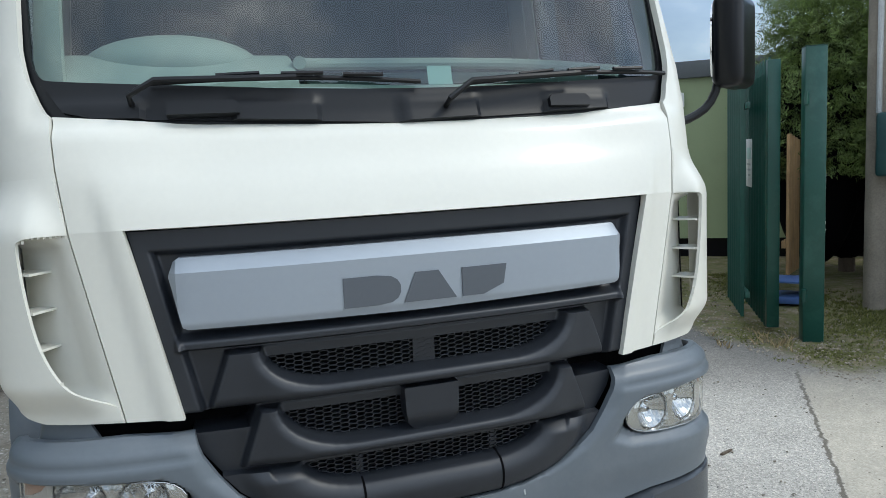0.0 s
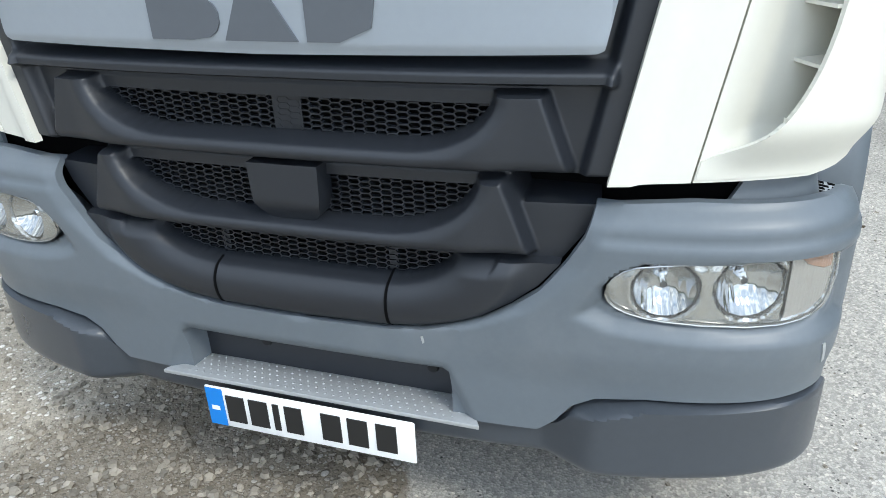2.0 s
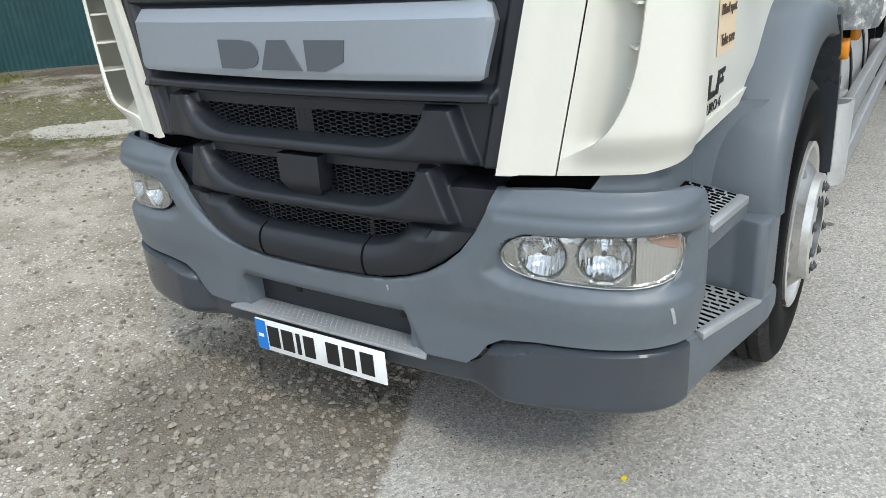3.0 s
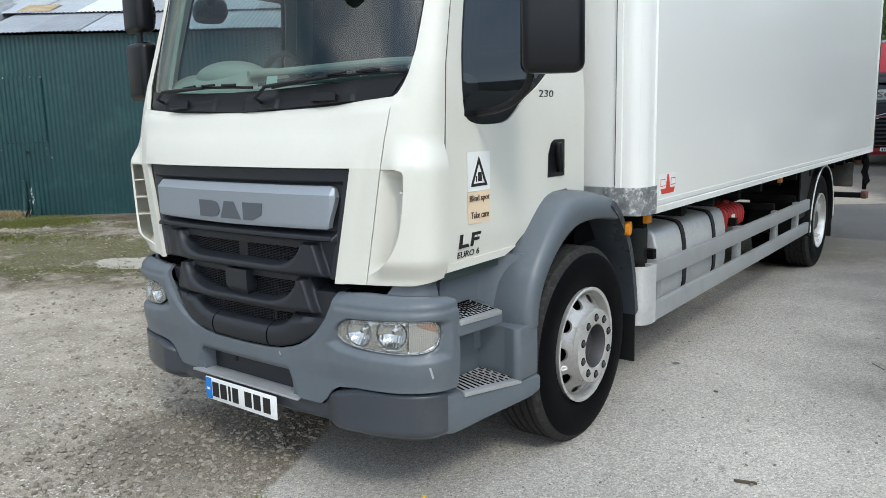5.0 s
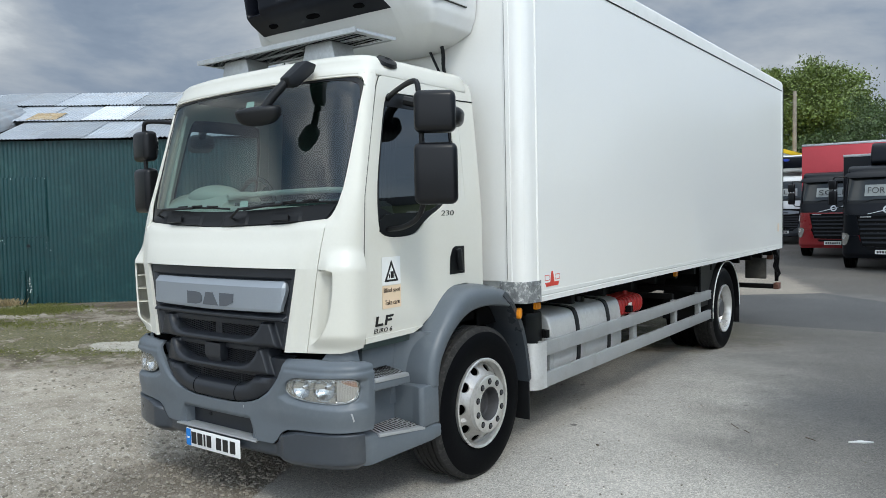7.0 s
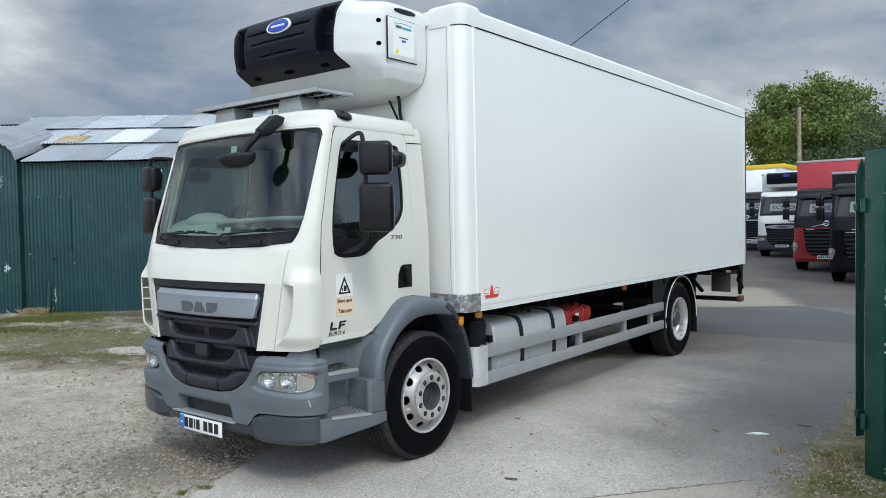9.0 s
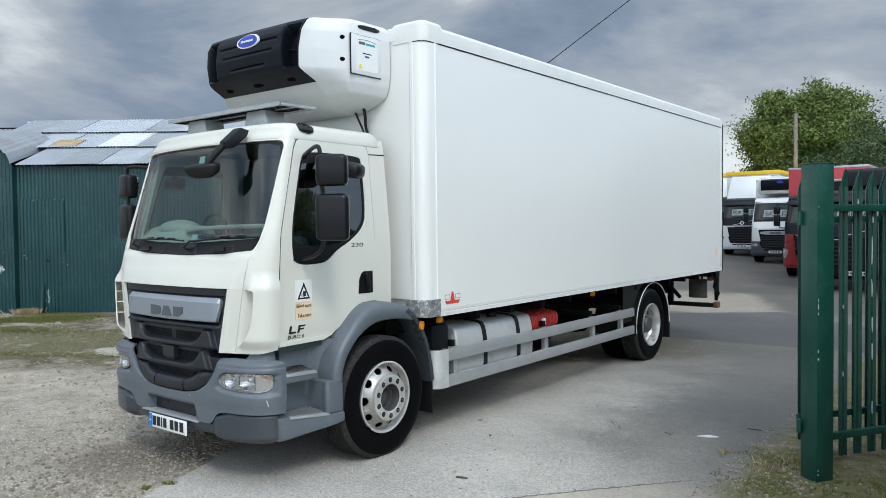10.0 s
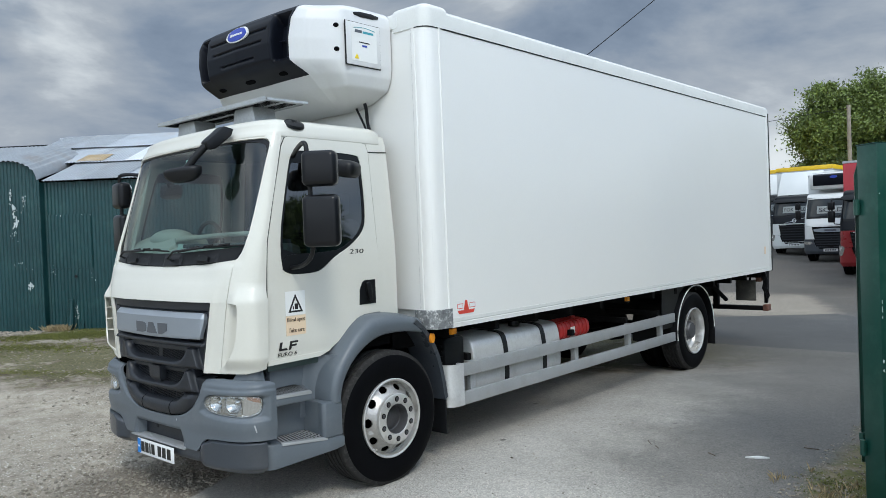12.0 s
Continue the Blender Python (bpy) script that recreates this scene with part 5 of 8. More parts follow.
for s in (1, -1):
    part("bar_support", box_bm(s * 0.44, 9.40, 0.56, s * 0.52, 9.50, 1.12, 0.006), "chassis", tl)
    part("lift_bracket", prism_bm([(9.42, 1.12), (9.64, 1.12), (9.62, 0.86), (9.56, 0.62), (9.52, 0.62), (9.50, 0.90)], "x", s * 1.22, s * 1.27, 0.004), "chassis", tl)
    part("lift_ram", cyl_bm((s * 0.60, 8.9, 0.98), (s * 0.62, 9.5, 0.66), 0.035, None, 12), "chassis", tl)
pl_h = part("hanging_plate", box_bm(0.79, 9.47, 0.655, 1.11, 9.50, 0.985, 0.012), "tailplate", tl, "dirty dark grey plate on two rods")
for x in (0.87, 1.02):
    part("plate_rod", cyl_bm((x, 9.485, 0.98), (x, 9.485, 1.13), 0.016, None, 8), "chassis", pl_h)
for k in range(3):
    part("lift_hose", tube_bm([(1.20 + 0.03 * k, 9.45, 1.12), (1.25 + 0.02 * k, 9.47, 0.98), (1.21 + 0.03 * k, 9.50, 0.86), (1.26 + 0.02 * k, 9.52, 0.74), (1.23, 9.54, 0.64)], 0.015, 8), "black", tl)
part("rusty_block", box_bm(1.12, 9.44, 0.96, 1.20, 9.54, 1.12, 0.01), "rustbrown", tl)
part("bar_end", box_bm(1.22, 9.44, 0.50, 1.295, 9.60, 0.60, 0.008), "rustbrown", tl)
part("lift_plate", box_bm(-1.2, 9.66, 1.13, 1.2, 9.74, 2.5, 0.01), "alu", tl)

# ---- the insulated body ----
BX1, BY0, BY1, BZ0, BZ1 = 1.30, 1.70, 9.65, 1.13, 3.70
body = part("body_side", box_bm(1.27, 1.90, 1.205, 1.298, BY1 - 0.06, 3.565), "boxwhite", truck, "smooth white insulated body panel")
part("body_side", box_bm(-1.298, 1.90, 1.205, -1.27, BY1 - 0.06, 3.565), "boxwhite", truck)
part("body_core", box_bm(-1.272, 1.725, 1.14, 1.272, BY1 - 0.04, 3.64), "boxtrim", truck)
part("body_front", box_bm(-1.17, 1.700, 1.29, 1.17, 1.724, 3.60), "boxwhite", truck)
part("body_rear", box_bm(-1.28, BY1 - 0.05, 1.13, 1.28, BY1 - 0.004, 3.66), "boxwhite", truck)


def corner_post(s):
    arc = [(s * (1.30 - 0.10 + 0.10 * math.cos(a)), 1.795 - 0.10 * math.sin(a)) for a in np.linspace(0, math.pi / 2, 9)]
    line = [(s * 1.302, 1.91)] + [(s * 1.302, 1.87), (s * 1.312, 1.865), (s * 1.312, 1.855), (s * 1.302, 1.85)] + arc + [(s * 1.185, 1.695), (s * 1.182, 1.688), (s * 1.150, 1.688), (s * 1.148, 1.698), (s * 1.13, 1.73), (s * 1.26, 1.91)]
    part("corner_post", prism_bm(line, "z", 1.29, 3.57), "boxwhite", truck, angle=30)
    cap = prism_bm([(s * 1.304, 1.96), (s * 1.304, 1.86)] + [(s * (1.304 - 0.10 + 0.10 * math.cos(a)), 1.793 - 0.10 * math.sin(a)) for a in np.linspace(0, math.pi / 2, 9)] + [(s * 0.95, 1.69), (s * 0.95, 1.96)], "z", 3.565, 3.755)
    bmesh.ops.bevel(cap, geom=[e for e in cap.edges if min(e.verts[0].co.z, e.verts[1].co.z) > 3.74], offset=0.05, segments=4, affect="EDGES", profile=0.5)
    part("corner_cap", cap, "boxtrim", truck, angle=45)
    part("cap_line", prism_bm([(s * 1.3055, 1.94), (s * 1.3055, 1.86)] + [(s * (1.3055 - 0.10 + 0.10 * math.cos(a)), 1.7915 - 0.10 * math.sin(a)) for a in np.linspace(0, math.pi / 2, 9)] + [(s * 1.15, 1.692), (s * 1.15, 1.94)], "z", 3.560, 3.567), "chassis", truck)
    part("post_line", box_bm(s * 1.143, 1.6945, 1.30, s * 1.1475, 1.70, 3.56), "chassis", truck)
    shoe = part("corner_shoe", prism_bm([(s * 1.306, 1.90), (s * 1.306, 1.80)] + [(s * (1.306 - 0.10 + 0.10 * math.cos(a)), 1.79 - 0.10 * math.sin(a)) for a in np.linspace(0, math.pi / 2, 9)] + [(s * 1.08, 1.688), (s * 1.08, 1.90)], "z", 1.135, 1.290), "shoe", truck, "battered metal corner bracket with rivets", angle=45)
    for k in range(5):
        for z in (1.16, 1.265):
            part("rivet", cyl_bm((s * 1.304, 1.82 + k * 0.018, z), (s * 1.309, 1.82 + k * 0.018, z), 0.005, 0.003, 8), "galv", shoe)


corner_post(1), corner_post(-1)
for s in (1, -1):
    rail = prism_bm([(s * 1.26, 3.568), (s * 1.303, 3.568), (s * 1.303, 3.65), (s * 1.297, 3.69), (s * 1.27, 3.72), (s * 1.22, 3.735), (s * 1.10, 3.738), (s * 1.10, 3.60)], "y", 1.96, BY1)
    part("roof_rail", rail, "boxtrim", truck, angle=30)
    part("rail_groove", box_bm(s * 1.299, 1.91, 3.561, s * 1.3045, BY1 - 0.06, 3.570), "chassis", truck)
    part("floor_rail", prism_bm([(s * 1.20, 1.13), (s * 1.303, 1.13), (s * 1.303, 1.165), (s * 1.298, 1.170), (s * 1.303, 1.178), (s * 1.303, 1.205), (s * 1.20, 1.205)], "y", 1.90, BY1), "boxtrim", truck, angle=30)
    part("rear_post", box_bm(s * 1.24, BY1 - 0.06, 1.13, s * 1.304, BY1 + 0.02, 3.66, 0.008), "boxtrim", truck)
    part("rear_seal", box_bm(s * 1.25, BY1 + 0.02, 1.13, s * 1.308, BY1 + 0.05, 3.62), "black", truck)
part("body_roof", box_bm(-1.12, 1.95, 3.64, 1.12, BY1, 3.732), "boxtrim", truck)
part("front_top_rail", prism_bm([(1.688, 3.60), (1.688, 3.68), (1.70, 3.72), (1.76, 3.742), (1.96, 3.748), (1.96, 3.60)], "x", -1.0, 1.0), "boxtrim", truck, angle=30)
# red and white maker's decal, plain shapes
dec = part("side_decal", box_bm(1.298, 1.955, 1.225, 1.3005, 2.20, 1.345), "paper", truck, "red and white maker's decal")
part("decal_band", prism_bm([(1.965, 1.262), (1.985, 1.232), (2.17, 1.232), (2.19, 1.262)], "x", 1.300, 1.3018), "logored", dec)
part("decal_peak", prism_bm([(2.045, 1.262), (2.066, 1.342), (2.090, 1.342), (2.112, 1.262)], "x", 1.300, 1.3018), "logored", dec)
for y0, y1 in ((1.965, 2.035), (2.122, 2.195)):
    part("decal_bar", prism_bm([(y0, 1.276), (y1, 1.276), (y1, 1.318), (y0, 1.318)], "x", 1.300, 1.3018), "logored", dec)
    part("decal_bar", prism_bm([(y0 + 0.005, 1.281), (y1 - 0.005, 1.281), (y1 - 0.005, 1.313), (y0 + 0.005, 1.313)], "x", 1.3016, 1.3026), "paper", dec)
part("rear_label", box_bm(1.2985, 9.36, 1.40, 1.3005, 9.42, 1.52), "cream", truck)

# ---- refrigeration unit over the cab ----
UZ = [2.99, 3.03, 3.10, 3.19, 3.26, 3.29, 3.45, 3.60, 3.69, 3.735, 3.755]
# plan of one half, from the middle of the front round to the back: x and y at each height
UPX = [[0] * 11, [0.45] * 11, [0.46, 0.53, 0.60, 0.64, 0.63, 0.625, 0.64, 0.655, 0.665, 0.64, 0.58], [0.48, 0.58, 0.67, 0.71, 0.70, 0.695, 0.705, 0.71, 0.715, 0.68, 0.62], [0.52, 0.70, 0.865, 0.905, 0.915, 0.92, 0.92, 0.92, 0.905, 0.86, 0.80], [0.52, 0.70, 0.865, 0.905, 0.915, 0.92, 0.92, 0.92, 0.905, 0.86, 0.80]]
UPY = [[1.45, 1.28, 1.12, 1.00, 0.86, 0.82, 0.805, 0.825, 0.89, 1.00, 1.12], [1.46, 1.30, 1.14, 1.01, 0.875, 0.835, 0.820, 0.84, 0.90, 1.01, 1.13], [1.48, 1.33, 1.17, 1.03, 0.895, 0.855, 0.845, 0.865, 0.92, 1.03, 1.14], [1.52, 1.39, 1.24, 1.12, 1.02, 0.985, 0.965, 0.975, 1.01, 1.10, 1.20], [1.56, 1.42, 1.25, 1.22, 1.22, 1.22, 1.22, 1.22, 1.22, 1.27, 1.33], [1.69] * 11]


def rounded(rows):
    """The plan's numbers on a fine grid of corners and heights, with the creases rounded off."""
    zs, us = np.linspace(2.99, 3.755, 154), np.linspace(0, 5, 101)
    t = np.stack([np.interp(zs, UZ, r) for r in rows])
    t = np.stack([np.interp(us, range(6), t[:, k]) for k in range(len(zs))], 1)
    for width, axis in ((7, 1), (15, 0)):
        k = np.hanning(width + 2)[1:-1]
        pad = np.pad(t, [(width // 2, width // 2) if i == axis else (0, 0) for i in (0, 1)], mode="reflect", reflect_type="odd")
        soft = np.apply_along_axis(lambda r: np.convolve(r, k / k.sum(), "valid"), axis, pad)
        t = soft if axis == 1 else t + (soft - t) * sstep(2.05, 2.6, us)[:, None]
    return t


UNIT_X, UNIT_Y = rounded(UPX), rounded(UPY)


def unit_surf(u, z, off):
    """The refrigeration unit's shell: u counts the corners of the plan."""
    u, z, off = np.asarray(u, float), np.asarray(z, float), np.asarray(off, float)

    def p(u, z):
        a = np.clip(np.abs(np.atleast_1d(u)), 0, 4.9999) / 0.05
        h = np.clip((np.atleast_1d(z) - 2.99) / 0.005, 0, UNIT_X.shape[1] - 1.0001)
        i, j = a.astype(int), h.astype(int)
        fi, fj = a - i, h - j
        x, y = [(t[i, j] * (1 - fi) + t[i + 1, j] * fi) * (1 - fj) + (t[i, j + 1] * (1 - fi) + t[i + 1, j + 1] * fi) * fj for t in (UNIT_X, UNIT_Y)]
        return np.stack([np.where(np.atleast_1d(u) < 0, -x, x) + 0.025 * np.clip(4 - np.abs(np.atleast_1d(u)), 0, 1), y, np.atleast_1d(z)], -1)
    e = 0.02
    nn = np.cross(p(u + e, z) - p(u - e, z), p(u, z + 0.01) - p(u, z - 0.01))
    nn /= np.linalg.norm(nn, axis=-1, keepdims=True) + 1e-9
    return p(u, z) + np.atleast_1d(off)[..., None] * nn


UB = 5.0
ub = sheet_bm([(-UB, 2.99), (UB, 2.99), (UB, 3.755), (-UB, 3.755)], unit_surf, lambda u, z: -0.15 * sstep(2.0, 1.94, np.abs(u)) * sstep(3.20, 3.21, z) * sstep(3.695, 3.685, z), 0.0, 0.05, 0.0085)
for lev in (2.99, 3.755):
    loop = sorted([v for v in ub.verts if abs(v.co.z - lev) < 1e-5], key=lambda v: math.atan2(v.co.x, 1.60 - v.co.y))
    ub.faces.new(loop if lev > 3.5 else loop[::-1])
bmesh.ops.recalc_face_normals(ub, faces=ub.faces[:])
unit = part("refrigeration_unit", ub, "unit", truck, "white refrigeration unit with a black front grille", angle=60)


def unit_black_off(u, z):
    a = np.abs(u)
    o = 0.006 - 0.105 * sstep(1.02, 1.12, a) * sstep(1.92, 1.84, a) * sstep(3.66, 3.63, z) * sstep(3.295, 3.32, z) + 0.014 * sstep(1.05, 0.98, a) * sstep(3.29, 3.32, z) * sstep(3.68, 3.65, z)
    for zz, w in ((3.36, 0.55), (3.47, 0.80), (3.56, 0.92)):
        o = o - 0.016 * sstep(zz - 0.012, zz, z) * sstep(zz + 0.012, zz, z) * sstep(w, w - 0.06, a) * sstep(0.0, 0.2, a + (0.3 if zz < 3.5 else 0))
    return o


part("unit_grille", sheet_bm(mirrored([(0.0, 3.703), (1.0, 3.703), (1.99, 3.700), (2.02, 3.69), (1.99, 3.30), (2.02, 3.19), (0.0, 3.183)]), unit_surf, unit_black_off, 0.012, 0.03, 0.01), "unitblack", unit, "black grille with an oval blue badge", angle=35)
for s in (1, -1):
    part("inner_bar", cyl_bm((s * 0.46, 0.90, 3.46), (s * 0.63, 0.93, 3.44), 0.008, None, 8), "unitblack", unit)
for sc, m_, o_ in ((1.0, "paper", 0.030), (0.84, "logoblue", 0.034)):
    part("oval_badge", sheet_bm([(0.06 + sc * 0.34 * math.cos(t), 3.574 + sc * 0.055 * math.sin(t)) for t in np.linspace(0, 2 * math.pi, 32, endpoint=False)], unit_surf, o_, 0.012, 0.05, 0.03), m_, unit)
for u0, u1, h in ((-0.13, -0.06, 0.017), (-0.045, 0.01, 0.015), (0.025, 0.08, 0.016), (0.095, 0.15, 0.015), (0.165, 0.225, 0.016)):
    part("badge_mark", sheet_bm([(u0, 3.570), (u1, 3.571), (u1 + 0.01, 3.571 + h), (u0 + 0.012, 3.570 + h)], unit_surf, 0.036, 0.003, 0.05, 0.03), "paper", unit)
for x in (-1.0, 0.0, 1.0):
    part("drain_slot", sheet_bm(smooth_line([(x - 0.14, 3.215), (x + 0.14, 3.215), (x + 0.14, 3.235), (x - 0.14, 3.235)], 1), unit_surf, 0.010, 0.008, 0.03, 0.02), "hole", unit)
for z in (3.555, 3.37):
    part("fixing_hole", sheet_bm([(3.72 + 0.07 * math.cos(t), z + 0.018 * math.sin(t)) for t in np.linspace(0, 2 * math.pi, 16, endpoint=False)], unit_surf, 0.003, 0.004, 0.05, 0.02), "hole", unit)
cp = part("control_panel", box_bm(0.9170, 1.20, 3.255, 0.9300, 1.56, 3.590, 0.006), "unit", unit, "white control panel with small print")
part("panel_gasket", box_bm(0.9120, 1.195, 3.249, 0.9240, 1.563, 3.593), "black", cp)
part("panel_sheet", box_bm(0.9290, 1.25, 3.29, 0.9318, 1.52, 3.565), "paper", cp)
part("print_bar", prism_bm([(1.285, 3.512), (1.36, 3.512), (1.36, 3.534), (1.29, 3.534)], "x", 0.9310, 0.9335), "badge", cp)
part("print_bar", prism_bm([(1.37, 3.512), (1.485, 3.512), (1.48, 3.530), (1.37, 3.530)], "x", 0.9310, 0.9335), "teal", cp)
part("print_arc", tube_bm([(0.9325, 1.275 + 0.225 * t, 3.545 + 0.012 * math.sin(math.pi * t)) for t in np.linspace(0, 1, 10)], 0.0025, 5), "teal", cp)
part("print_bar", box_bm(0.9310, 1.33, 3.435, 0.9335, 1.44, 3.443), "ink", cp)
part("print_badge", box_bm(0.9310, 1.36, 3.405, 0.9335, 1.41, 3.420), "logoblue", cp)
part("hazard_mark", prism_bm([(1.275, 3.305), (1.325, 3.305), (1.30, 3.345)], "x", 0.9310, 0.9335), "yellow", cp)
part("top_vent", prism_bm(smooth_line([(1.30, 3.645), (1.56, 3.650), (1.56, 3.69), (1.30, 3.685)], 1), "x", 0.86, 0.922, 0.006), "black", unit)
for x, r in ((0.53, 0.010), (0.65, 0.015)):
    part("unit_hose", tube_bm(smooth_path([(x, 1.60, 3.06), (x + 0.02, 1.62, 2.99), (0.60 + 0.3 * (x - 0.53), 1.655, 2.85), (0.685 + (x - 0.59) * 0.3, 1.665, 2.70), (0.69 + (x - 0.59) * 0.3, 1.67, 2.5), (0.69, 1.67, 1.4)]), r, 8), "black", unit)
part("hose_clip", box_bm(0.66, 1.645, 2.675, 0.72, 1.692, 2.70, 0.004), "black", unit)

# roof walkway tray
tray = part("roof_tray", prism_bm([(-0.75, 0.50), (0.82, 0.52), (0.84, 0.87), (-0.75, 0.85)], "z", 2.915, 2.932), "galv", truck, "galvanised perforated roof tray on brackets")
for y0, y1 in ((0.502, 0.510), (0.842, 0.850)):
    part("tray_lip", box_bm(-0.75, y0, 2.908, 0.82, y1, 2.940), "galv", tray)
for x in (-0.42, 0.42):
    part("tray_bracket", prism_bm([(x - 0.16, 2.76), (x + 0.16, 2.76), (x + 0.12, 2.914), (x - 0.12, 2.914)], "y", 0.58, 0.78, 0.01), "galv", tray)
for i in range(40):
    for j in range(2):
        x, y = -0.71 + i * 0.0375, 0.60 + j * 0.15
        part("tray_slot", prism_bm([(x, y - 0.05), (x + 0.012, y - 0.05), (x + 0.030, y + 0.05), (x + 0.018, y + 0.05)], "z", 2.911, 2.9135), "hole", tray)

# ---- inside the cab ----
dash = part("dashboard", prism_bm(smooth_line([(0.24, 1.60), (0.22, 1.80), (0.29, 1.865), (0.55, 1.885), (0.66, 1.84), (0.66, 1.50)], 1), "x", -0.97, 0.97, 0.0), "dash", truck, "pale grey moulded dashboard", angle=50)
part("instrument_cowl", prism_bm(smooth_line([(0.27, 1.70), (0.25, 1.84), (0.34, 1.915), (0.45, 1.972), (0.58, 1.975), (0.66, 1.90), (0.66, 1.60)], 2), "x", -0.93, -0.25, 0.012), "dash", dash, angle=60)
k = bmesh.new()
bmesh.ops.create_uvsphere(k, u_segments=32, v_segments=18, radius=1.0)
k.transform(Matrix.Translation((-0.59, 0.50, 1.940)) @ Matrix.Diagonal((0.25, 0.15, 0.090, 1)))
part("instrument_hood", k, "dash", dash)
part("dash_tray", prism_bm(smooth_line([(-0.22, 0.30), (0.80, 0.30), (0.75, 0.58), (-0.20, 0.58)], 1), "z", 1.86, 1.895, 0.01), "interior", dash)
part("tray_rim", tube_bm(smooth_path([(-0.24, 0.34, 1.93), (-0.20, 0.58, 1.955), (0.40, 0.62, 1.965), (0.72, 0.58, 1.95), (0.84, 0.34, 1.90)]), 0.020, 10), "dash", dash)
sw = part("steering_wheel", lathe_bm([(0.018 * math.cos(t), 0.20 + 0.018 * math.sin(t)) for t in np.linspace(0, 2 * math.pi, 12, endpoint=False)], 40, closed=True), "interior", truck)
sw.matrix_local = Matrix.Translation((-0.50, 0.80, 1.88)) @ pose(0, 0, 0, -35, 0, 90)
part("steering_hub", box_bm(-0.03, -0.19, -0.04, 0.02, 0.19, 0.04, 0.015), "interior", sw)
for x in (-0.50, 0.50):
    st = part("cab_seat", box_bm(x - 0.26, 0.95, 1.25, x + 0.26, 1.40, 1.45, 0.06, 3), "seat", truck)
    part("seat_back", box_bm(x - 0.24, 1.30, 1.45, x + 0.24, 1.46, 2.05, 0.06, 3), "seat", st)
    part("head_rest", box_bm(x - 0.13, 1.34, 2.08, x + 0.13, 1.44, 2.28, 0.04, 3), "seat", st)
part("cab_back_trim", prism_bm([(-1.0, 1.04), (1.0, 1.04), (1.0, 1.8), (0.925, 2.68), (-0.925, 2.68), (-1.0, 1.8)], "y", 1.47, 1.498), "interior", truck)
part("cab_head_lining", box_bm(-0.86, 0.58, 2.645, 0.86, 1.48, 2.67), "interior", truck)
b = bmesh.new()
us = np.linspace(0, 0.40, 60)
lo = [b.verts.new((0.90 - 0.035 * abs(math.sin(u * 60)), 0.42 + u * 0.9, 1.86)) for u in us]
hi = [b.verts.new((0.88 - 0.035 * abs(math.sin(u * 60 + 0.6)), 0.50 + u * 0.9, 2.60)) for u in us]
for k in range(59):
    b.faces.new((lo[k], lo[k + 1], hi[k + 1], hi[k]))
part("cab_curtain", b, "curtain", truck, "dark gathered cab curtain")

# ---- ground ----
def ground_z(x, y):
    """Height of the yard: level round the truck, rising gently to the shed and to the far end."""
    x, y = np.asarray(x, float), np.asarray(y, float)
    z = 0.22 * sstep(-4.2, -9.5, x) + 0.35 * sstep(20.0, 40.0, y)
    return z


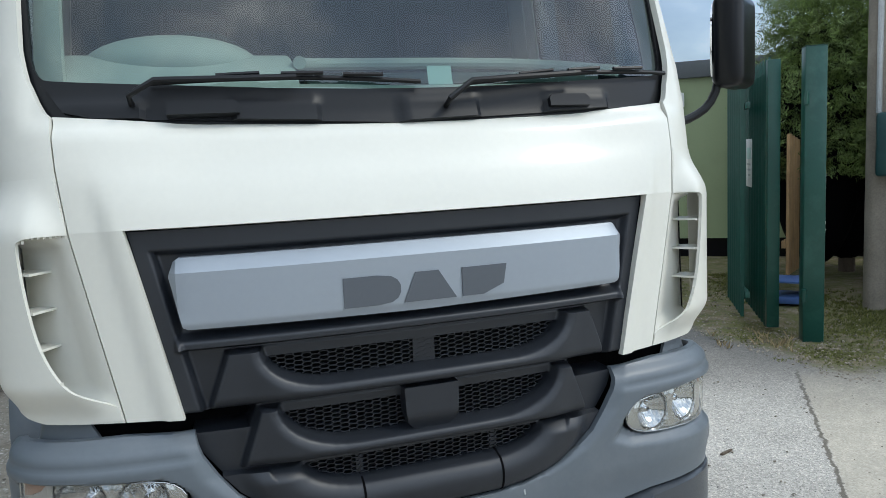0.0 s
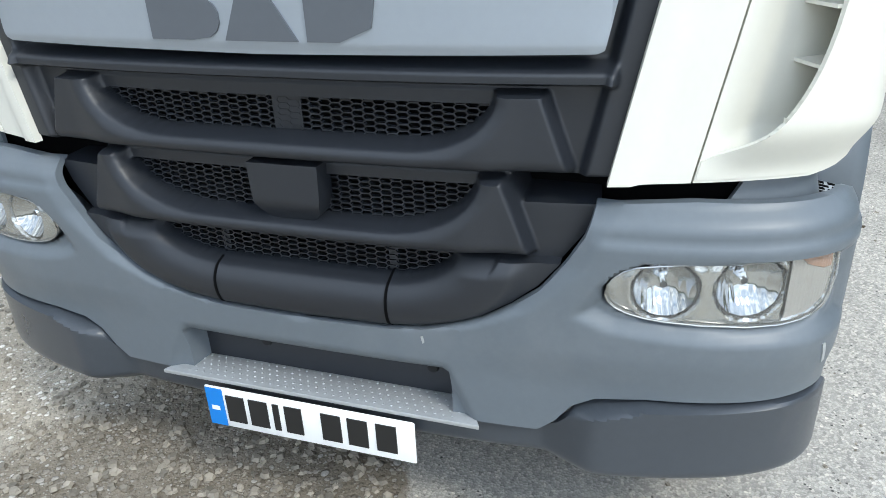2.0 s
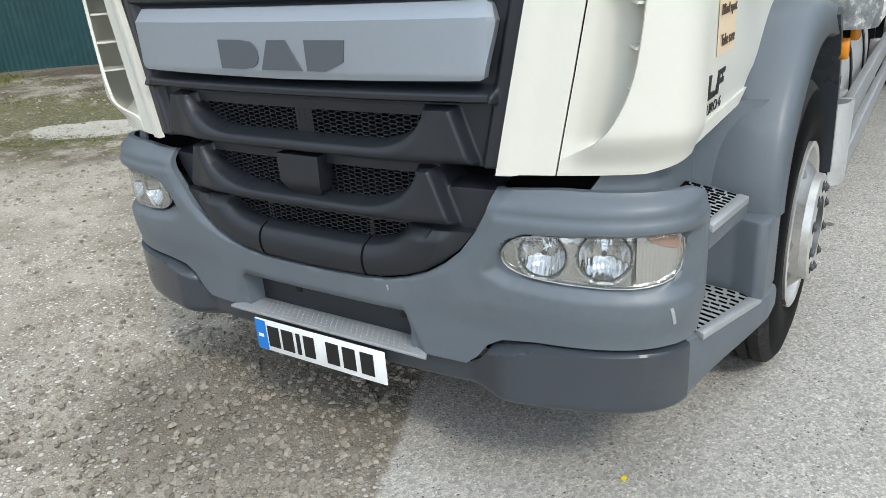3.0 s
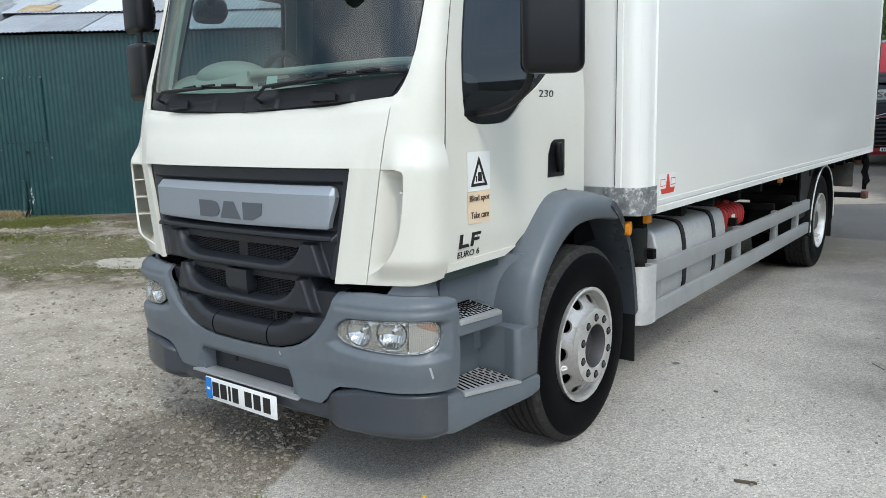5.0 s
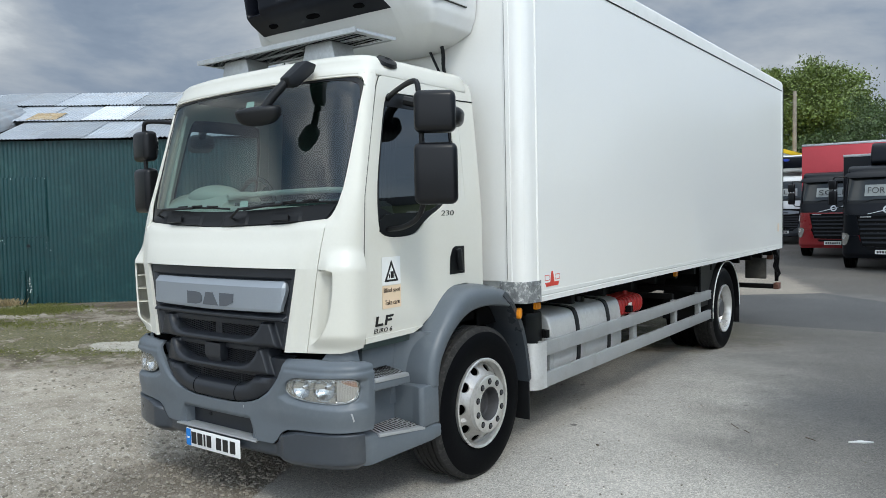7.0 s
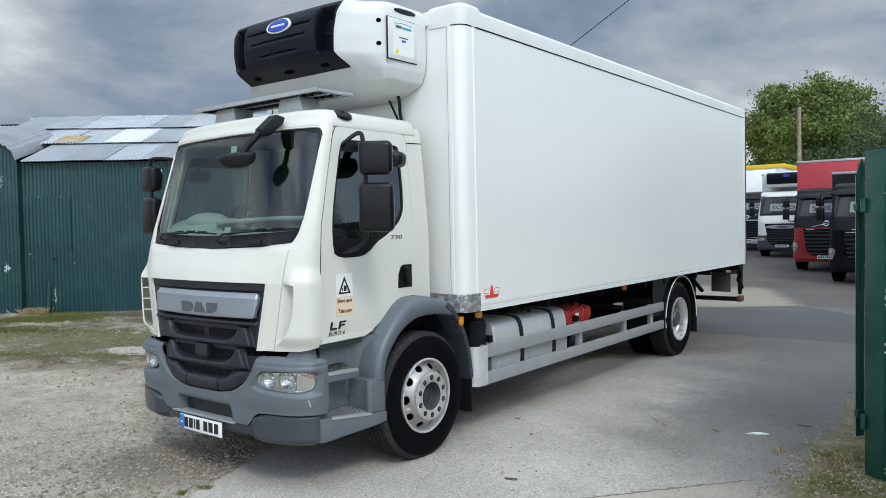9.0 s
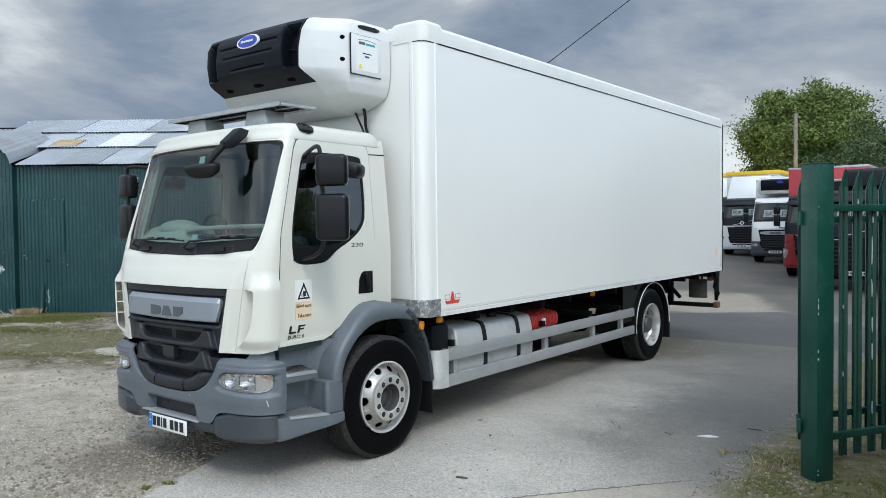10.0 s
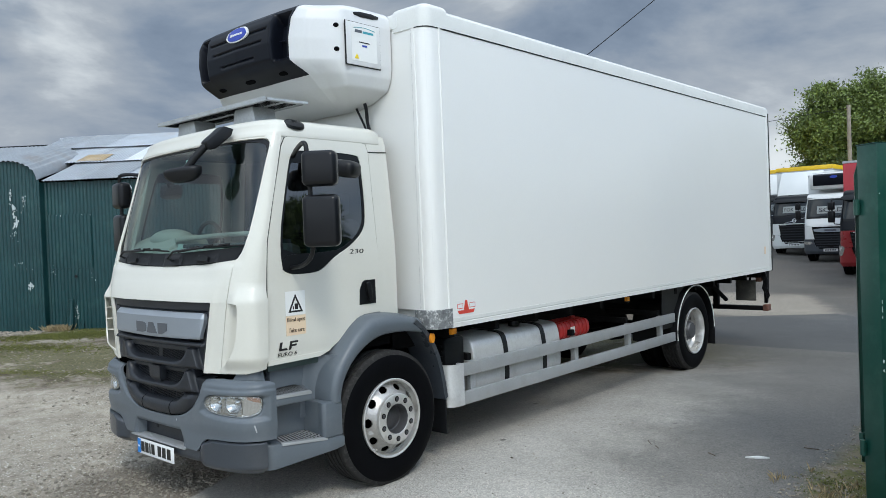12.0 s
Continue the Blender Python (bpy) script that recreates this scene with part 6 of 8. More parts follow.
def ground_material():
    m = bpy.data.materials.new("yard_surface")
    m.use_nodes = True
    n, l = m.node_tree.nodes, m.node_tree.links
    bsdf = n["Principled BSDF"]
    geo = n.new("ShaderNodeNewGeometry")
    sep = n.new("ShaderNodeSeparateXYZ")
    l.new(geo.outputs["Position"], sep.inputs[0])
    X, Y = sep.outputs["X"], sep.outputs["Y"]

    def mth(op, a, b=0.0, c=0.0):
        t = n.new("ShaderNodeMath")
        t.operation = op
        for k, v in enumerate((a, b, c)):
            if isinstance(v, (int, float)):
                t.inputs[k].default_value = v
            else:
                l.new(v, t.inputs[k])
        return t.outputs[0]

    def noi(scale, detail=5.0, rough=0.6):
        t = n.new("ShaderNodeTexNoise")
        t.inputs["Scale"].default_value, t.inputs["Detail"].default_value, t.inputs["Roughness"].default_value = scale, detail, rough
        l.new(geo.outputs["Position"], t.inputs["Vector"])
        return t.outputs["Fac"]

    def vor(scale, out="Color", feature="F1"):
        t = n.new("ShaderNodeTexVoronoi")
        t.feature = feature
        t.inputs["Scale"].default_value = scale
        l.new(geo.outputs["Position"], t.inputs["Vector"])
        return t.outputs[out]

    def step(v, a, b):
        t = n.new("ShaderNodeMapRange")
        t.interpolation_type = "SMOOTHSTEP"
        t.inputs["From Min"].default_value, t.inputs["From Max"].default_value = a, b
        l.new(v, t.inputs["Value"])
        return t.outputs["Result"]

    def mix(f, a, b, blend="MIX"):
        t = n.new("ShaderNodeMix")
        t.data_type, t.blend_type = "RGBA", blend
        for sock, v in (("Factor", f), ("A", a), ("B", b)):
            if isinstance(v, tuple):
                t.inputs[sock].default_value = (*v, 1)
            elif isinstance(v, (int, float)):
                t.inputs[sock].default_value = v
            else:
                l.new(v, t.inputs[sock])
        return t.outputs["Result"]

    def ramp(v, stops):
        r = n.new("ShaderNodeValToRGB")
        while len(r.color_ramp.elements) < len(stops):
            r.color_ramp.elements.new(0.5)
        for e, (p, c) in zip(r.color_ramp.elements, stops):
            e.position, e.color = p, (*c, 1)
        l.new(v, r.inputs["Fac"])
        return r.outputs["Color"]

    wob = mth("MULTIPLY", mth("SUBTRACT", noi(2.0), 0.5), 0.5)
    fine_wob = mth("MULTIPLY", mth("SUBTRACT", noi(14.0), 0.5), 0.10)
    # smooth grey tarmac with pale chippings
    chips = ramp(vor(110.0), [(0.0, (0.55, 0.55, 0.55)), (0.45, (0.95, 0.95, 0.95)), (0.8, (1.2, 1.19, 1.17)), (1.0, (1.6, 1.58, 1.53))])
    tar = mix(1.0, ramp(noi(1.1, 6), [(0.30, (0.43, 0.408, 0.366)), (0.55, (0.49, 0.466, 0.420)), (0.75, (0.545, 0.520, 0.472))]), chips, "MULTIPLY")
    tar = mix(mth("MULTIPLY", step(vor(110.0, "Distance", "DISTANCE_TO_EDGE"), 0.14, 0.0), 0.36), tar, (0.10, 0.094, 0.085))
    pits = step(vor(50.0, "Distance"), 0.12, 0.24)
    tar = mix(mth("MULTIPLY", mth("SUBTRACT", 1.0, pits), step(noi(7.0, 3), 0.50, 0.60)), tar, (0.07, 0.066, 0.06))
    flecks = mth("MULTIPLY", step(vor(27.0, "Distance"), 0.13, 0.07), step(noi(3.0, 3), 0.45, 0.60))
    tar = mix(flecks, tar, (0.62, 0.60, 0.56))
    spots = mth("MULTIPLY", step(mth("ADD", vor(2.3, "Distance"), mth("MULTIPLY", fine_wob, 0.8)), 0.085, 0.045), step(noi(0.8, 3), 0.42, 0.50))
    tar = mix(mth("MULTIPLY", spots, 0.8), tar, (0.075, 0.07, 0.063))
    # coarse worn concrete: sandy dirt with round stones of two sizes standing in it
    worn = ramp(noi(1.6, 7), [(0.3, (0.240, 0.208, 0.158)), (0.55, (0.385, 0.345, 0.280)), (0.8, (0.51, 0.468, 0.395))])
    worn = mix(1.0, worn, ramp(noi(170.0, 4, 0.7), [(0.30, (0.62, 0.61, 0.59)), (0.5, (1.0, 1.0, 1.0)), (0.70, (1.32, 1.31, 1.28))]), "MULTIPLY")
    worn = mix(mth("MULTIPLY", step(noi(5.0, 6, 0.65), 0.50, 0.62), 0.45), worn, (0.155, 0.125, 0.085))
    near = step(mth("ADD", mth("ADD", mth("MULTIPLY", X, 0.45), mth("MULTIPLY", Y, -0.4)), mth("MULTIPLY", wob, 2.2)), -2.4, -0.2)
    crowd = mth("MULTIPLY", mth("ADD", mth("MULTIPLY", near, 0.75), 0.25), step(noi(2.6, 4), 0.30, 0.56))
    coarse, relief = worn, None
    for scale, size in ((82.0, 0.40), (44.0, 0.42), (27.0, 0.36)):
        t = n.new("ShaderNodeTexVoronoi")
        t.inputs["Scale"].default_value = scale
        warp = n.new("ShaderNodeVectorMath")
        warp.operation = "ADD"
        wn_ = n.new("ShaderNodeTexNoise")
        wn_.inputs["Scale"].default_value, wn_.inputs["Detail"].default_value = scale * 0.7, 2.0
        l.new(geo.outputs["Position"], wn_.inputs["Vector"])
        sc_ = n.new("ShaderNodeVectorMath")
        sc_.operation = "SCALE"
        sc_.inputs["Scale"].default_value = 0.45 / scale
        l.new(wn_.outputs["Color"], sc_.inputs[0])
        l.new(geo.outputs["Position"], warp.inputs[0]), l.new(sc_.outputs["Vector"], warp.inputs[1])
        l.new(warp.outputs["Vector"], t.inputs["Vector"])
        sepc = n.new("ShaderNodeSeparateColor")
        l.new(t.outputs["Color"], sepc.inputs["Color"])
        there = mth("GREATER_THAN", mth("ADD", sepc.outputs["Green"], mth("MULTIPLY", crowd, 0.75)), 0.95 if scale < 30 else 0.68)
        dist = mth("ADD", t.outputs["Distance"], mth("MULTIPLY", sepc.outputs["Blue"], 0.10))
        body = mth("MULTIPLY", step(dist, size, size - 0.09), there)
        # a dark ring in the colour acts as each stone's contact shadow
        rim = mth("MULTIPLY", mth("MULTIPLY", step(dist, size + 0.12, size), there), 0.45)
        tone = ramp(sepc.outputs["Red"], [(0.0, (0.20, 0.172, 0.132)), (0.35, (0.40, 0.362, 0.30)), (0.72, (0.55, 0.515, 0.45)), (1.0, (0.72, 0.69, 0.63))])
        coarse = mix(body, mix(rim, coarse, (0.12, 0.098, 0.07)), tone)
        bodyh = mth("MULTIPLY", body, mth("SUBTRACT", 1.0, dist))
        relief = bodyh if relief is None else mth("MAXIMUM", relief, bodyh)
    # edge between the two, running out from under the bumper
    edge = mth("ADD", mth("SUBTRACT", mth("MULTIPLY", Y, -0.42), mth("SUBTRACT", X, 0.21)), fine_wob)
    left = step(edge, -0.02, 0.02)
    col = mix(left, tar, coarse)
    # damp brown stain in front of the bumper
    dx, dy = mth("SUBTRACT", X, -0.35), mth("SUBTRACT", Y, 0.05)
    r2 = mth("ADD", mth("MULTIPLY", mth("MULTIPLY", dx, dx), 1.2), mth("MULTIPLY", mth("MULTIPLY", dy, dy), 2.2))
    damp = mth("MULTIPLY", step(mth("ADD", r2, mth("MULTIPLY", wob, 1.6)), 1.0, 0.2), mth("MULTIPLY", left, 0.5))
    col = mix(damp, col, (0.085, 0.066, 0.045))
    # moss, soil and leaf litter towards the shed and along the verge
    # the shed's wall line: metres out from it and along it
    out = mth("SUBTRACT", mth("MULTIPLY", mth("ADD", X, 11.2), 0.638), mth("MULTIPLY", mth("SUBTRACT", Y, 3.42), 0.77))
    along = mth("ADD", mth("MULTIPLY", mth("ADD", X, 11.2), 0.77), mth("MULTIPLY", mth("SUBTRACT", Y, 3.42), 0.638))

    def oval(a0, b0, ra, rb, rough):
        p, q = mth("DIVIDE", mth("SUBTRACT", along, a0), ra), mth("DIVIDE", mth("SUBTRACT", out, b0), rb)
        return mth("ADD", mth("ADD", mth("MULTIPLY", p, p), mth("MULTIPLY", q, q)), mth("MULTIPLY", wob, rough))

    shedward = step(mth("ADD", out, mth("MULTIPLY", wob, 2.2)), 5.7, 5.0)
    soil = ramp(noi(1.7, 9, 0.72), [(0.40, (0.075, 0.054, 0.034)), (0.47, (0.145, 0.118, 0.080)), (0.53, (0.25, 0.216, 0.165)), (0.70, (0.41, 0.372, 0.31))])
    belt_ = mth("MULTIPLY", step(out, 1.7, 2.7), step(out, 5.4, 4.3))
    mossy = step(mth("ADD", noi(2.4, 8, 0.72), mth("MULTIPLY", belt_, 0.16)), 0.53, 0.62)
    soil = mix(mth("MULTIPLY", mossy, 0.9), soil, ramp(noi(34.0, 5), [(0.35, (0.050, 0.048, 0.020)), (0.55, (0.125, 0.115, 0.045)), (0.75, (0.26, 0.235, 0.16))]))
    soil = mix(mth("MULTIPLY", step(oval(1.1, 0.9, 1.1, 0.55, 3.0), 1.2, 0.5), 0.9), soil, ramp(noi(24.0, 5), [(0.35, (0.070, 0.085, 0.022)), (0.65, (0.19, 0.215, 0.060))]))
    soil = mix(mth("MULTIPLY", step(oval(3.6, 0.5, 1.7, 0.45, 3.5), 1.3, 0.5), 0.85), soil, (0.072, 0.046, 0.030))
    soil = mix(step(oval(3.95, 4.05, 0.70, 0.36, 3.2), 1.0, 0.8), soil, mix(1.0, (0.43, 0.405, 0.345), ramp(noi(9.0, 6), [(0.3, (0.8, 0.8, 0.79)), (0.7, (1.1, 1.1, 1.08))]), "MULTIPLY"))
    soil = mix(step(mth("ADD", out, mth("MULTIPLY", wob, 0.5)), 0.35, 0.15), soil, (0.13, 0.105, 0.075))
    col = mix(shedward, col, mix(0.6, soil, mix(1.0, soil, chips, "MULTIPLY")))
    verge = step(mth("ADD", mth("SUBTRACT", mth("ADD", X, mth("MULTIPLY", Y, 0.01)), 3.66), mth("MULTIPLY", wob, 0.7)), -0.05, 0.18)
    verge_y = step(mth("ADD", Y, mth("MULTIPLY", wob, 1.2)), 1.75, 2.15)
    vcol = ramp(noi(5.0, 8, 0.7), [(0.34, (0.060, 0.045, 0.028)), (0.44, (0.115, 0.120, 0.028)), (0.52, (0.145, 0.125, 0.065)), (0.60, (0.20, 0.16, 0.105)), (0.74, (0.36, 0.33, 0.27))])
    slab = mix(1.0, (0.50, 0.465, 0.395), ramp(noi(9.0, 6), [(0.3, (0.75, 0.75, 0.74)), (0.7, (1.12, 1.12, 1.1))]), "MULTIPLY")
    slab_m = step(mth("ADD", mth("SUBTRACT", X, mth("ADD", 1.70, mth("MULTIPLY", Y, 0.80))), mth("MULTIPLY", fine_wob, 0.6)), 0.0, 0.03)
    slab_m = mth("MULTIPLY", slab_m, step(Y, 2.2, 2.0))
    slab = mix(1.0, slab, chips, "MULTIPLY")
    col = mix(slab_m, col, mix(0.55, slab, (0.43, 0.39, 0.32)))
    split = mth("ABSOLUTE", mth("ADD", mth("SUBTRACT", X, mth("ADD", 1.70, mth("MULTIPLY", Y, 0.80))), mth("MULTIPLY", fine_wob, 0.9)))
    split = mth("MULTIPLY", step(split, 0.020, 0.006), step(Y, 2.3, 2.1))
    col = mix(mth("MULTIPLY", split, 0.85), col, (0.085, 0.07, 0.05))
    streak = n.new("ShaderNodeTexNoise")
    streak.inputs["Scale"].default_value, streak.inputs["Detail"].default_value = 0.35, 6.0
    mp = n.new("ShaderNodeMapping")
    mp.inputs["Scale"].default_value = (1.0, 2.6, 1.0)
    l.new(geo.outputs["Position"], mp.inputs["Vector"]), l.new(mp.outputs["Vector"], streak.inputs["Vector"])
    wet = mth("MULTIPLY", step(streak.outputs["Fac"], 0.50, 0.62), mth("MULTIPLY", step(Y, 3.0, 6.0), 0.22))
    col = mix(wet, col, mix(1.0, (0.13, 0.127, 0.12), chips, "MULTIPLY"))
    side = mth("ADD", mth("ADD", mth("MULTIPLY", X, 0.40), mth("MULTIPLY", Y, 0.15)), mth("MULTIPLY", wob, 1.0))
    damp2 = mth("MULTIPLY", mth("MULTIPLY", step(side, 0.90, 2.1), step(Y, 14.5, 13.5)), mth("MULTIPLY", step(Y, 0.6, 2.6), 0.92))
    col = mix(damp2, col, mix(1.0, (0.135, 0.130, 0.120), chips, "MULTIPLY"))
    far = mth("MULTIPLY", step(mth("ADD", Y, wob), 13.0, 14.2), 0.66)
    col = mix(far, col, mix(1.0, (0.095, 0.093, 0.088), chips, "MULTIPLY"))
    wet2 = mth("MULTIPLY", step(mth("ADD", X, mth("MULTIPLY", wob, 3.0)), 1.7, 2.7), mth("MULTIPLY", mth("MULTIPLY", step(Y, 1.8, 3.0), step(Y, 9.2, 8.6)), 0.42))
    col = mix(wet2, col, mix(1.0, (0.075, 0.073, 0.070), chips, "MULTIPLY"))
    # a bare sandy stretch by the tail and a darker laid patch of tarmac before it
    bare = mth("MULTIPLY", step(mth("ADD", mth("ADD", X, mth("MULTIPLY", Y, 0.42)), mth("MULTIPLY", wob, 1.2)), 7.3, 6.7), mth("MULTIPLY", step(Y, 12.6, 13.0), step(mth("ADD", Y, mth("MULTIPLY", wob, 2.0)), 18.5, 17.2)))
    col = mix(mth("MULTIPLY", bare, step(X, -4.0, -2.5)), col, mix(1.0, (0.275, 0.243, 0.197), chips, "MULTIPLY"))
    back = mth("ADD", mth("ADD", mth("SUBTRACT", Y, mth("MULTIPLY", mth("MINIMUM", X, 1.2), 0.75)), mth("MULTIPLY", mth("MAXIMUM", mth("SUBTRACT", X, 1.2), 0.0), 0.9)), mth("MULTIPLY", wob, 0.9))
    band = mth("MULTIPLY", step(mth("ADD", Y, mth("ADD", fine_wob, mth("MULTIPLY", wob, 0.25))), 9.02, 9.10), step(back, 13.0, 12.85))
    col = mix(mth("MULTIPLY", band, 0.86), col, mix(1.0, (0.074, 0.075, 0.076), chips, "MULTIPLY"))
    col = mix(mth("MULTIPLY", verge, verge_y), col, mix(0.5, vcol, mix(1.0, vcol, chips, "MULTIPLY")))
    # broad grime
    col = mix(1.0, col, ramp(noi(0.45, 6), [(0.3, (0.82, 0.82, 0.82)), (0.7, (1.12, 1.12, 1.12))]), "MULTIPLY")
    l.new(col, bsdf.inputs["Base Color"])
    bsdf.inputs["Roughness"].default_value = 0.85
    bp = n.new("ShaderNodeBump")
    bp.inputs["Strength"].default_value, bp.inputs["Distance"].default_value = 0.55, 0.012
    hgt = mth("ADD", mth("MULTIPLY", vor(110.0, "Distance"), 0.35), mth("ADD", mth("MULTIPLY", noi(30.0), 0.5), mth("MULTIPLY", mth("MULTIPLY", relief, left), 1.1)))
    l.new(hgt, bp.inputs["Height"])
    l.new(bp.outputs["Normal"], bsdf.inputs["Normal"])
    return m


M["ground"] = ground_material()
gx = np.unique(np.r_[np.linspace(-14, 14, 57), np.linspace(-60, 60, 31), -400, -200, -120, 120, 200, 400, -2500, 2500])
gy = np.unique(np.r_[np.linspace(-8, 30, 77), np.linspace(-60, 70, 31), -400, -200, 200, 400, -2500, 2500])
b = bmesh.new()
gv = [[b.verts.new((x, y, float(ground_z(x, y)) + (0.012 * noise.noise(Vector((x * 0.7, y * 0.7, 0))) if abs(x) < 30 and not (abs(x) < 1.6 and 0 < y < 8) else 0))) for y in gy] for x in gx]
for i in range(len(gx) - 1):
    for j in range(len(gy) - 1):
        b.faces.new((gv[i][j], gv[i + 1][j], gv[i + 1][j + 1], gv[i][j + 1]))
tagged(part("ground", b, "ground"), "grey tarmac and worn stony concrete yard with mossy edges", "ground", kind="structure")


# ---- materials of the surroundings ----
def random_tint(m, spread):
    """Let each object of a material differ a little in lightness."""
    n, l = m.node_tree.nodes, m.node_tree.links
    b = n["Principled BSDF"]
    src = b.inputs["Base Color"].links[0].from_socket
    info, rng, mx = n.new("ShaderNodeObjectInfo"), n.new("ShaderNodeMapRange"), n.new("ShaderNodeMix")
    rng.inputs["To Min"].default_value, rng.inputs["To Max"].default_value = 1 - spread, 1 + spread
    mx.data_type, mx.blend_type = "RGBA", "MULTIPLY"
    mx.inputs["Factor"].default_value = 1.0
    l.new(info.outputs["Random"], rng.inputs["Value"])
    l.new(src, mx.inputs["A"]), l.new(rng.outputs["Result"], mx.inputs["B"]), l.new(mx.outputs["Result"], b.inputs["Base Color"])
    return m


def island_tint(m, spread):
    n, l = m.node_tree.nodes, m.node_tree.links
    b = n["Principled BSDF"]
    src = b.inputs["Base Color"].links[0].from_socket
    info, rng, mx = n.new("ShaderNodeNewGeometry"), n.new("ShaderNodeMapRange"), n.new("ShaderNodeMix")
    rng.inputs["To Min"].default_value, rng.inputs["To Max"].default_value = 1 - spread, 1 + spread
    mx.data_type, mx.blend_type = "RGBA", "MULTIPLY"
    mx.inputs["Factor"].default_value = 1.0
    l.new(info.outputs["Random Per Island"], rng.inputs["Value"])
    l.new(src, mx.inputs["A"]), l.new(rng.outputs["Result"], mx.inputs["B"]), l.new(mx.outputs["Result"], b.inputs["Base Color"])
    return m


M.update(
    shed=mat("green_painted_tin", (0.0062, 0.043, 0.046), 0.45, vary=0.22, big=0.9, fine=12, dirt=(0.035, 0.10, 0.09), dirt_amount=0.5, dirt_scale=2.0),
    shedroof=random_tint(mat("galvanised_roof_sheet", (0.35, 0.38, 0.41), 0.5, metal=0.2, vary=0.16, big=1.6, fine=14, dirt=(0.30, 0.25, 0.20), dirt_amount=0.45, dirt_scale=1.4), 0.26),
    rust=mat("rusty_tin", (0.36, 0.27, 0.15), 0.8, vary=0.4, big=3.0, fine=20, dirt=(0.38, 0.39, 0.40), dirt_amount=0.95, dirt_scale=3.2),
    newtin=mat("new_roof_sheet", (0.66, 0.69, 0.71), 0.45, metal=0.2, vary=0.1, big=1.6, fine=14),
    flake=mat("bare_pale_metal", (0.55, 0.60, 0.60), 0.6, vary=0.15),
    fence=mat("green_powder_coat", (0.008, 0.060, 0.044), 0.34, vary=0.14, big=2, dirt=(0.05, 0.13, 0.10), dirt_amount=0.35, dirt_scale=6.0),
    cabin=mat("pale_green_cabin_wall", (0.30, 0.36, 0.20), 0.6, vary=0.06, big=0.8, dirt=(0.22, 0.26, 0.15), dirt_amount=0.3, dirt_scale=1.2),
    cabinroof=mat("grey_felt_edge", (0.11, 0.12, 0.125), 0.8, vary=0.2),
    plank=mat("orange_brown_timber", (0.40, 0.25, 0.12), 0.7, vary=0.25, big=5, fine=80),
    pole=mat("weathered_pole_timber", (0.25, 0.22, 0.18), 0.85, vary=0.3, big=4, fine=60, bump=0.3, bump_scale=60),
    bark=mat("tree_bark", (0.09, 0.07, 0.05), 0.9, vary=0.3, bump=0.4, bump_scale=30),
    leaf=island_tint(mat("broad_leaves", (0.125, 0.172, 0.036), 0.55, vary=0.35, big=0.5, fine=3.0), 0.45),
    conifer=island_tint(mat("conifer_fronds", (0.14, 0.20, 0.05), 0.6, vary=0.35, big=0.9, fine=4.0), 0.5),
    hedge=island_tint(mat("hedge_leaves", (0.065, 0.105, 0.032), 0.6, vary=0.3, big=0.5, fine=3.0), 0.4),
    grass=island_tint(mat("rough_grass", (0.135, 0.145, 0.035), 0.7, vary=0.3, big=2.0), 0.5),
    drygrass=island_tint(mat("dry_stalks", (0.34, 0.27, 0.15), 0.8, vary=0.3, big=2.0), 0.4),
    stone=island_tint(mat("loose_stones", (0.25, 0.223, 0.18), 0.85, vary=0.2, big=8, fine=120), 0.38),
    vred=mat("red_lorry_paint", (0.24, 0.012, 0.015), 0.28, vary=0.08, coat=0.5),
    vredcurtain=mat("red_curtain_sheet", (0.42, 0.040, 0.052), 0.5, vary=0.1, big=2),
    vdark=mat("dark_lorry_paint", (0.003, 0.004, 0.0065), 0.32, vary=0.15, spec=0.18, coat=0.05),
    vblack=mat("black_lorry_plastic", (0.004, 0.004, 0.0045), 0.6, vary=0.2, spec=0.15),
    vwhite=mat("white_lorry_paint", (0.64, 0.66, 0.65), 0.3, vary=0.04, coat=0.4),
    vyellow=mat("yellow_headboard", (0.72, 0.47, 0.02), 0.45, vary=0.06),
    # sign colours with a windscreen's dimming and veil painted in
    dimpaper=mat("paper_dimmed_as_by_glass", (0.30, 0.325, 0.32), 0.4, vary=0.04),
    dimink=mat("print_veiled_as_by_glass", (0.035, 0.037, 0.038), 0.4, vary=0.05),
    vglass=mat("lorry_windscreen", (0.018, 0.022, 0.023), 0.08, vary=0.1, spec=0.4, coat=0.2, rough_vary=0.03),
)


# ---- foliage ----
def scatter_leaves(bm, points, size, rng, flat=0.55, along=None):
    """Small folded leaves at points."""
    for p in points:
        s = size * rng.uniform(0.6, 1.35)
        q = Euler((rng.uniform(0, 6.28), rng.uniform(-1.2, 1.2), rng.uniform(0, 6.28))).to_matrix()
        v = [bm.verts.new(Vector(p) + q @ Vector(c)) for c in ((0, -s, 0), (s * flat, 0, s * 0.18), (0, s, 0), (-s * flat, 0, s * 0.18))]
        bm.faces.new((v[0], v[1], v[2]))
        bm.faces.new((v[0], v[2], v[3]))


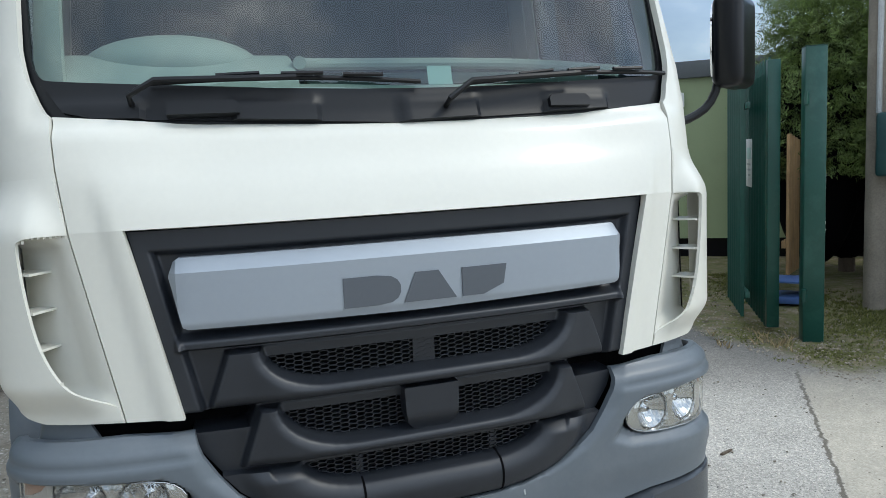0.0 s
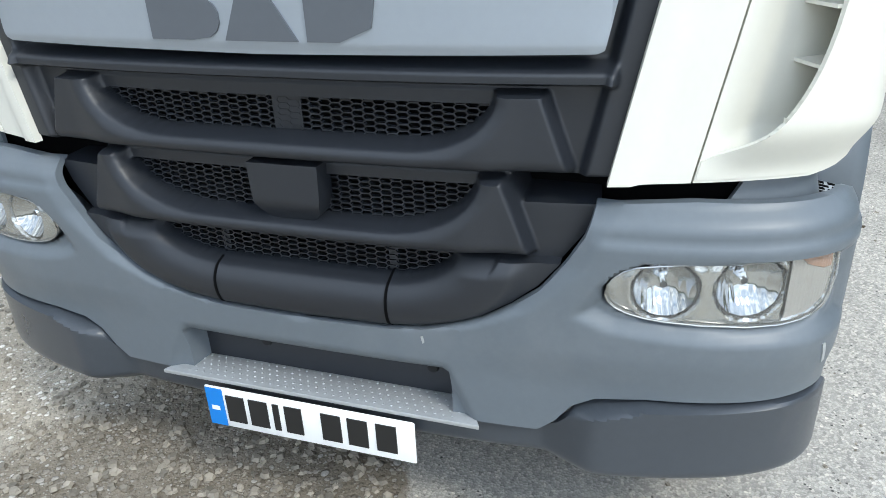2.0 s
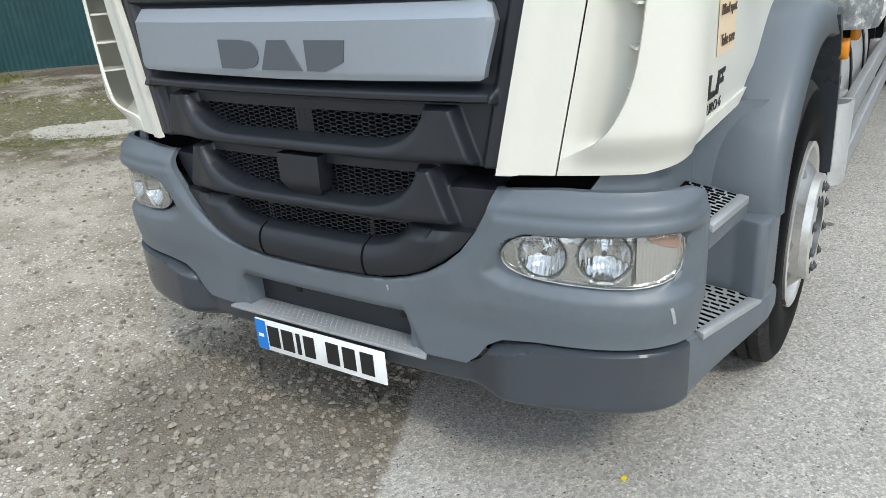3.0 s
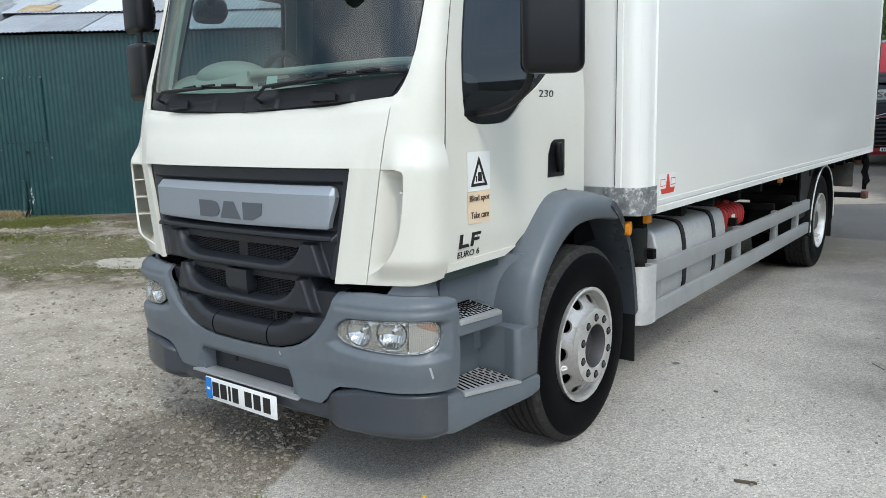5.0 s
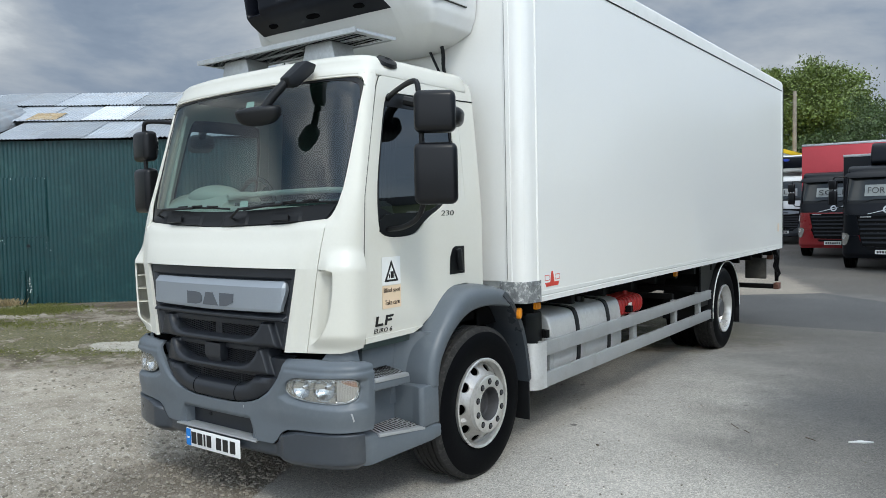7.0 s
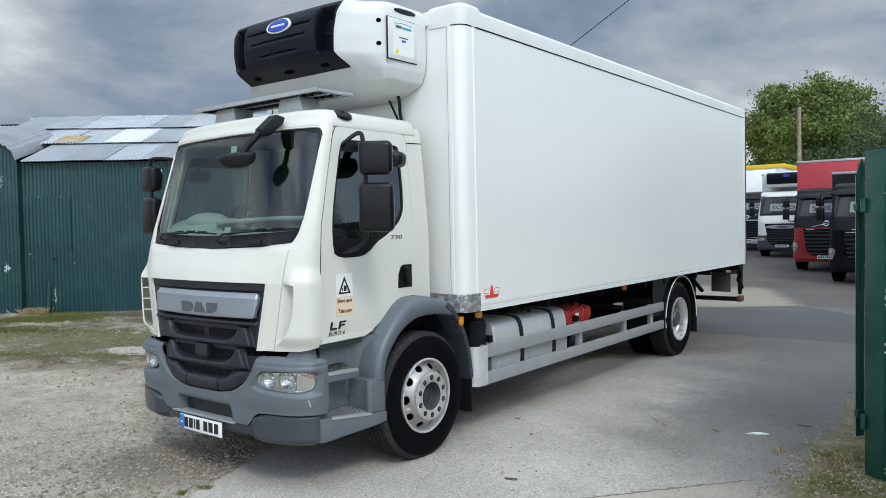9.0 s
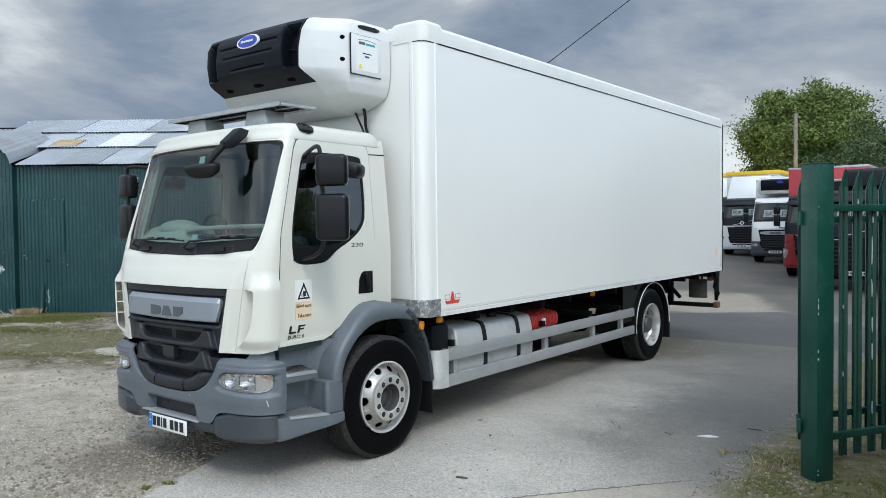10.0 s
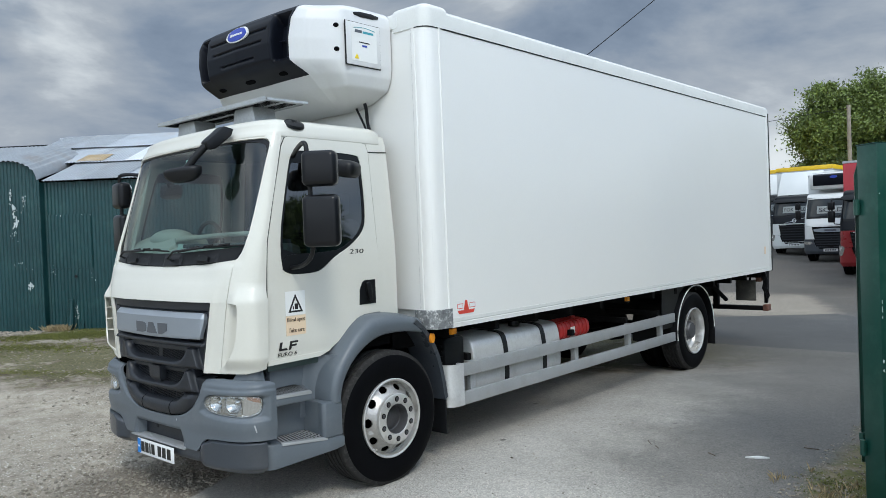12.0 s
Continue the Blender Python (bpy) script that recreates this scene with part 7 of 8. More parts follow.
def clump_points(rng, centre, radii, n_clump, per, spread):
    """Points in many uneven clumps over the outer part of an ellipsoid."""
    out = []
    for _ in range(n_clump):
        d = Vector((rng.gauss(0, 1), rng.gauss(0, 1), rng.gauss(0, 1))).normalized()
        if d.z < -0.75:
            continue
        r = rng.uniform(0.45, 1.0) ** 0.6 * (1 + 0.30 * noise.noise(d * 2.3 + Vector(centre) * 0.1) + 0.16 * noise.noise(d * 6.0))
        c = Vector(centre) + Vector((d.x * radii[0], d.y * radii[1], d.z * radii[2])) * r
        k = spread * rng.uniform(0.6, 1.4)
        for _ in range(int(per * rng.uniform(0.5, 1.5))):
            out.append(c + Vector((rng.gauss(0, k), rng.gauss(0, k), rng.gauss(0, k * 0.7))))
    return out


def tree(name, base, height, radii, label, material, n_clump=150, per=34, leaf=0.16, seed=1):
    rng = random.Random(seed)
    t = thing(name, label, "tree", at=Matrix.Translation(base))
    top = Vector((0, 0, height - radii[2]))
    b = tube_like = bmesh.new()
    pts = [Vector((0, 0, -0.1)), Vector((0.1, 0.05, top.z * 0.4)), Vector((0.0, 0.1, top.z * 0.8)), top]
    rr = [0.30, 0.24, 0.18, 0.09]
    for k in range(3):
        cyl_bm(pts[k], pts[k + 1], rr[k], rr[k + 1], 12, b, False)
    for _ in range(14):
        a, h = rng.uniform(0, 6.28), rng.uniform(0.45, 1.0)
        s = Vector((0, 0.05, top.z * h))
        e = s + Vector((math.cos(a) * radii[0] * 0.7, math.sin(a) * radii[1] * 0.7, radii[2] * rng.uniform(0.1, 0.8)))
        m = (s + e) / 2 + Vector((0, 0, 0.15))
        cyl_bm(s, m, 0.09, 0.06, 8, b, False), cyl_bm(m, e, 0.06, 0.02, 8, b, False)
    part("trunk", b, "bark", t)
    b = bmesh.new()
    scatter_leaves(b, clump_points(rng, top, radii, n_clump, per, 0.32), leaf, rng)
    part("crown", b, material, t, smooth=False)
    return t


# ---- the green tin shed ----
SE, SN = Vector((0.77, 0.638, 0)), Vector((0.638, -0.77, 0))
S0 = Vector((-11.20, 3.42, 0))
shed_m = Matrix(((SE.x, SN.x, 0, S0.x), (SE.y, SN.y, 0, S0.y), (0, 0, 1, 0), (0, 0, 0, 1)))   # x along the wall, y towards the yard
shed = thing("tin_shed", "dark green corrugated tin shed with a patched grey roof", "shed", at=shed_m)


def corrugated(length, height_fn, pitch=0.076, amp=0.009, z0=0.0, per=6, y=0.0, thick=0.0):
    n = int(length / pitch * per)
    b = bmesh.new()
    xs = np.linspace(0, length, n + 1)
    lo = [b.verts.new((x, y + amp * math.sin(2 * math.pi * x / pitch), z0)) for x in xs]
    hi = [b.verts.new((x, y + amp * math.sin(2 * math.pi * x / pitch), height_fn(x))) for x in xs]
    for k in range(n):
        b.faces.new((lo[k], lo[k + 1], hi[k + 1], hi[k]))
    return b


def moved(bm, m):
    bm.transform(m)
    return bm


EAVE, BASE = 3.30, 0.10
part("wall", corrugated(10.0, lambda x: EAVE, z0=BASE), "shed", shed)
part("wall_frame", box_bm(0, -0.12, BASE, 10.0, -0.05, EAVE - 0.05), "hole", shed)
part("end_wall", box_bm(9.95, -4.0, BASE, 10.03, -0.02, EAVE), "shed", shed)
# side section standing a little forward, with a bent roof edge


def bend(x):
    """Height of the side section's curved gable at x from its outer end."""
    t = max(0.0, (x - 3.35) / 0.65)
    return 3.74 - 0.42 * (1 - math.sqrt(max(0.0, 1 - t * t)))


part("side_wall", moved(corrugated(4.0, bend, z0=BASE), Matrix.Translation((-4.0, 0.16, 0))), "shed", shed)
part("side_return", box_bm(-0.04, -0.02, BASE, 0.0, 0.16, EAVE), "shed", shed)
b = bmesh.new()
xs = np.linspace(0, 4.0, 320)
fr = [b.verts.new((x - 4.0, 0.24, bend(x) + 0.016 + 0.014 * math.sin(2 * math.pi * x / 0.10))) for x in xs]
bk = [b.verts.new((x - 4.0 - 0.2, -2.0, bend(x) + 0.60 + 0.014 * math.sin(2 * math.pi * x / 0.10))) for x in xs]
for k in range(319):
    b.faces.new((fr[k], fr[k + 1], bk[k + 1], bk[k]))
part("side_roof", b, "shedroof", shed)
# roof sheets, three courses up the slope
run, rise = 4.0, 1.42
sheet_w, courses = 0.82, 3
sb = bmesh.new()
n = 66
slope_len = run / courses + 0.12
xs = np.linspace(0, sheet_w + 0.05, n)
lo = [sb.verts.new((x, 0.0, 0.010 * math.sin(2 * math.pi * x / 0.076))) for x in xs]
hi = [sb.verts.new((x, -slope_len, slope_len * rise / run + 0.010 * math.sin(2 * math.pi * x / 0.076) - 0.012)) for x in xs]
for k in range(n - 1):
    sb.faces.new((lo[k], lo[k + 1], hi[k + 1], hi[k]))
sheet_me = bpy.data.meshes.new("roof_sheet")
sb.to_mesh(sheet_me)
sb.free()
sheet_me.materials.append(M["shedroof"])
sheet_me.shade_smooth()
fresh_me = sheet_me.copy()
fresh_me.materials[0] = M["newtin"]
rng = random.Random(5)
for c in range(courses):
    for k in range(14):
        if c == 0 and k < 2:
            continue
        o = new("roof_sheet", fresh_me if (c, k) == (1, 3) else sheet_me)
        o.parent = shed
        o.matrix_local = Matrix.Translation((-1.6 + k * sheet_w + (0.3 if c % 2 else 0) + 0.02 * rng.uniform(-1, 1), 0.16 - c * run / courses, EAVE + 0.02 + c * rise / courses + 0.030 * c + 0.007 * (k % 2))) @ pose(0, 0, 0, 0, 0, rng.uniform(-0.6, 0.6))
part("rust_patch", moved(corrugated(0.62, lambda x: 0.62, pitch=0.076, z0=0.0), Matrix.Translation((0.05, -1.25, EAVE + 0.545)) @ pose(0, 0, 0, 70, 0, 0) @ Matrix.Translation((0, 0.014, 0))), "rust", shed)
part("roof_back", prism_bm([(-0.05, EAVE - 0.05), (-4.0, EAVE + rise - 0.06), (-8.0, EAVE - 0.05)], "x", -3.5, 9.9), "hole", shed)
part("ridge_cap", tube_bm([(x, -4.0, EAVE + rise + 0.04 + 0.012 * math.sin(x * 9)) for x in np.linspace(-1.8, 10, 60)], 0.05, 8), "shedroof", shed)
# flat patched sheets, a pipe, flaked paint
for x0, x1, z0, z1 in ((0.06, 0.98, 1.50, 2.62), (0.06, 0.94, 0.14, 1.48)):
    part("patch_sheet", moved(corrugated(x1 - x0, lambda x: z1, z0=z0), Matrix.Translation((x0, 0.016, 0))), "shed", shed)
part("patch_knob", cyl_bm((0.62, 0.0, 1.33), (0.62, 0.04, 1.33), 0.03, None, 10), "black", shed)
part("drain_pipe", tube_bm([(0.52, 0.09, 0.86), (0.52, 0.10, 0.35), (0.47, 0.14, 0.22)], 0.05, 10), "shed", shed)
rng = random.Random(9)


def flake(x, z, w, h, y):
    pts = [(x + w * math.cos(a) * rng.uniform(0.45, 1.0), z + h * math.sin(a) * rng.uniform(0.45, 1.0)) for a in np.linspace(0, 2 * math.pi, 11, endpoint=False)]
    part("paint_flake", prism_bm(pts, "y", y, y + 0.003), "flake", shed)


# (where, spread, how many, largest): streaks of small flakes
for cx, cz, sx, sz, n, big, y in ((-0.60, 2.98, 0.05, 0.22, 14, 0.020, 0.172), (-0.53, 2.62, 0.05, 0.26, 22, 0.026, 0.172), (-0.32, 2.95, 0.05, 0.22, 12, 0.014, 0.172), (-0.55, 2.25, 0.10, 0.14, 8, 0.012, 0.172), (-0.27, 1.16, 0.07, 0.05, 10, 0.022, 0.172), (-0.45, 1.55, 0.25, 0.20, 6, 0.011, 0.172), (0.62, 0.60, 0.05, 0.20, 12, 0.018, 0.028), (0.55, 2.60, 0.40, 0.02, 5, 0.008, 0.028), (0.15, 1.45, 0.05, 0.12, 4, 0.012, 0.028), (1.00, 1.30, 0.05, 0.08, 3, 0.010, 0.012)):
    for k in range(n):
        w = big * rng.uniform(0.3, 1.0)
        flake(rng.gauss(cx, sx * 0.5), rng.gauss(cz, sz * 0.5), w, w * rng.uniform(0.8, 3.4), y)
for x, z, w, h in ((-0.50, 2.48, 0.030, 0.15), (-0.56, 2.80, 0.028, 0.09), (-0.27, 1.16, 0.016, 0.12)):
    flake(x, z, w, h, 0.1735)
part("bent_flashing", prism_bm([(0.62, 0.14), (0.74, 0.14), (0.76, 0.40), (0.70, 0.38)], "y", 0.06, 0.07), "shed", shed)

# ---- gate and posts ----
post = thing("gate_post", "tall square green steel gate post", "gate post", "gate posts")
pm = Matrix.Translation((4.205, 2.80, 0)) @ pose(0, 0, 0, 0, 0, 56)
part("shaft", moved(box_bm(-0.080, -0.080, -0.1, 0.080, 0.080, 2.37, 0.008), pm), "fence", post)
part("cap", moved(box_bm(-0.083, -0.083, 2.37, 0.083, 0.083, 2.376, 0.002), pm), "fence", post)
part("hinge", moved(cyl_bm((-0.095, 0.075, 1.92), (-0.095, 0.075, 2.02), 0.02, None, 12), pm), "fence", post)
part("hinge", moved(cyl_bm((-0.095, 0.075, 0.34), (-0.095, 0.075, 0.44), 0.02, None, 12), pm), "fence", post)
rng = random.Random(31)
for z, w, h in ((2.05, 0.005, 0.012), (1.36, 0.003, 0.03), (1.31, 0.004, 0.05), (1.26, 0.003, 0.02), (0.98, 0.008, 0.03), (0.92, 0.009, 0.022), (0.085, 0.008, 0.016), (0.055, 0.009, 0.014)):
    pts = [(-0.066 + w * math.cos(a) * rng.uniform(0.5, 1.0), z + h / 2 * math.sin(a) * rng.uniform(0.6, 1.0)) for a in np.linspace(0, 2 * math.pi, 8, endpoint=False)]
    part("paint_chip", moved(prism_bm(pts, "y", -0.0825, -0.0790), pm), "flake", post)

gate = thing("steel_gate", "open green palisade gate leaf with pointed pales", "gate")
g0, gd = Vector((4.14, 3.15, 0)), Vector((0.548, 0.836, 0))
gm = Matrix(((gd.x, -gd.y, 0, g0.x), (gd.y, gd.x, 0, g0.y), (0, 0, 1, 0), (0, 0, 0, 1)))    # x along the leaf
part("frame_post", moved(box_bm(-0.04, -0.04, 0.05, 0.06, 0.06, 2.32, 0.006), gm), "fence", gate)
part("frame_post", moved(box_bm(2.44, -0.04, 0.10, 2.52, 0.04, 2.28, 0.006), gm), "fence", gate)
for z in (0.19, 2.02):
    part("rail", moved(box_bm(0.0, -0.025, z, 2.50, 0.025, z + 0.055, 0.004), gm), "fence", gate)
pale_w = 0.044
pb = bmesh.new()
ring = [(-pale_w, 0.0), (-pale_w * 0.55, 0.018), (-pale_w * 0.2, 0.004), (pale_w * 0.2, 0.004), (pale_w * 0.55, 0.018), (pale_w, 0.0), (pale_w * 0.55, 0.024), (0, 0.010), (-pale_w * 0.55, 0.024)]
lo = [pb.verts.new((x, y, 0.03)) for x, y in ring]
mid = [pb.verts.new((x, y, 2.22)) for x, y in ring]
hi = [pb.verts.new((x * 0.12, y * 0.6 - 0.02, 2.36)) for x, y in ring]
for a, c in ((lo, mid), (mid, hi)):
    for k in range(len(ring)):
        pb.faces.new((a[k], a[(k + 1) % len(ring)], c[(k + 1) % len(ring)], c[k]))
pb.faces.new(hi)
bmesh.ops.recalc_face_normals(pb, faces=pb.faces[:])
pale_me = bpy.data.meshes.new("pale")
pb.to_mesh(pale_me)
pb.free()
pale_me.materials.append(M["fence"])
for k in range(16):
    o = new("pale", pale_me)
    o.parent = gate
    o.matrix_local = gm @ Matrix.Translation((0.14 + k * 0.152, 0.03, 0.0))
# a second, shorter row of pales behind the first
for z in (0.30, 1.93):
    part("back_rail", moved(box_bm(0.0, 0.19, z, 1.0, 0.23, z + 0.055, 0.004), gm), "fence", gate)
for k in range(7):
    o = new("pale", pale_me)
    o.parent = gate
    o.matrix_local = gm @ Matrix.Translation((0.07 + k * 0.145, 0.235, 0.10)) @ Matrix.Diagonal((1, 1, 0.95, 1))
rng = random.Random(33)
for k, z, h in ((3, 1.95, 0.06), (3, 1.70, 0.30), (3, 1.38, 0.22), (3, 1.10, 0.16), (3, 0.86, 0.20), (3, 0.40, 0.12), (1, 1.25, 0.04), (1, 0.70, 0.05), (5, 1.55, 0.10), (5, 0.9, 0.08), (2, 2.10, 0.05)):
    x = 0.14 + k * 0.152 + rng.uniform(-0.006, 0.006)
    pts = [(x + rng.uniform(0.002, 0.006) * math.cos(a), z + h / 2 * math.sin(a) * rng.uniform(0.5, 1.0)) for a in np.linspace(0, 2 * math.pi, 9, endpoint=False)]
    part("paint_chip", moved(prism_bm(pts, "y", 0.024, 0.033), gm), "flake", gate)
for u, z, w, h in ((0.95, 1.45, 0.17, 0.46), (1.62, 1.72, 0.10, 0.48)):
    s = thing("gate_sign", "weathered white sign plate with faint print on the gate", "sign", "signs on the gate")
    part("plate", moved(box_bm(u - w, 0.060, z - h / 2, u + w, 0.065, z + h / 2, 0.002), gm), "paper", s)
    part("print_block", moved(box_bm(u - w * 0.7, 0.065, z + h * 0.08, u + w * 0.7, 0.0675, z + h * 0.32), gm), "pale_green", s)
    for k in range(3):
        part("print_bar", moved(box_bm(u - w * 0.6, 0.065, z - h * (0.05 + 0.11 * k), u + w * (0.6 - 0.2 * k), 0.0675, z - h * (0.01 + 0.11 * k)), gm), "galv", s)

# ---- pale green cabin, timber, pole, conifers beside the gate ----
cab_d = Vector((-0.78, 0.626, 0))
cm = Matrix(((cab_d.x, -cab_d.y, 0, 9.2), (cab_d.y, cab_d.x, 0, 5.15), (0, 0, 1, 0), (0, 0, 0, 1)))
cabin = thing("site_cabin", "pale green flat-roofed site cabin with a dark plinth", "cabin")
part("wall", moved(box_bm(0, -3.0, 0.28, 5.0, 0.0, 2.62), cm), "cabin", cabin)
part("plinth", moved(box_bm(0.05, -2.95, -0.1, 4.95, -0.04, 0.28), cm), "chassis", cabin)
part("roof", moved(box_bm(-0.08, -3.08, 2.62, 5.08, 0.08, 2.86, 0.01), cm), "cabinroof", cabin)
for k in range(1, 5):
    part("wall_joint", moved(box_bm(k - 0.006, -0.004, 0.28, k + 0.006, 0.006, 2.62), cm), "cabin", cabin)
part("wall_lamp", moved(box_bm(3.55, 0.0, 2.20, 3.85, 0.10, 2.42, 0.03), cm), "paper", cabin)
part("lamp_base", moved(box_bm(3.56, 0.0, 2.10, 3.84, 0.07, 2.20, 0.02), cm), "fence", cabin)

board = thing("timber_board", "upright orange-brown timber fence boards", "fence board")
for k in range(4):
    part("board", moved(box_bm(-0.20 + k * 0.145, 0, 0.20, -0.065 + k * 0.145, 0.03, 1.72 - 0.02 * k, 0.004), Matrix.Translation((5.66, 4.50, 0)) @ pose(0, 0, 0, 0, 0, 35)), "plank", board)
part("cross_piece", moved(box_bm(-0.22, 0.03, 0.5, 0.25, 0.07, 0.58), Matrix.Translation((5.66, 4.50, 0)) @ pose(0, 0, 0, 0, 0, 35)), "plank", board)
crate = thing("blue_crate", "blue slotted plastic crate on the ground", "crate")
M["bluecrate"] = mat("blue_plastic", (0.06, 0.12, 0.30), 0.5)
part("tray", moved(box_bm(-0.2, -0.15, 0.03, 0.2, 0.15, 0.10, 0.01), Matrix.Translation((5.15, 4.00, 0)) @ pose(0, 0, 0, 0, 0, 40)), "bluecrate", crate)
for k in range(7):
    part("slat", moved(box_bm(-0.2 + k * 0.06, -0.153, 0.10, -0.17 + k * 0.06, -0.143, 0.24), Matrix.Translation((5.15, 4.00, 0)) @ pose(0, 0, 0, 0, 0, 40)), "bluecrate", crate)
part("rim", moved(box_bm(-0.205, -0.155, 0.24, 0.205, 0.155, 0.26, 0.004), Matrix.Translation((5.15, 4.00, 0)) @ pose(0, 0, 0, 0, 0, 40)), "bluecrate", crate)
tp = thing("telegraph_pole", "weathered timber pole with a dark green box", "pole")
part("shaft", cyl_bm((5.62, 3.42, -0.2), (5.60, 3.42, 7.5), 0.105, 0.09, 20), "pole", tp)
part("cabinet", moved(box_bm(-0.14, -0.06, 1.28, 0.14, 0.08, 1.86, 0.03), Matrix.Translation((5.55, 3.27, 0)) @ pose(0, 0, 0, 0, 0, 35)), "shed", tp)
part("conduit", cyl_bm((5.50, 3.32, 1.86), (5.50, 3.32, 3.2), 0.025, None, 10), "galv", tp)


def frond_points(bm, rng, centre, length, size):
    """One drooping spray of flat needles."""
    a, e = rng.uniform(0, 6.28), rng.uniform(-0.5, 0.7)
    d = Vector((math.cos(a) * math.cos(e), math.sin(a) * math.cos(e), math.sin(e)))
    side = d.cross(Vector((rng.gauss(0, 1), rng.gauss(0, 1), rng.gauss(0, 1) + 0.3))).normalized()
    for k in range(7):
        t = k / 7
        c = Vector(centre) + d * length * t + Vector((0, 0, -0.25 * length * t * t))
        for sgn in (1, -1):
            w = length * 0.34 * (1 - t) + size * 0.4
            tip = c + (side * sgn * w) + d * w * 0.8 + Vector((0, 0, rng.uniform(-0.03, 0.02)))
            v = [bm.verts.new(p) for p in (c, c + d * size * 0.5 + side * sgn * w * 0.45, tip, c + side * sgn * w * 0.55)]
            bm.faces.new(v)


def conifer(base, height, radius, seed, n=360):
    rng = random.Random(seed)
    t = thing("conifer", "bushy dark green conifer beside the gate", "tree", "conifers", at=Matrix.Translation(base))
    b = bmesh.new()
    cyl_bm((0, 0, -0.1), (0, 0, height * 0.9), 0.10, 0.02, 10, b, False)
    part("trunk", b, "bark", t)
    b = bmesh.new()
    for _ in range(n):
        z = rng.uniform(0.36, 1.0)
        a = rng.uniform(0, 6.28)
        r = radius * (1 - 0.65 * max(0, z - 0.45)) * rng.uniform(0.6, 1.0) * (1 + 0.35 * noise.noise(Vector((math.cos(a) * 2, math.sin(a) * 2, z * 4 + seed))))
        frond_points(b, rng, (math.cos(a) * r, math.sin(a) * r, z * height), rng.uniform(0.10, 0.28), 0.022)
    part("crown", b, "conifer", t, smooth=False)
    # a near-black core paints the shade deep among the fronds
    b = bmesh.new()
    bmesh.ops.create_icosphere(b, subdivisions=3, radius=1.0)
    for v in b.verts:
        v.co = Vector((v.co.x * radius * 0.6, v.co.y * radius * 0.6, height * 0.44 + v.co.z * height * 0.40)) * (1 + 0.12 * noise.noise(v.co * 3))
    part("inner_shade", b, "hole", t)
    return t


for k, (x, y, h, r) in enumerate(((6.55, 5.05, 3.5, 0.85), (7.15, 5.15, 3.6, 0.95), (7.2, 3.9, 3.5, 1.0), (7.9, 4.6, 3.7, 1.0), (7.0, 2.7, 3.4, 0.95), (6.9, 1.5, 3.5, 1.0), (8.4, 3.2, 3.8, 1.1), (6.9, 0.2, 3.4, 1.0))):
    conifer((x, y, 0), h, r, 20 + k, 3200)

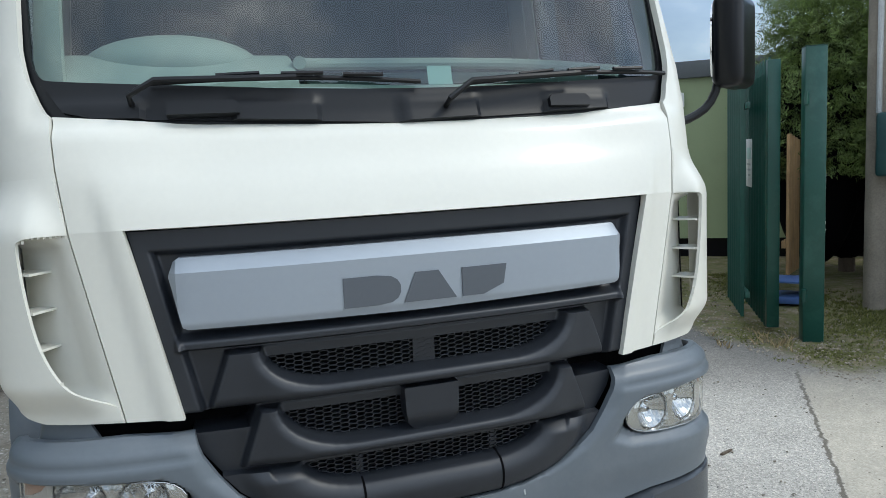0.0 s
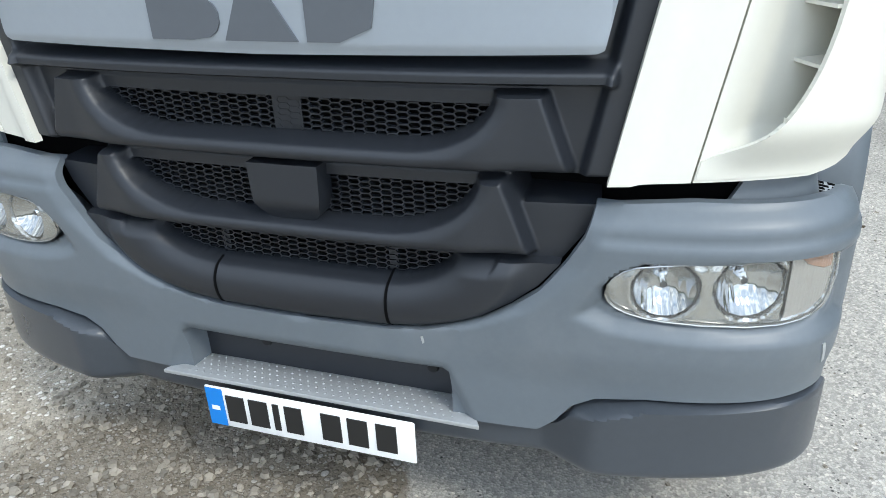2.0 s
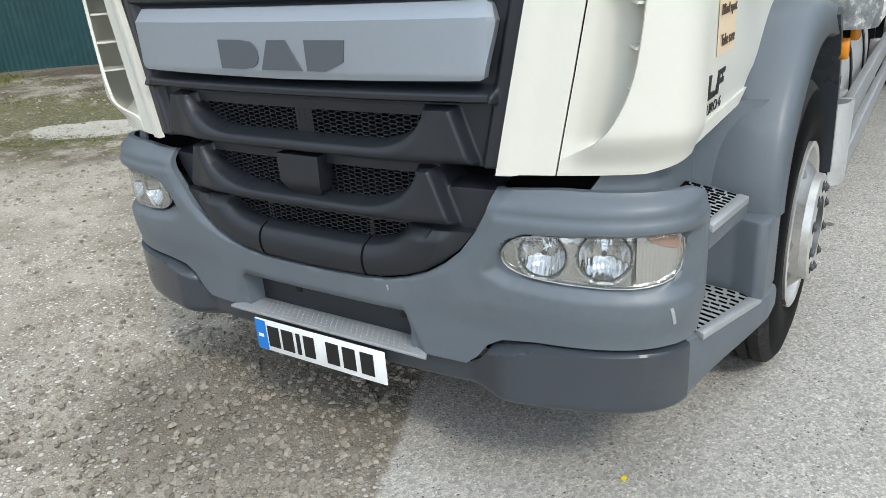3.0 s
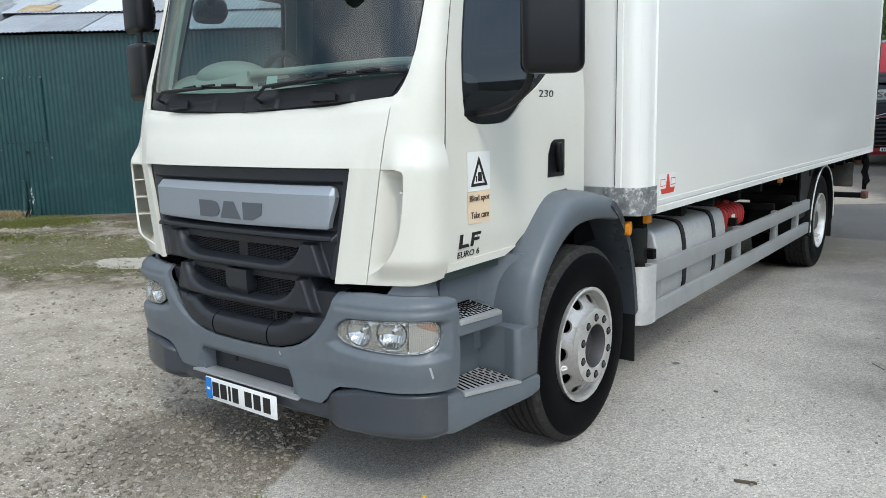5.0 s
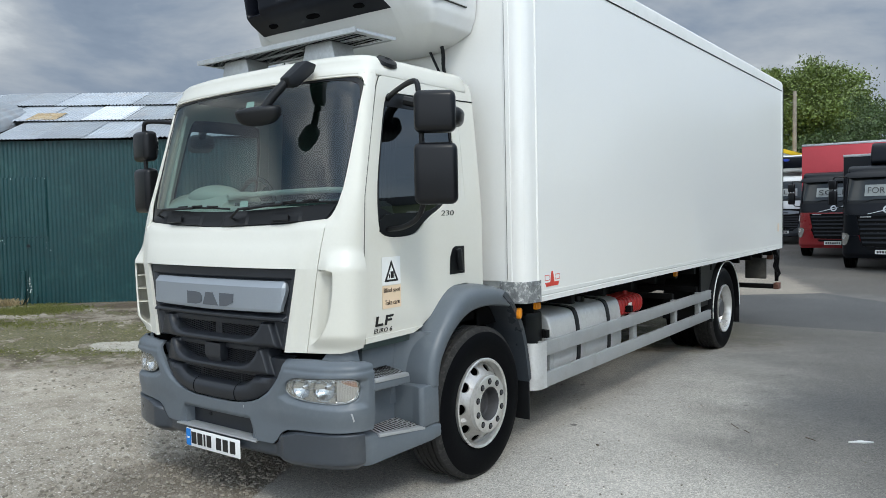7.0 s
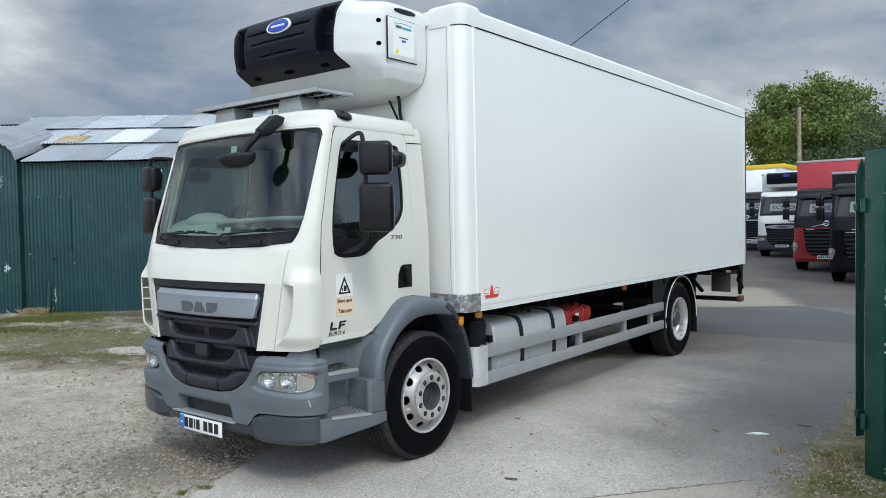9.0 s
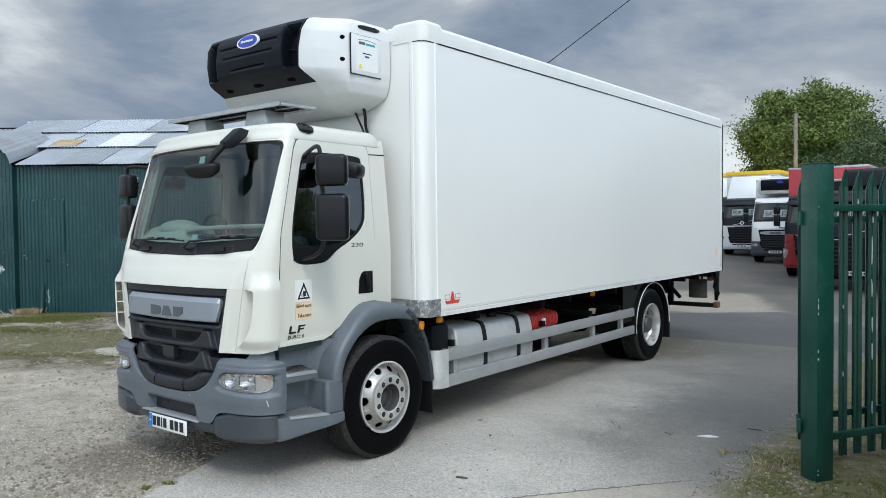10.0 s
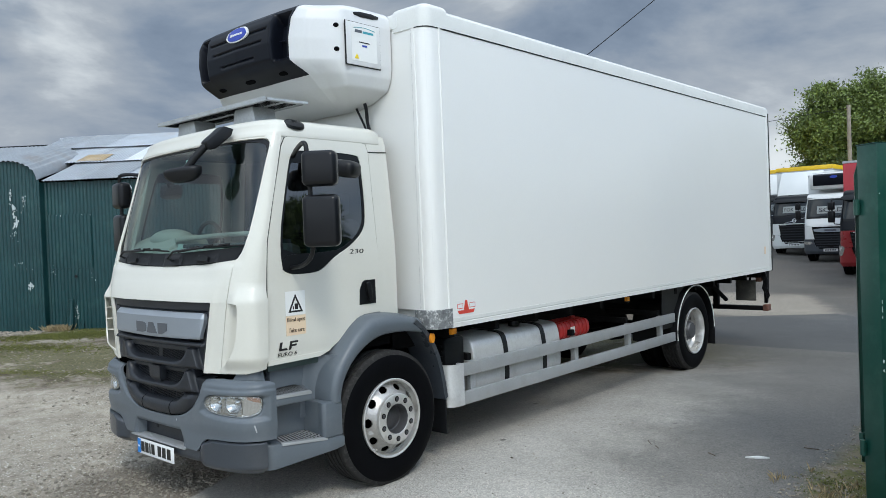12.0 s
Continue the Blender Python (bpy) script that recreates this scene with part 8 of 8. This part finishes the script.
# ---- parked trucks at the back of the yard ----
def parked(at, paint, box, label, mask="", words="", bumper_m="", box_h=3.6, style="wide", spoiler=0.0, turn=0.0):
    """A rigid truck: a wide cab with a dark mask, slash badge and blade lamps, or a narrow one like the near truck's."""
    z = float(ground_z(at[0], at[1]))
    wide = style == "wide"
    mask, bumper_m = mask or paint, bumper_m or paint
    t = thing("parked_truck", label, "truck", "parked trucks", at=Matrix.Translation((at[0], at[1], z)) @ pose(0, 0, 0, 0, 0, turn))
    # lower front with the grille
    part("cab_front", sheet_bm(mirrored([(0, 1.50), (1.14, 1.50), (1.14, 0.96), (0.62, 0.96), (0.72, 1.46), (0, 1.46)]), front, 0.0, 0.02, 0.06, 0.06), paint, t)
    part("front_band", sheet_bm(mirrored([(0, 1.80), (1.14, 1.80), (1.14, 1.505), (0, 1.505)]), front, 0.004 if wide else 0.0, 0.02, 0.06, 0.06), mask if wide else paint, t)
    g = part("grille", sheet_bm(mirrored([(0, 1.47), (0.73, 1.47), (0.64, 0.98), (0.58, 0.62), (0, 0.60)]), front, -0.03, 0.02, 0.08, 0.05), "vblack", t, "black slatted grille")
    for zz in (1.34, 1.22, 1.10, 0.98, 0.86, 0.74) if wide else (1.12, 1.02, 0.92, 0.82, 0.72):
        w_ = float(np.interp(zz, (0.6, 1.47), (0.56, 0.69)))
        part("grille_slat", sheet_bm([(-w_, zz), (w_, zz), (w_, zz + 0.05), (-w_, zz + 0.05)], front, lambda u, z_, zz=zz: -0.006 - 0.35 * (z_ - zz), 0.02, 0.1, 0.025), "vdark", g)
    if wide:
        k = sheet_bm([(-0.46, 1.520), (-0.44, 1.508), (0.46, 1.735), (0.44, 1.75)], front, 0.014, 0.01, 0.1, 0.1)
        part("slash_bar", k, "galv", g)
        ring = [(0.095 * math.cos(a), 1.63 + 0.095 * math.sin(a)) for a in np.linspace(0, 2 * math.pi, 20, endpoint=False)]
        hole = [(0.060 * math.cos(a), 1.63 + 0.060 * math.sin(a)) for a in np.linspace(0, 2 * math.pi, 20, endpoint=False)]
        part("ring_badge", ring_bm(ring, hole, front, 6, off=0.022, thick=0.012, du=0.05, dv=0.05), "galv", g)
        part("name_bar", sheet_bm([(-0.62, 1.43), (-0.36, 1.43), (-0.36, 1.455), (-0.62, 1.455)], front, 0.006, 0.006, 0.1, 0.05), "galv", g)
    else:
        part("grille_bar", sheet_bm(smooth_line([(-0.62, 1.24), (0.62, 1.24), (0.65, 1.40), (-0.65, 1.40)], 1), front, 0.012, 0.03, 0.1, 0.05), "silver", g)
        part("badge", sheet_bm([(-0.22, 1.28), (0.22, 1.28), (0.22, 1.35), (-0.22, 1.35)], front, 0.018, 0.01, 0.1, 0.1), "badge", g)
    bm_ = part("bumper", sheet_bm(mirrored([(0, 0.64), (0.56, 0.66), (0.66, 0.955), (U_END, 0.955), (U_END, 0.40), (1.0, 0.34), (0, 0.36)]), front, lambda u, z_: 0.03 - 0.05 * sstep(0.46, 0.36, z_), 0.03, 0.06, 0.04), bumper_m, t)
    part("air_intake", sheet_bm(mirrored([(0, 0.63), (0.46, 0.63), (0.42, 0.56), (0, 0.56)]), front, 0.034, 0.02, 0.1, 0.05), "vblack", bm_)
    for s in (1, -1):
        lampl = [(0.86, 0.99), (1.10, 1.03), (1.13, 0.90), (1.08, 0.70), (0.96, 0.68), (0.90, 0.80)] if wide else [(0.66, 0.74), (1.08, 0.74), (1.10, 0.86), (0.72, 0.87)]
        h = part("headlamp", sheet_bm([(s * a, z_) for a, z_ in smooth_line(lampl, 1)], front, 0.040, 0.02, 0.06, 0.05), "lamphouse", bm_, "clear headlamp")
        cx, cz, r_ = (1.02, 0.92, 0.055) if wide else (0.80, 0.805, 0.055)
        part("lamp_bowl", sheet_bm([(s * (cx + r_ * math.cos(a)), cz + r_ * math.sin(a)) for a in np.linspace(0, 6.28, 14, endpoint=False)], front, 0.046, 0.01, 0.06, 0.06), "chrome", h)
        part("side_panel", side_sheet([(0.28, 1.0), (0.30, 1.80), (0.36, 1.80), (0.44, 1.80), (1.55, 1.80), (1.55, 1.05)], s, off=0.0, thick=0.03, du=0.2, dv=0.2), paint, t)
        part("upper_side", side_sheet([(0.30, 1.805), (0.52, 2.62), (1.55, 2.62), (1.55, 1.805)], s, off=0.0, thick=0.03, du=0.2, dv=0.2), mask, t)
        part("side_window", side_sheet([(0.44, 1.80), (0.60, 2.48), (1.2, 2.48), (1.2, 1.85)], s, off=0.006, thick=0.01, du=0.2, dv=0.2), "vglass", t)
        w = part("wheel", lathe_bm(tyre_profile(0.28, 0.50), 40), "tyre", t)
        w.matrix_local = Matrix.Translation((s * 1.0, 1.28, 0.49))
        part("rim", lathe_bm([(0.10, 0.0), (0.11, 0.15), (0.08, 0.27), (0.12, 0.29), (0.05, 0.29)], 32), "rimpaint", w).matrix_local = pose(0, 0, 0, 0, 0, 0 if s > 0 else 180)
        part("rear_wheel", lathe_bm(tyre_profile(0.5, 0.50), 32), "tyre", t).matrix_local = Matrix.Translation((s * 0.95, 5.6, 0.49))
        for z0, z1 in ((1.78, 2.16), (2.20, 2.46)):
            mb = box_bm(-0.11, -0.06, z0, 0.11, 0.06, z1, 0.04, 3)
            mb.transform(Matrix.Translation((s * 1.33, 0.42, 0)) @ pose(0, 0, 0, 0, 0, s * 20))
            part("mirror", mb, "mirrorblack", t)
        part("mirror_bracket", tube_bm(smooth_path([(s * 1.0, 0.5, 2.52), (s * 1.28, 0.38, 2.56), (s * 1.32, 0.42, 2.48), (s * 1.32, 0.44, 1.74), (s * 1.02, 0.5, 1.70)], 1), 0.020, 6), "black", t)
        part("wheel_arch", prism_bm([(0.70, 0.62), (0.78, 1.0), (1.1, 1.2), (1.6, 1.2), (1.8, 0.8), (1.7, 0.8), (1.5, 1.06), (1.1, 1.06), (0.85, 0.85), (0.80, 0.62)], "x", s * 0.95, s * 1.16), "vblack" if wide else bumper_m, t)
        part("pillar", sheet_bm([(s * 0.985, 1.80), (s * 1.148, 1.80), (s * 1.148, 2.62), (s * 1.045, 2.62)], front, 0.0, 0.02, 0.06, 0.1), mask, t)
    part("scuttle", sheet_bm(mirrored([(0, 1.88), (0.97, 1.89), (0.97, 1.79), (0, 1.77)]), front, -0.004, 0.02, 0.1, 0.1), "black", t)
    part("windscreen", sheet_bm(mirrored([(0, 2.60), (1.04, 2.58), (0.98, 1.88), (0, 1.86)]), front, -0.01, 0.01, 0.08, 0.1), "vglass", t)
    for x0 in (-0.55, 0.12):
        part("wiper", tube_bm([front(x0, 1.84, 0.01), front(x0 + 0.2, 1.90, 0.012), front(x0 + 0.52, 1.91, 0.012)], 0.012, 6), "black", t)
    roof = mask if wide else paint
    part("cab_roof", prism_bm(smooth_line([(0.34, 2.60), (0.40, 2.74), (0.62, 2.83), (1.55, 2.85), (1.55, 2.58)], 1), "x", -0.96, 0.96, 0.04, 3), roof, t, angle=60)
    part("header", sheet_bm(mirrored([(0, 2.70), (1.12, 2.69), (1.12, 2.595), (0, 2.60)]), front, 0.002, 0.03, 0.06, 0.05), roof, t)
    if wide:
        visor = sheet_bm(mirrored([(0, 2.66), (0.6, 2.66), (1.02, 2.64), (1.06, 2.52), (0.9, 2.46), (0, 2.47)]), front, lambda u, z_: 0.05 + 0.09 * sstep(2.66, 2.47, z_), 0.02, 0.06, 0.03)
        part("sun_visor", visor, "black", t, "black roof visor")
    pl_ = part("number_plate", box_bm(-0.26, -0.050, 0.46, 0.26, -0.036, 0.57), "plate", bm_)
    for k in range(7):
        part("plate_bar", box_bm(-0.22 + k * 0.064, -0.053, 0.485, -0.175 + k * 0.064, -0.049, 0.545), "ink", pl_)
    if words:
        sg = part("paper_sign", sheet_bm([(-0.55, 2.00), (0.55, 2.00), (0.55, 2.30), (-0.55, 2.30)], front, -0.004, 0.004, 0.1, 0.1), "dimpaper", t, "white windscreen sign with black capitals")
        y = float(front(0.0, 2.15, 0.004)[1])
        part("sign_lettering", text_bm(words, 0.17, Matrix.Translation((0, y - 0.014, 2.15)) @ pose(0, 0, 0, 78, 0, 0), 0.92), "dimink", sg, smooth=False)
    lb = part("load_body", box_bm(-1.27, 1.75, 1.05, 1.27, 8.2, box_h, 0.03), box, t)
    part("top_rail", box_bm(-1.275, 1.74, box_h - 0.06, 1.275, 8.21, box_h + 0.015, 0.01), "galv", lb)
    part("chassis", box_bm(-0.45, 0.6, 0.6, 0.45, 8.1, 1.05), "chassis", t)
    part("cab_inside", box_bm(-0.95, 0.55, 1.0, 0.95, 1.52, 2.6), "hole", t)
    if spoiler:
        part("roof_deflector", prism_bm(smooth_line([(0.95, 2.84), (1.02, 3.15), (1.20, 2.84 + spoiler), (1.60, 2.86 + spoiler), (1.60, 2.84)], 1), "x", -0.50, 0.50, 0.06, 3), mask, t, angle=60)
    if not wide:
        u_ = part("refrigeration_unit", prism_bm(smooth_line([(0.80, 3.10), (0.75, 3.60), (0.95, 3.72), (1.74, 3.74), (1.74, 3.0), (1.0, 3.0)], 1), "x", -0.95, 0.95, 0.04), "vwhite", t)
        part("unit_front", prism_bm([(0.74, 3.16), (0.70, 3.58), (0.86, 3.66), (0.86, 3.16)], "x", -0.80, 0.80, 0.02), "unitblack", u_)
        part("oval_badge", prism_bm([(0.14 * math.cos(a), 3.50 + 0.06 * math.sin(a)) for a in np.linspace(0, 6.28, 16, endpoint=False)], "y", 0.68, 0.70), "logoblue", u_)
    return t


parked((-0.18, 23.9), "vred", "vredcurtain", "red parked truck with a dark upper cab and red curtain body", mask="vdark", words="SOLD", box_h=3.84)
parked((1.72, 19.7), "vdark", "vdark", "dark navy parked truck with a roof deflector", words="FOR SALE", box_h=3.2, spoiler=0.62)
parked((4.30, 17.6), "vwhite", "vdark", "white parked truck with a dark upper cab", mask="vdark", box_h=3.2)
parked((-3.05, 30.2), "vwhite", "vwhite", "white parked truck with a refrigeration unit", bumper_m="valance", words="SOLD", style="narrow", box_h=3.66)
yt = parked((-5.55, 34.0), "vwhite", "vwhite", "white parked truck with a dark upper cab and tall white body", mask="vdark", words="FOR SALE", box_h=4.0)
yt2 = parked((-8.2, 38.0), "vdark", "vwhite", "dark parked truck with a tall white body", words="FOR SALE", box_h=4.0)
for t_ in (yt, yt2):
    part("yellow_headboard", box_bm(-1.29, 1.73, 4.02, 1.29, 8.22, 4.22, 0.01), "vyellow", t_)
    part("air_deflector", prism_bm([(0.75, 2.84), (1.5, 3.95), (1.6, 3.95), (1.6, 2.84)], "x", -0.95, 0.95, 0.04), "vwhite", t_)
rb = parked((-11.2, 42.0), "vred", "vredcurtain", "red parked truck far off", box_h=4.45)

# ---- distance ----
tree("broadleaf_tree", (-5.2, 46.5, 0.3), 9.6, (3.9, 3.4, 3.1), "large leafy tree behind the parked trucks", "leaf", 700, 130, 0.085, 3)
for k, (x, y, h, rx) in enumerate(((-0.6, 42.0, 6.6, 2.6), (3.6, 40.0, 7.0, 3.0), (8.2, 38.5, 6.6, 3.0), (-4.2, 43.5, 5.6, 2.6), (12.5, 36.0, 6.8, 3.0))):
    tree("hedgerow_tree", (x, y, 0.3), h, (rx, 2.4, h * 0.42), "dense dark green hedgerow tree", "hedge", 330, 75, 0.075, 40 + k)
fp = thing("timber_pole", "tall bare timber utility pole", "pole")
part("shaft", cyl_bm((-4.5, 39.9, 0.2), (-4.5, 39.9, 7.75), 0.12, 0.09, 10), "pole", fp)
wire = thing("overhead_wire", "thin black overhead wire", "wire", "overhead wires")
part("strand", tube_bm([(9.0, 27.0, 20.2), (-3.2, 15.9, 8.0), (-4.8, 14.5, 6.4), (-12, 8.0, 0.5)][:3] + [(-9.5, 10.4, 1.8)], 0.012, 5), "black", wire)
wire2 = thing("overhead_wire", "thin black overhead wire", "wire", "overhead wires")
part("strand", tube_bm([(-4.5, 39.9, 7.6), (-14, 41.5, 7.4), (-30, 44, 7.7)], 0.015, 5), "black", wire2)


def far_hedge(name, pts, height, seed, label):
    """A long uneven hedge of leaves: what nobody could count."""
    rng = random.Random(seed)
    b = bmesh.new()
    for (x0, y0), (x1, y1) in zip(pts, pts[1:]):
        n = int(math.hypot(x1 - x0, y1 - y0) * 26)
        P = []
        for _ in range(n):
            t = rng.random()
            x, y = x0 + t * (x1 - x0), y0 + t * (y1 - y0)
            top = height * (0.75 + 0.35 * noise.noise(Vector((x * 0.25, y * 0.25, seed))))
            for _ in range(3):
                P.append((x + rng.gauss(0, 0.7), y + rng.gauss(0, 0.7), top * rng.uniform(0.05, 1.0) ** 0.6))
        scatter_leaves(b, P, 0.34, rng, 0.7)
    tagged(part(name, b, "hedge", smooth=False), label, "hedge", kind="stuff")


far_hedge("hedge", [(-60, -22), (-20, -20), (10, -19), (40, -14), (60, 5)], 3.2, 7, "dense dark green boundary hedge across the road")
far_hedge("far_woods", [(-70, 60), (-30, 58), (20, 62), (70, 50)], 6.0, 8, "dark green woods on the skyline")

# ---- loose stones, tufts ----
def stones(area, n, size, seed, label):
    rng = random.Random(seed)
    b = bmesh.new()
    for _ in range(n):
        x, y = area(rng)
        s = size * rng.uniform(0.4, 1.0) ** 2 * 2.2
        c = Vector((x, y, float(ground_z(x, y)) + s * 0.16))
        q = Euler((rng.uniform(-0.3, 0.3), rng.uniform(-0.3, 0.3), rng.uniform(0, 6.28))).to_matrix()
        k = 5
        low = [b.verts.new(c + q @ Vector((s * math.cos(a) * rng.uniform(0.7, 1.1), s * 0.75 * math.sin(a) * rng.uniform(0.7, 1.1), -s * 0.2))) for a in np.linspace(0, 6.28, k, endpoint=False)]
        up = [b.verts.new(c + q @ Vector((s * 0.6 * math.cos(a + 0.2), s * 0.5 * math.sin(a + 0.2), s * rng.uniform(0.2, 0.4)))) for a in np.linspace(0, 6.28, k, endpoint=False)]
        for i in range(k):
            b.faces.new((low[i], low[(i + 1) % k], up[(i + 1) % k], up[i]))
        b.faces.new(up)
    tagged(part("loose_stones", b, "stone", smooth=False), label, "stones", kind="stuff")


stones(lambda r: (lambda y: (0.2 - 0.42 * y - abs(r.gauss(0, 1.1)), y))(r.uniform(-2.2, 1.2)), 5200, 0.011, 3, "small loose grey and brown stones on worn concrete")
stones(lambda r: (r.uniform(-0.5, 4.2), r.uniform(-3.0, 4.0)), 1400, 0.0055, 4, "fine pale chippings on the tarmac")
stones(lambda r: (3.55 + abs(r.gauss(0, 0.9)), r.uniform(1.7, 5.5)), 2600, 0.0085, 5, "gravel and rubble along the verge")


def by_shed(along, out):
    """A place by metres along the shed's wall and out from it."""
    return -11.2 + 0.77 * along + 0.638 * out, 3.42 + 0.638 * along - 0.77 * out


stones(lambda r: by_shed(r.uniform(-1.9, 0.1), 0.12 + abs(r.gauss(0.35, 0.28))), 620, 0.032, 6, "pale broken stones and rubble at the foot of the shed")
stones(lambda r: by_shed(r.uniform(-1.5, 5.0), r.uniform(1.2, 6.5)), 2600, 0.013, 7, "scattered small stones on mossy concrete")
stones(lambda r: (r.uniform(-5.0, -0.5), r.uniform(-1.5, 3.0)), 1100, 0.009, 8, "small loose stones on the worn yard")


def tufts(name, area, n, height, seed, material, label, blades=7):
    rng = random.Random(seed)
    b = bmesh.new()
    for _ in range(n):
        x, y = area(rng)
        z = float(ground_z(x, y)) - 0.005
        for _ in range(blades):
            a, h, r = rng.uniform(0, 6.28), height * rng.uniform(0.35, 1.0), rng.uniform(0.0, 0.03)
            p = Vector((x + r * math.cos(a), y + r * math.sin(a), z))
            lean = Vector((math.cos(a), math.sin(a), 0)) * h * rng.uniform(0.2, 0.9)
            w = Vector((-math.sin(a), math.cos(a), 0)) * 0.004
            m_ = p + lean * 0.4 + Vector((0, 0, h * 0.65))
            v = [b.verts.new(c) for c in (p - w, p + w, m_ + w * 0.7, p + lean + Vector((0, 0, h)), m_ - w * 0.7)]
            b.faces.new(v)
    tagged(part(name, b, material, smooth=False), label, "grass", kind="stuff")


def blotches(cx, cy, rx, ry, k, seed):
    rr = random.Random(seed)
    cs = [(cx + rr.uniform(-rx, rx), cy + rr.uniform(-ry, ry), rr.uniform(0.2, 0.9) * 0.5 * min(1.0, rx)) for _ in range(k)]

    def f(r):
        c = r.choice(cs)
        return c[0] + r.gauss(0, c[2]), c[1] + r.gauss(0, c[2])
    return f


tufts("grass", blotches(-8.4, 2.6, 2.0, 2.2, 26, 2), 700, 0.018, 11, "grass", "thin rough grass and moss over broken concrete")
tufts("grass", lambda r: by_shed(r.gauss(0.85, 0.5), r.gauss(1.2, 0.22)), 1100, 0.05, 21, "grass", "bright weeds in the broken ground by the shed")
tufts("grass", lambda r: by_shed(r.gauss(0.6, 0.9), r.gauss(2.55, 0.20)), 1300, 0.028, 22, "grass", "mossy grass in a strip across the concrete")
tufts("grass", lambda r: by_shed(r.gauss(2.6, 1.3), 4.45 + 0.12 * r.gauss(0, 1)), 900, 0.020, 23, "grass", "low moss along an old joint")
tufts("dry_grass", lambda r: by_shed(r.gauss(0.22, 0.13), abs(r.gauss(0.16, 0.07))), 60, 0.15, 24, "drygrass", "withered brown weed beside the drain pipe", 9)
tufts("grass", blotches(-9.8, 3.45, 0.8, 0.6, 14, 3), 520, 0.04, 12, "grass", "weeds at the foot of the shed")
tufts("grass", blotches(4.5, 2.95, 0.75, 0.75, 22, 4), 2600, 0.016, 13, "grass", "mossy grass round the gate post")
tufts("dry_grass", blotches(3.80, 2.96, 0.30, 0.14, 6, 5), 22, 0.075, 14, "drygrass", "dry grass stalks round the gate post", 6)
tufts("grass", blotches(5.2, 4.2, 0.9, 1.6, 18, 6), 1500, 0.035, 15, "grass", "mossy grass along the gate")
tufts("grass", blotches(0.30, -0.28, 0.05, 0.10, 3, 6), 26, 0.035, 16, "grass", "small tuft of grass in the joint")
rng = random.Random(77)
for x, y, length, turn in ((2.03, 1.22, 0.10, 0.3), (2.28, 3.34, 0.16, -0.9), (2.40, 3.24, 0.09, -0.8), (2.85, 3.30, 0.10, -0.5), (1.55, 2.30, 0.03, 0.2), (3.45, 3.9, 0.12, 0.1)):
    c_ = thing("bark_scrap", "small dark scrap of bark on the tarmac", "debris", "scraps on the tarmac")
    pts = [(x + length * (t - 0.5) * math.cos(turn) - rng.uniform(0.1, 1.0) * 0.008 * sg * math.sin(turn), y + length * (t - 0.5) * math.sin(turn) + rng.uniform(0.1, 1.0) * 0.008 * sg * math.cos(turn)) for sg, ts in ((1, (0.0, 0.3, 0.6, 0.9)), (-1, (1.0, 0.7, 0.4, 0.1))) for t in ts]
    part("flake", prism_bm(pts, "z", -0.004, 0.008), "bark", c_)
wp = thing("paper_scrap", "flattened white scrap of paper on the tarmac", "litter")
part("sheet", prism_bm([(3.10, 3.36), (3.20, 3.40), (3.26, 3.45), (3.17, 3.44)], "z", -0.002, 0.012), "paper", wp)
yl = thing("fallen_leaf", "small yellow fallen leaf", "leaf")
part("blade", prism_bm([(0.895, 0.252), (0.905, 0.248), (0.912, 0.262), (0.905, 0.272), (0.896, 0.266)], "z", 0.006, 0.009), "yellow", yl)
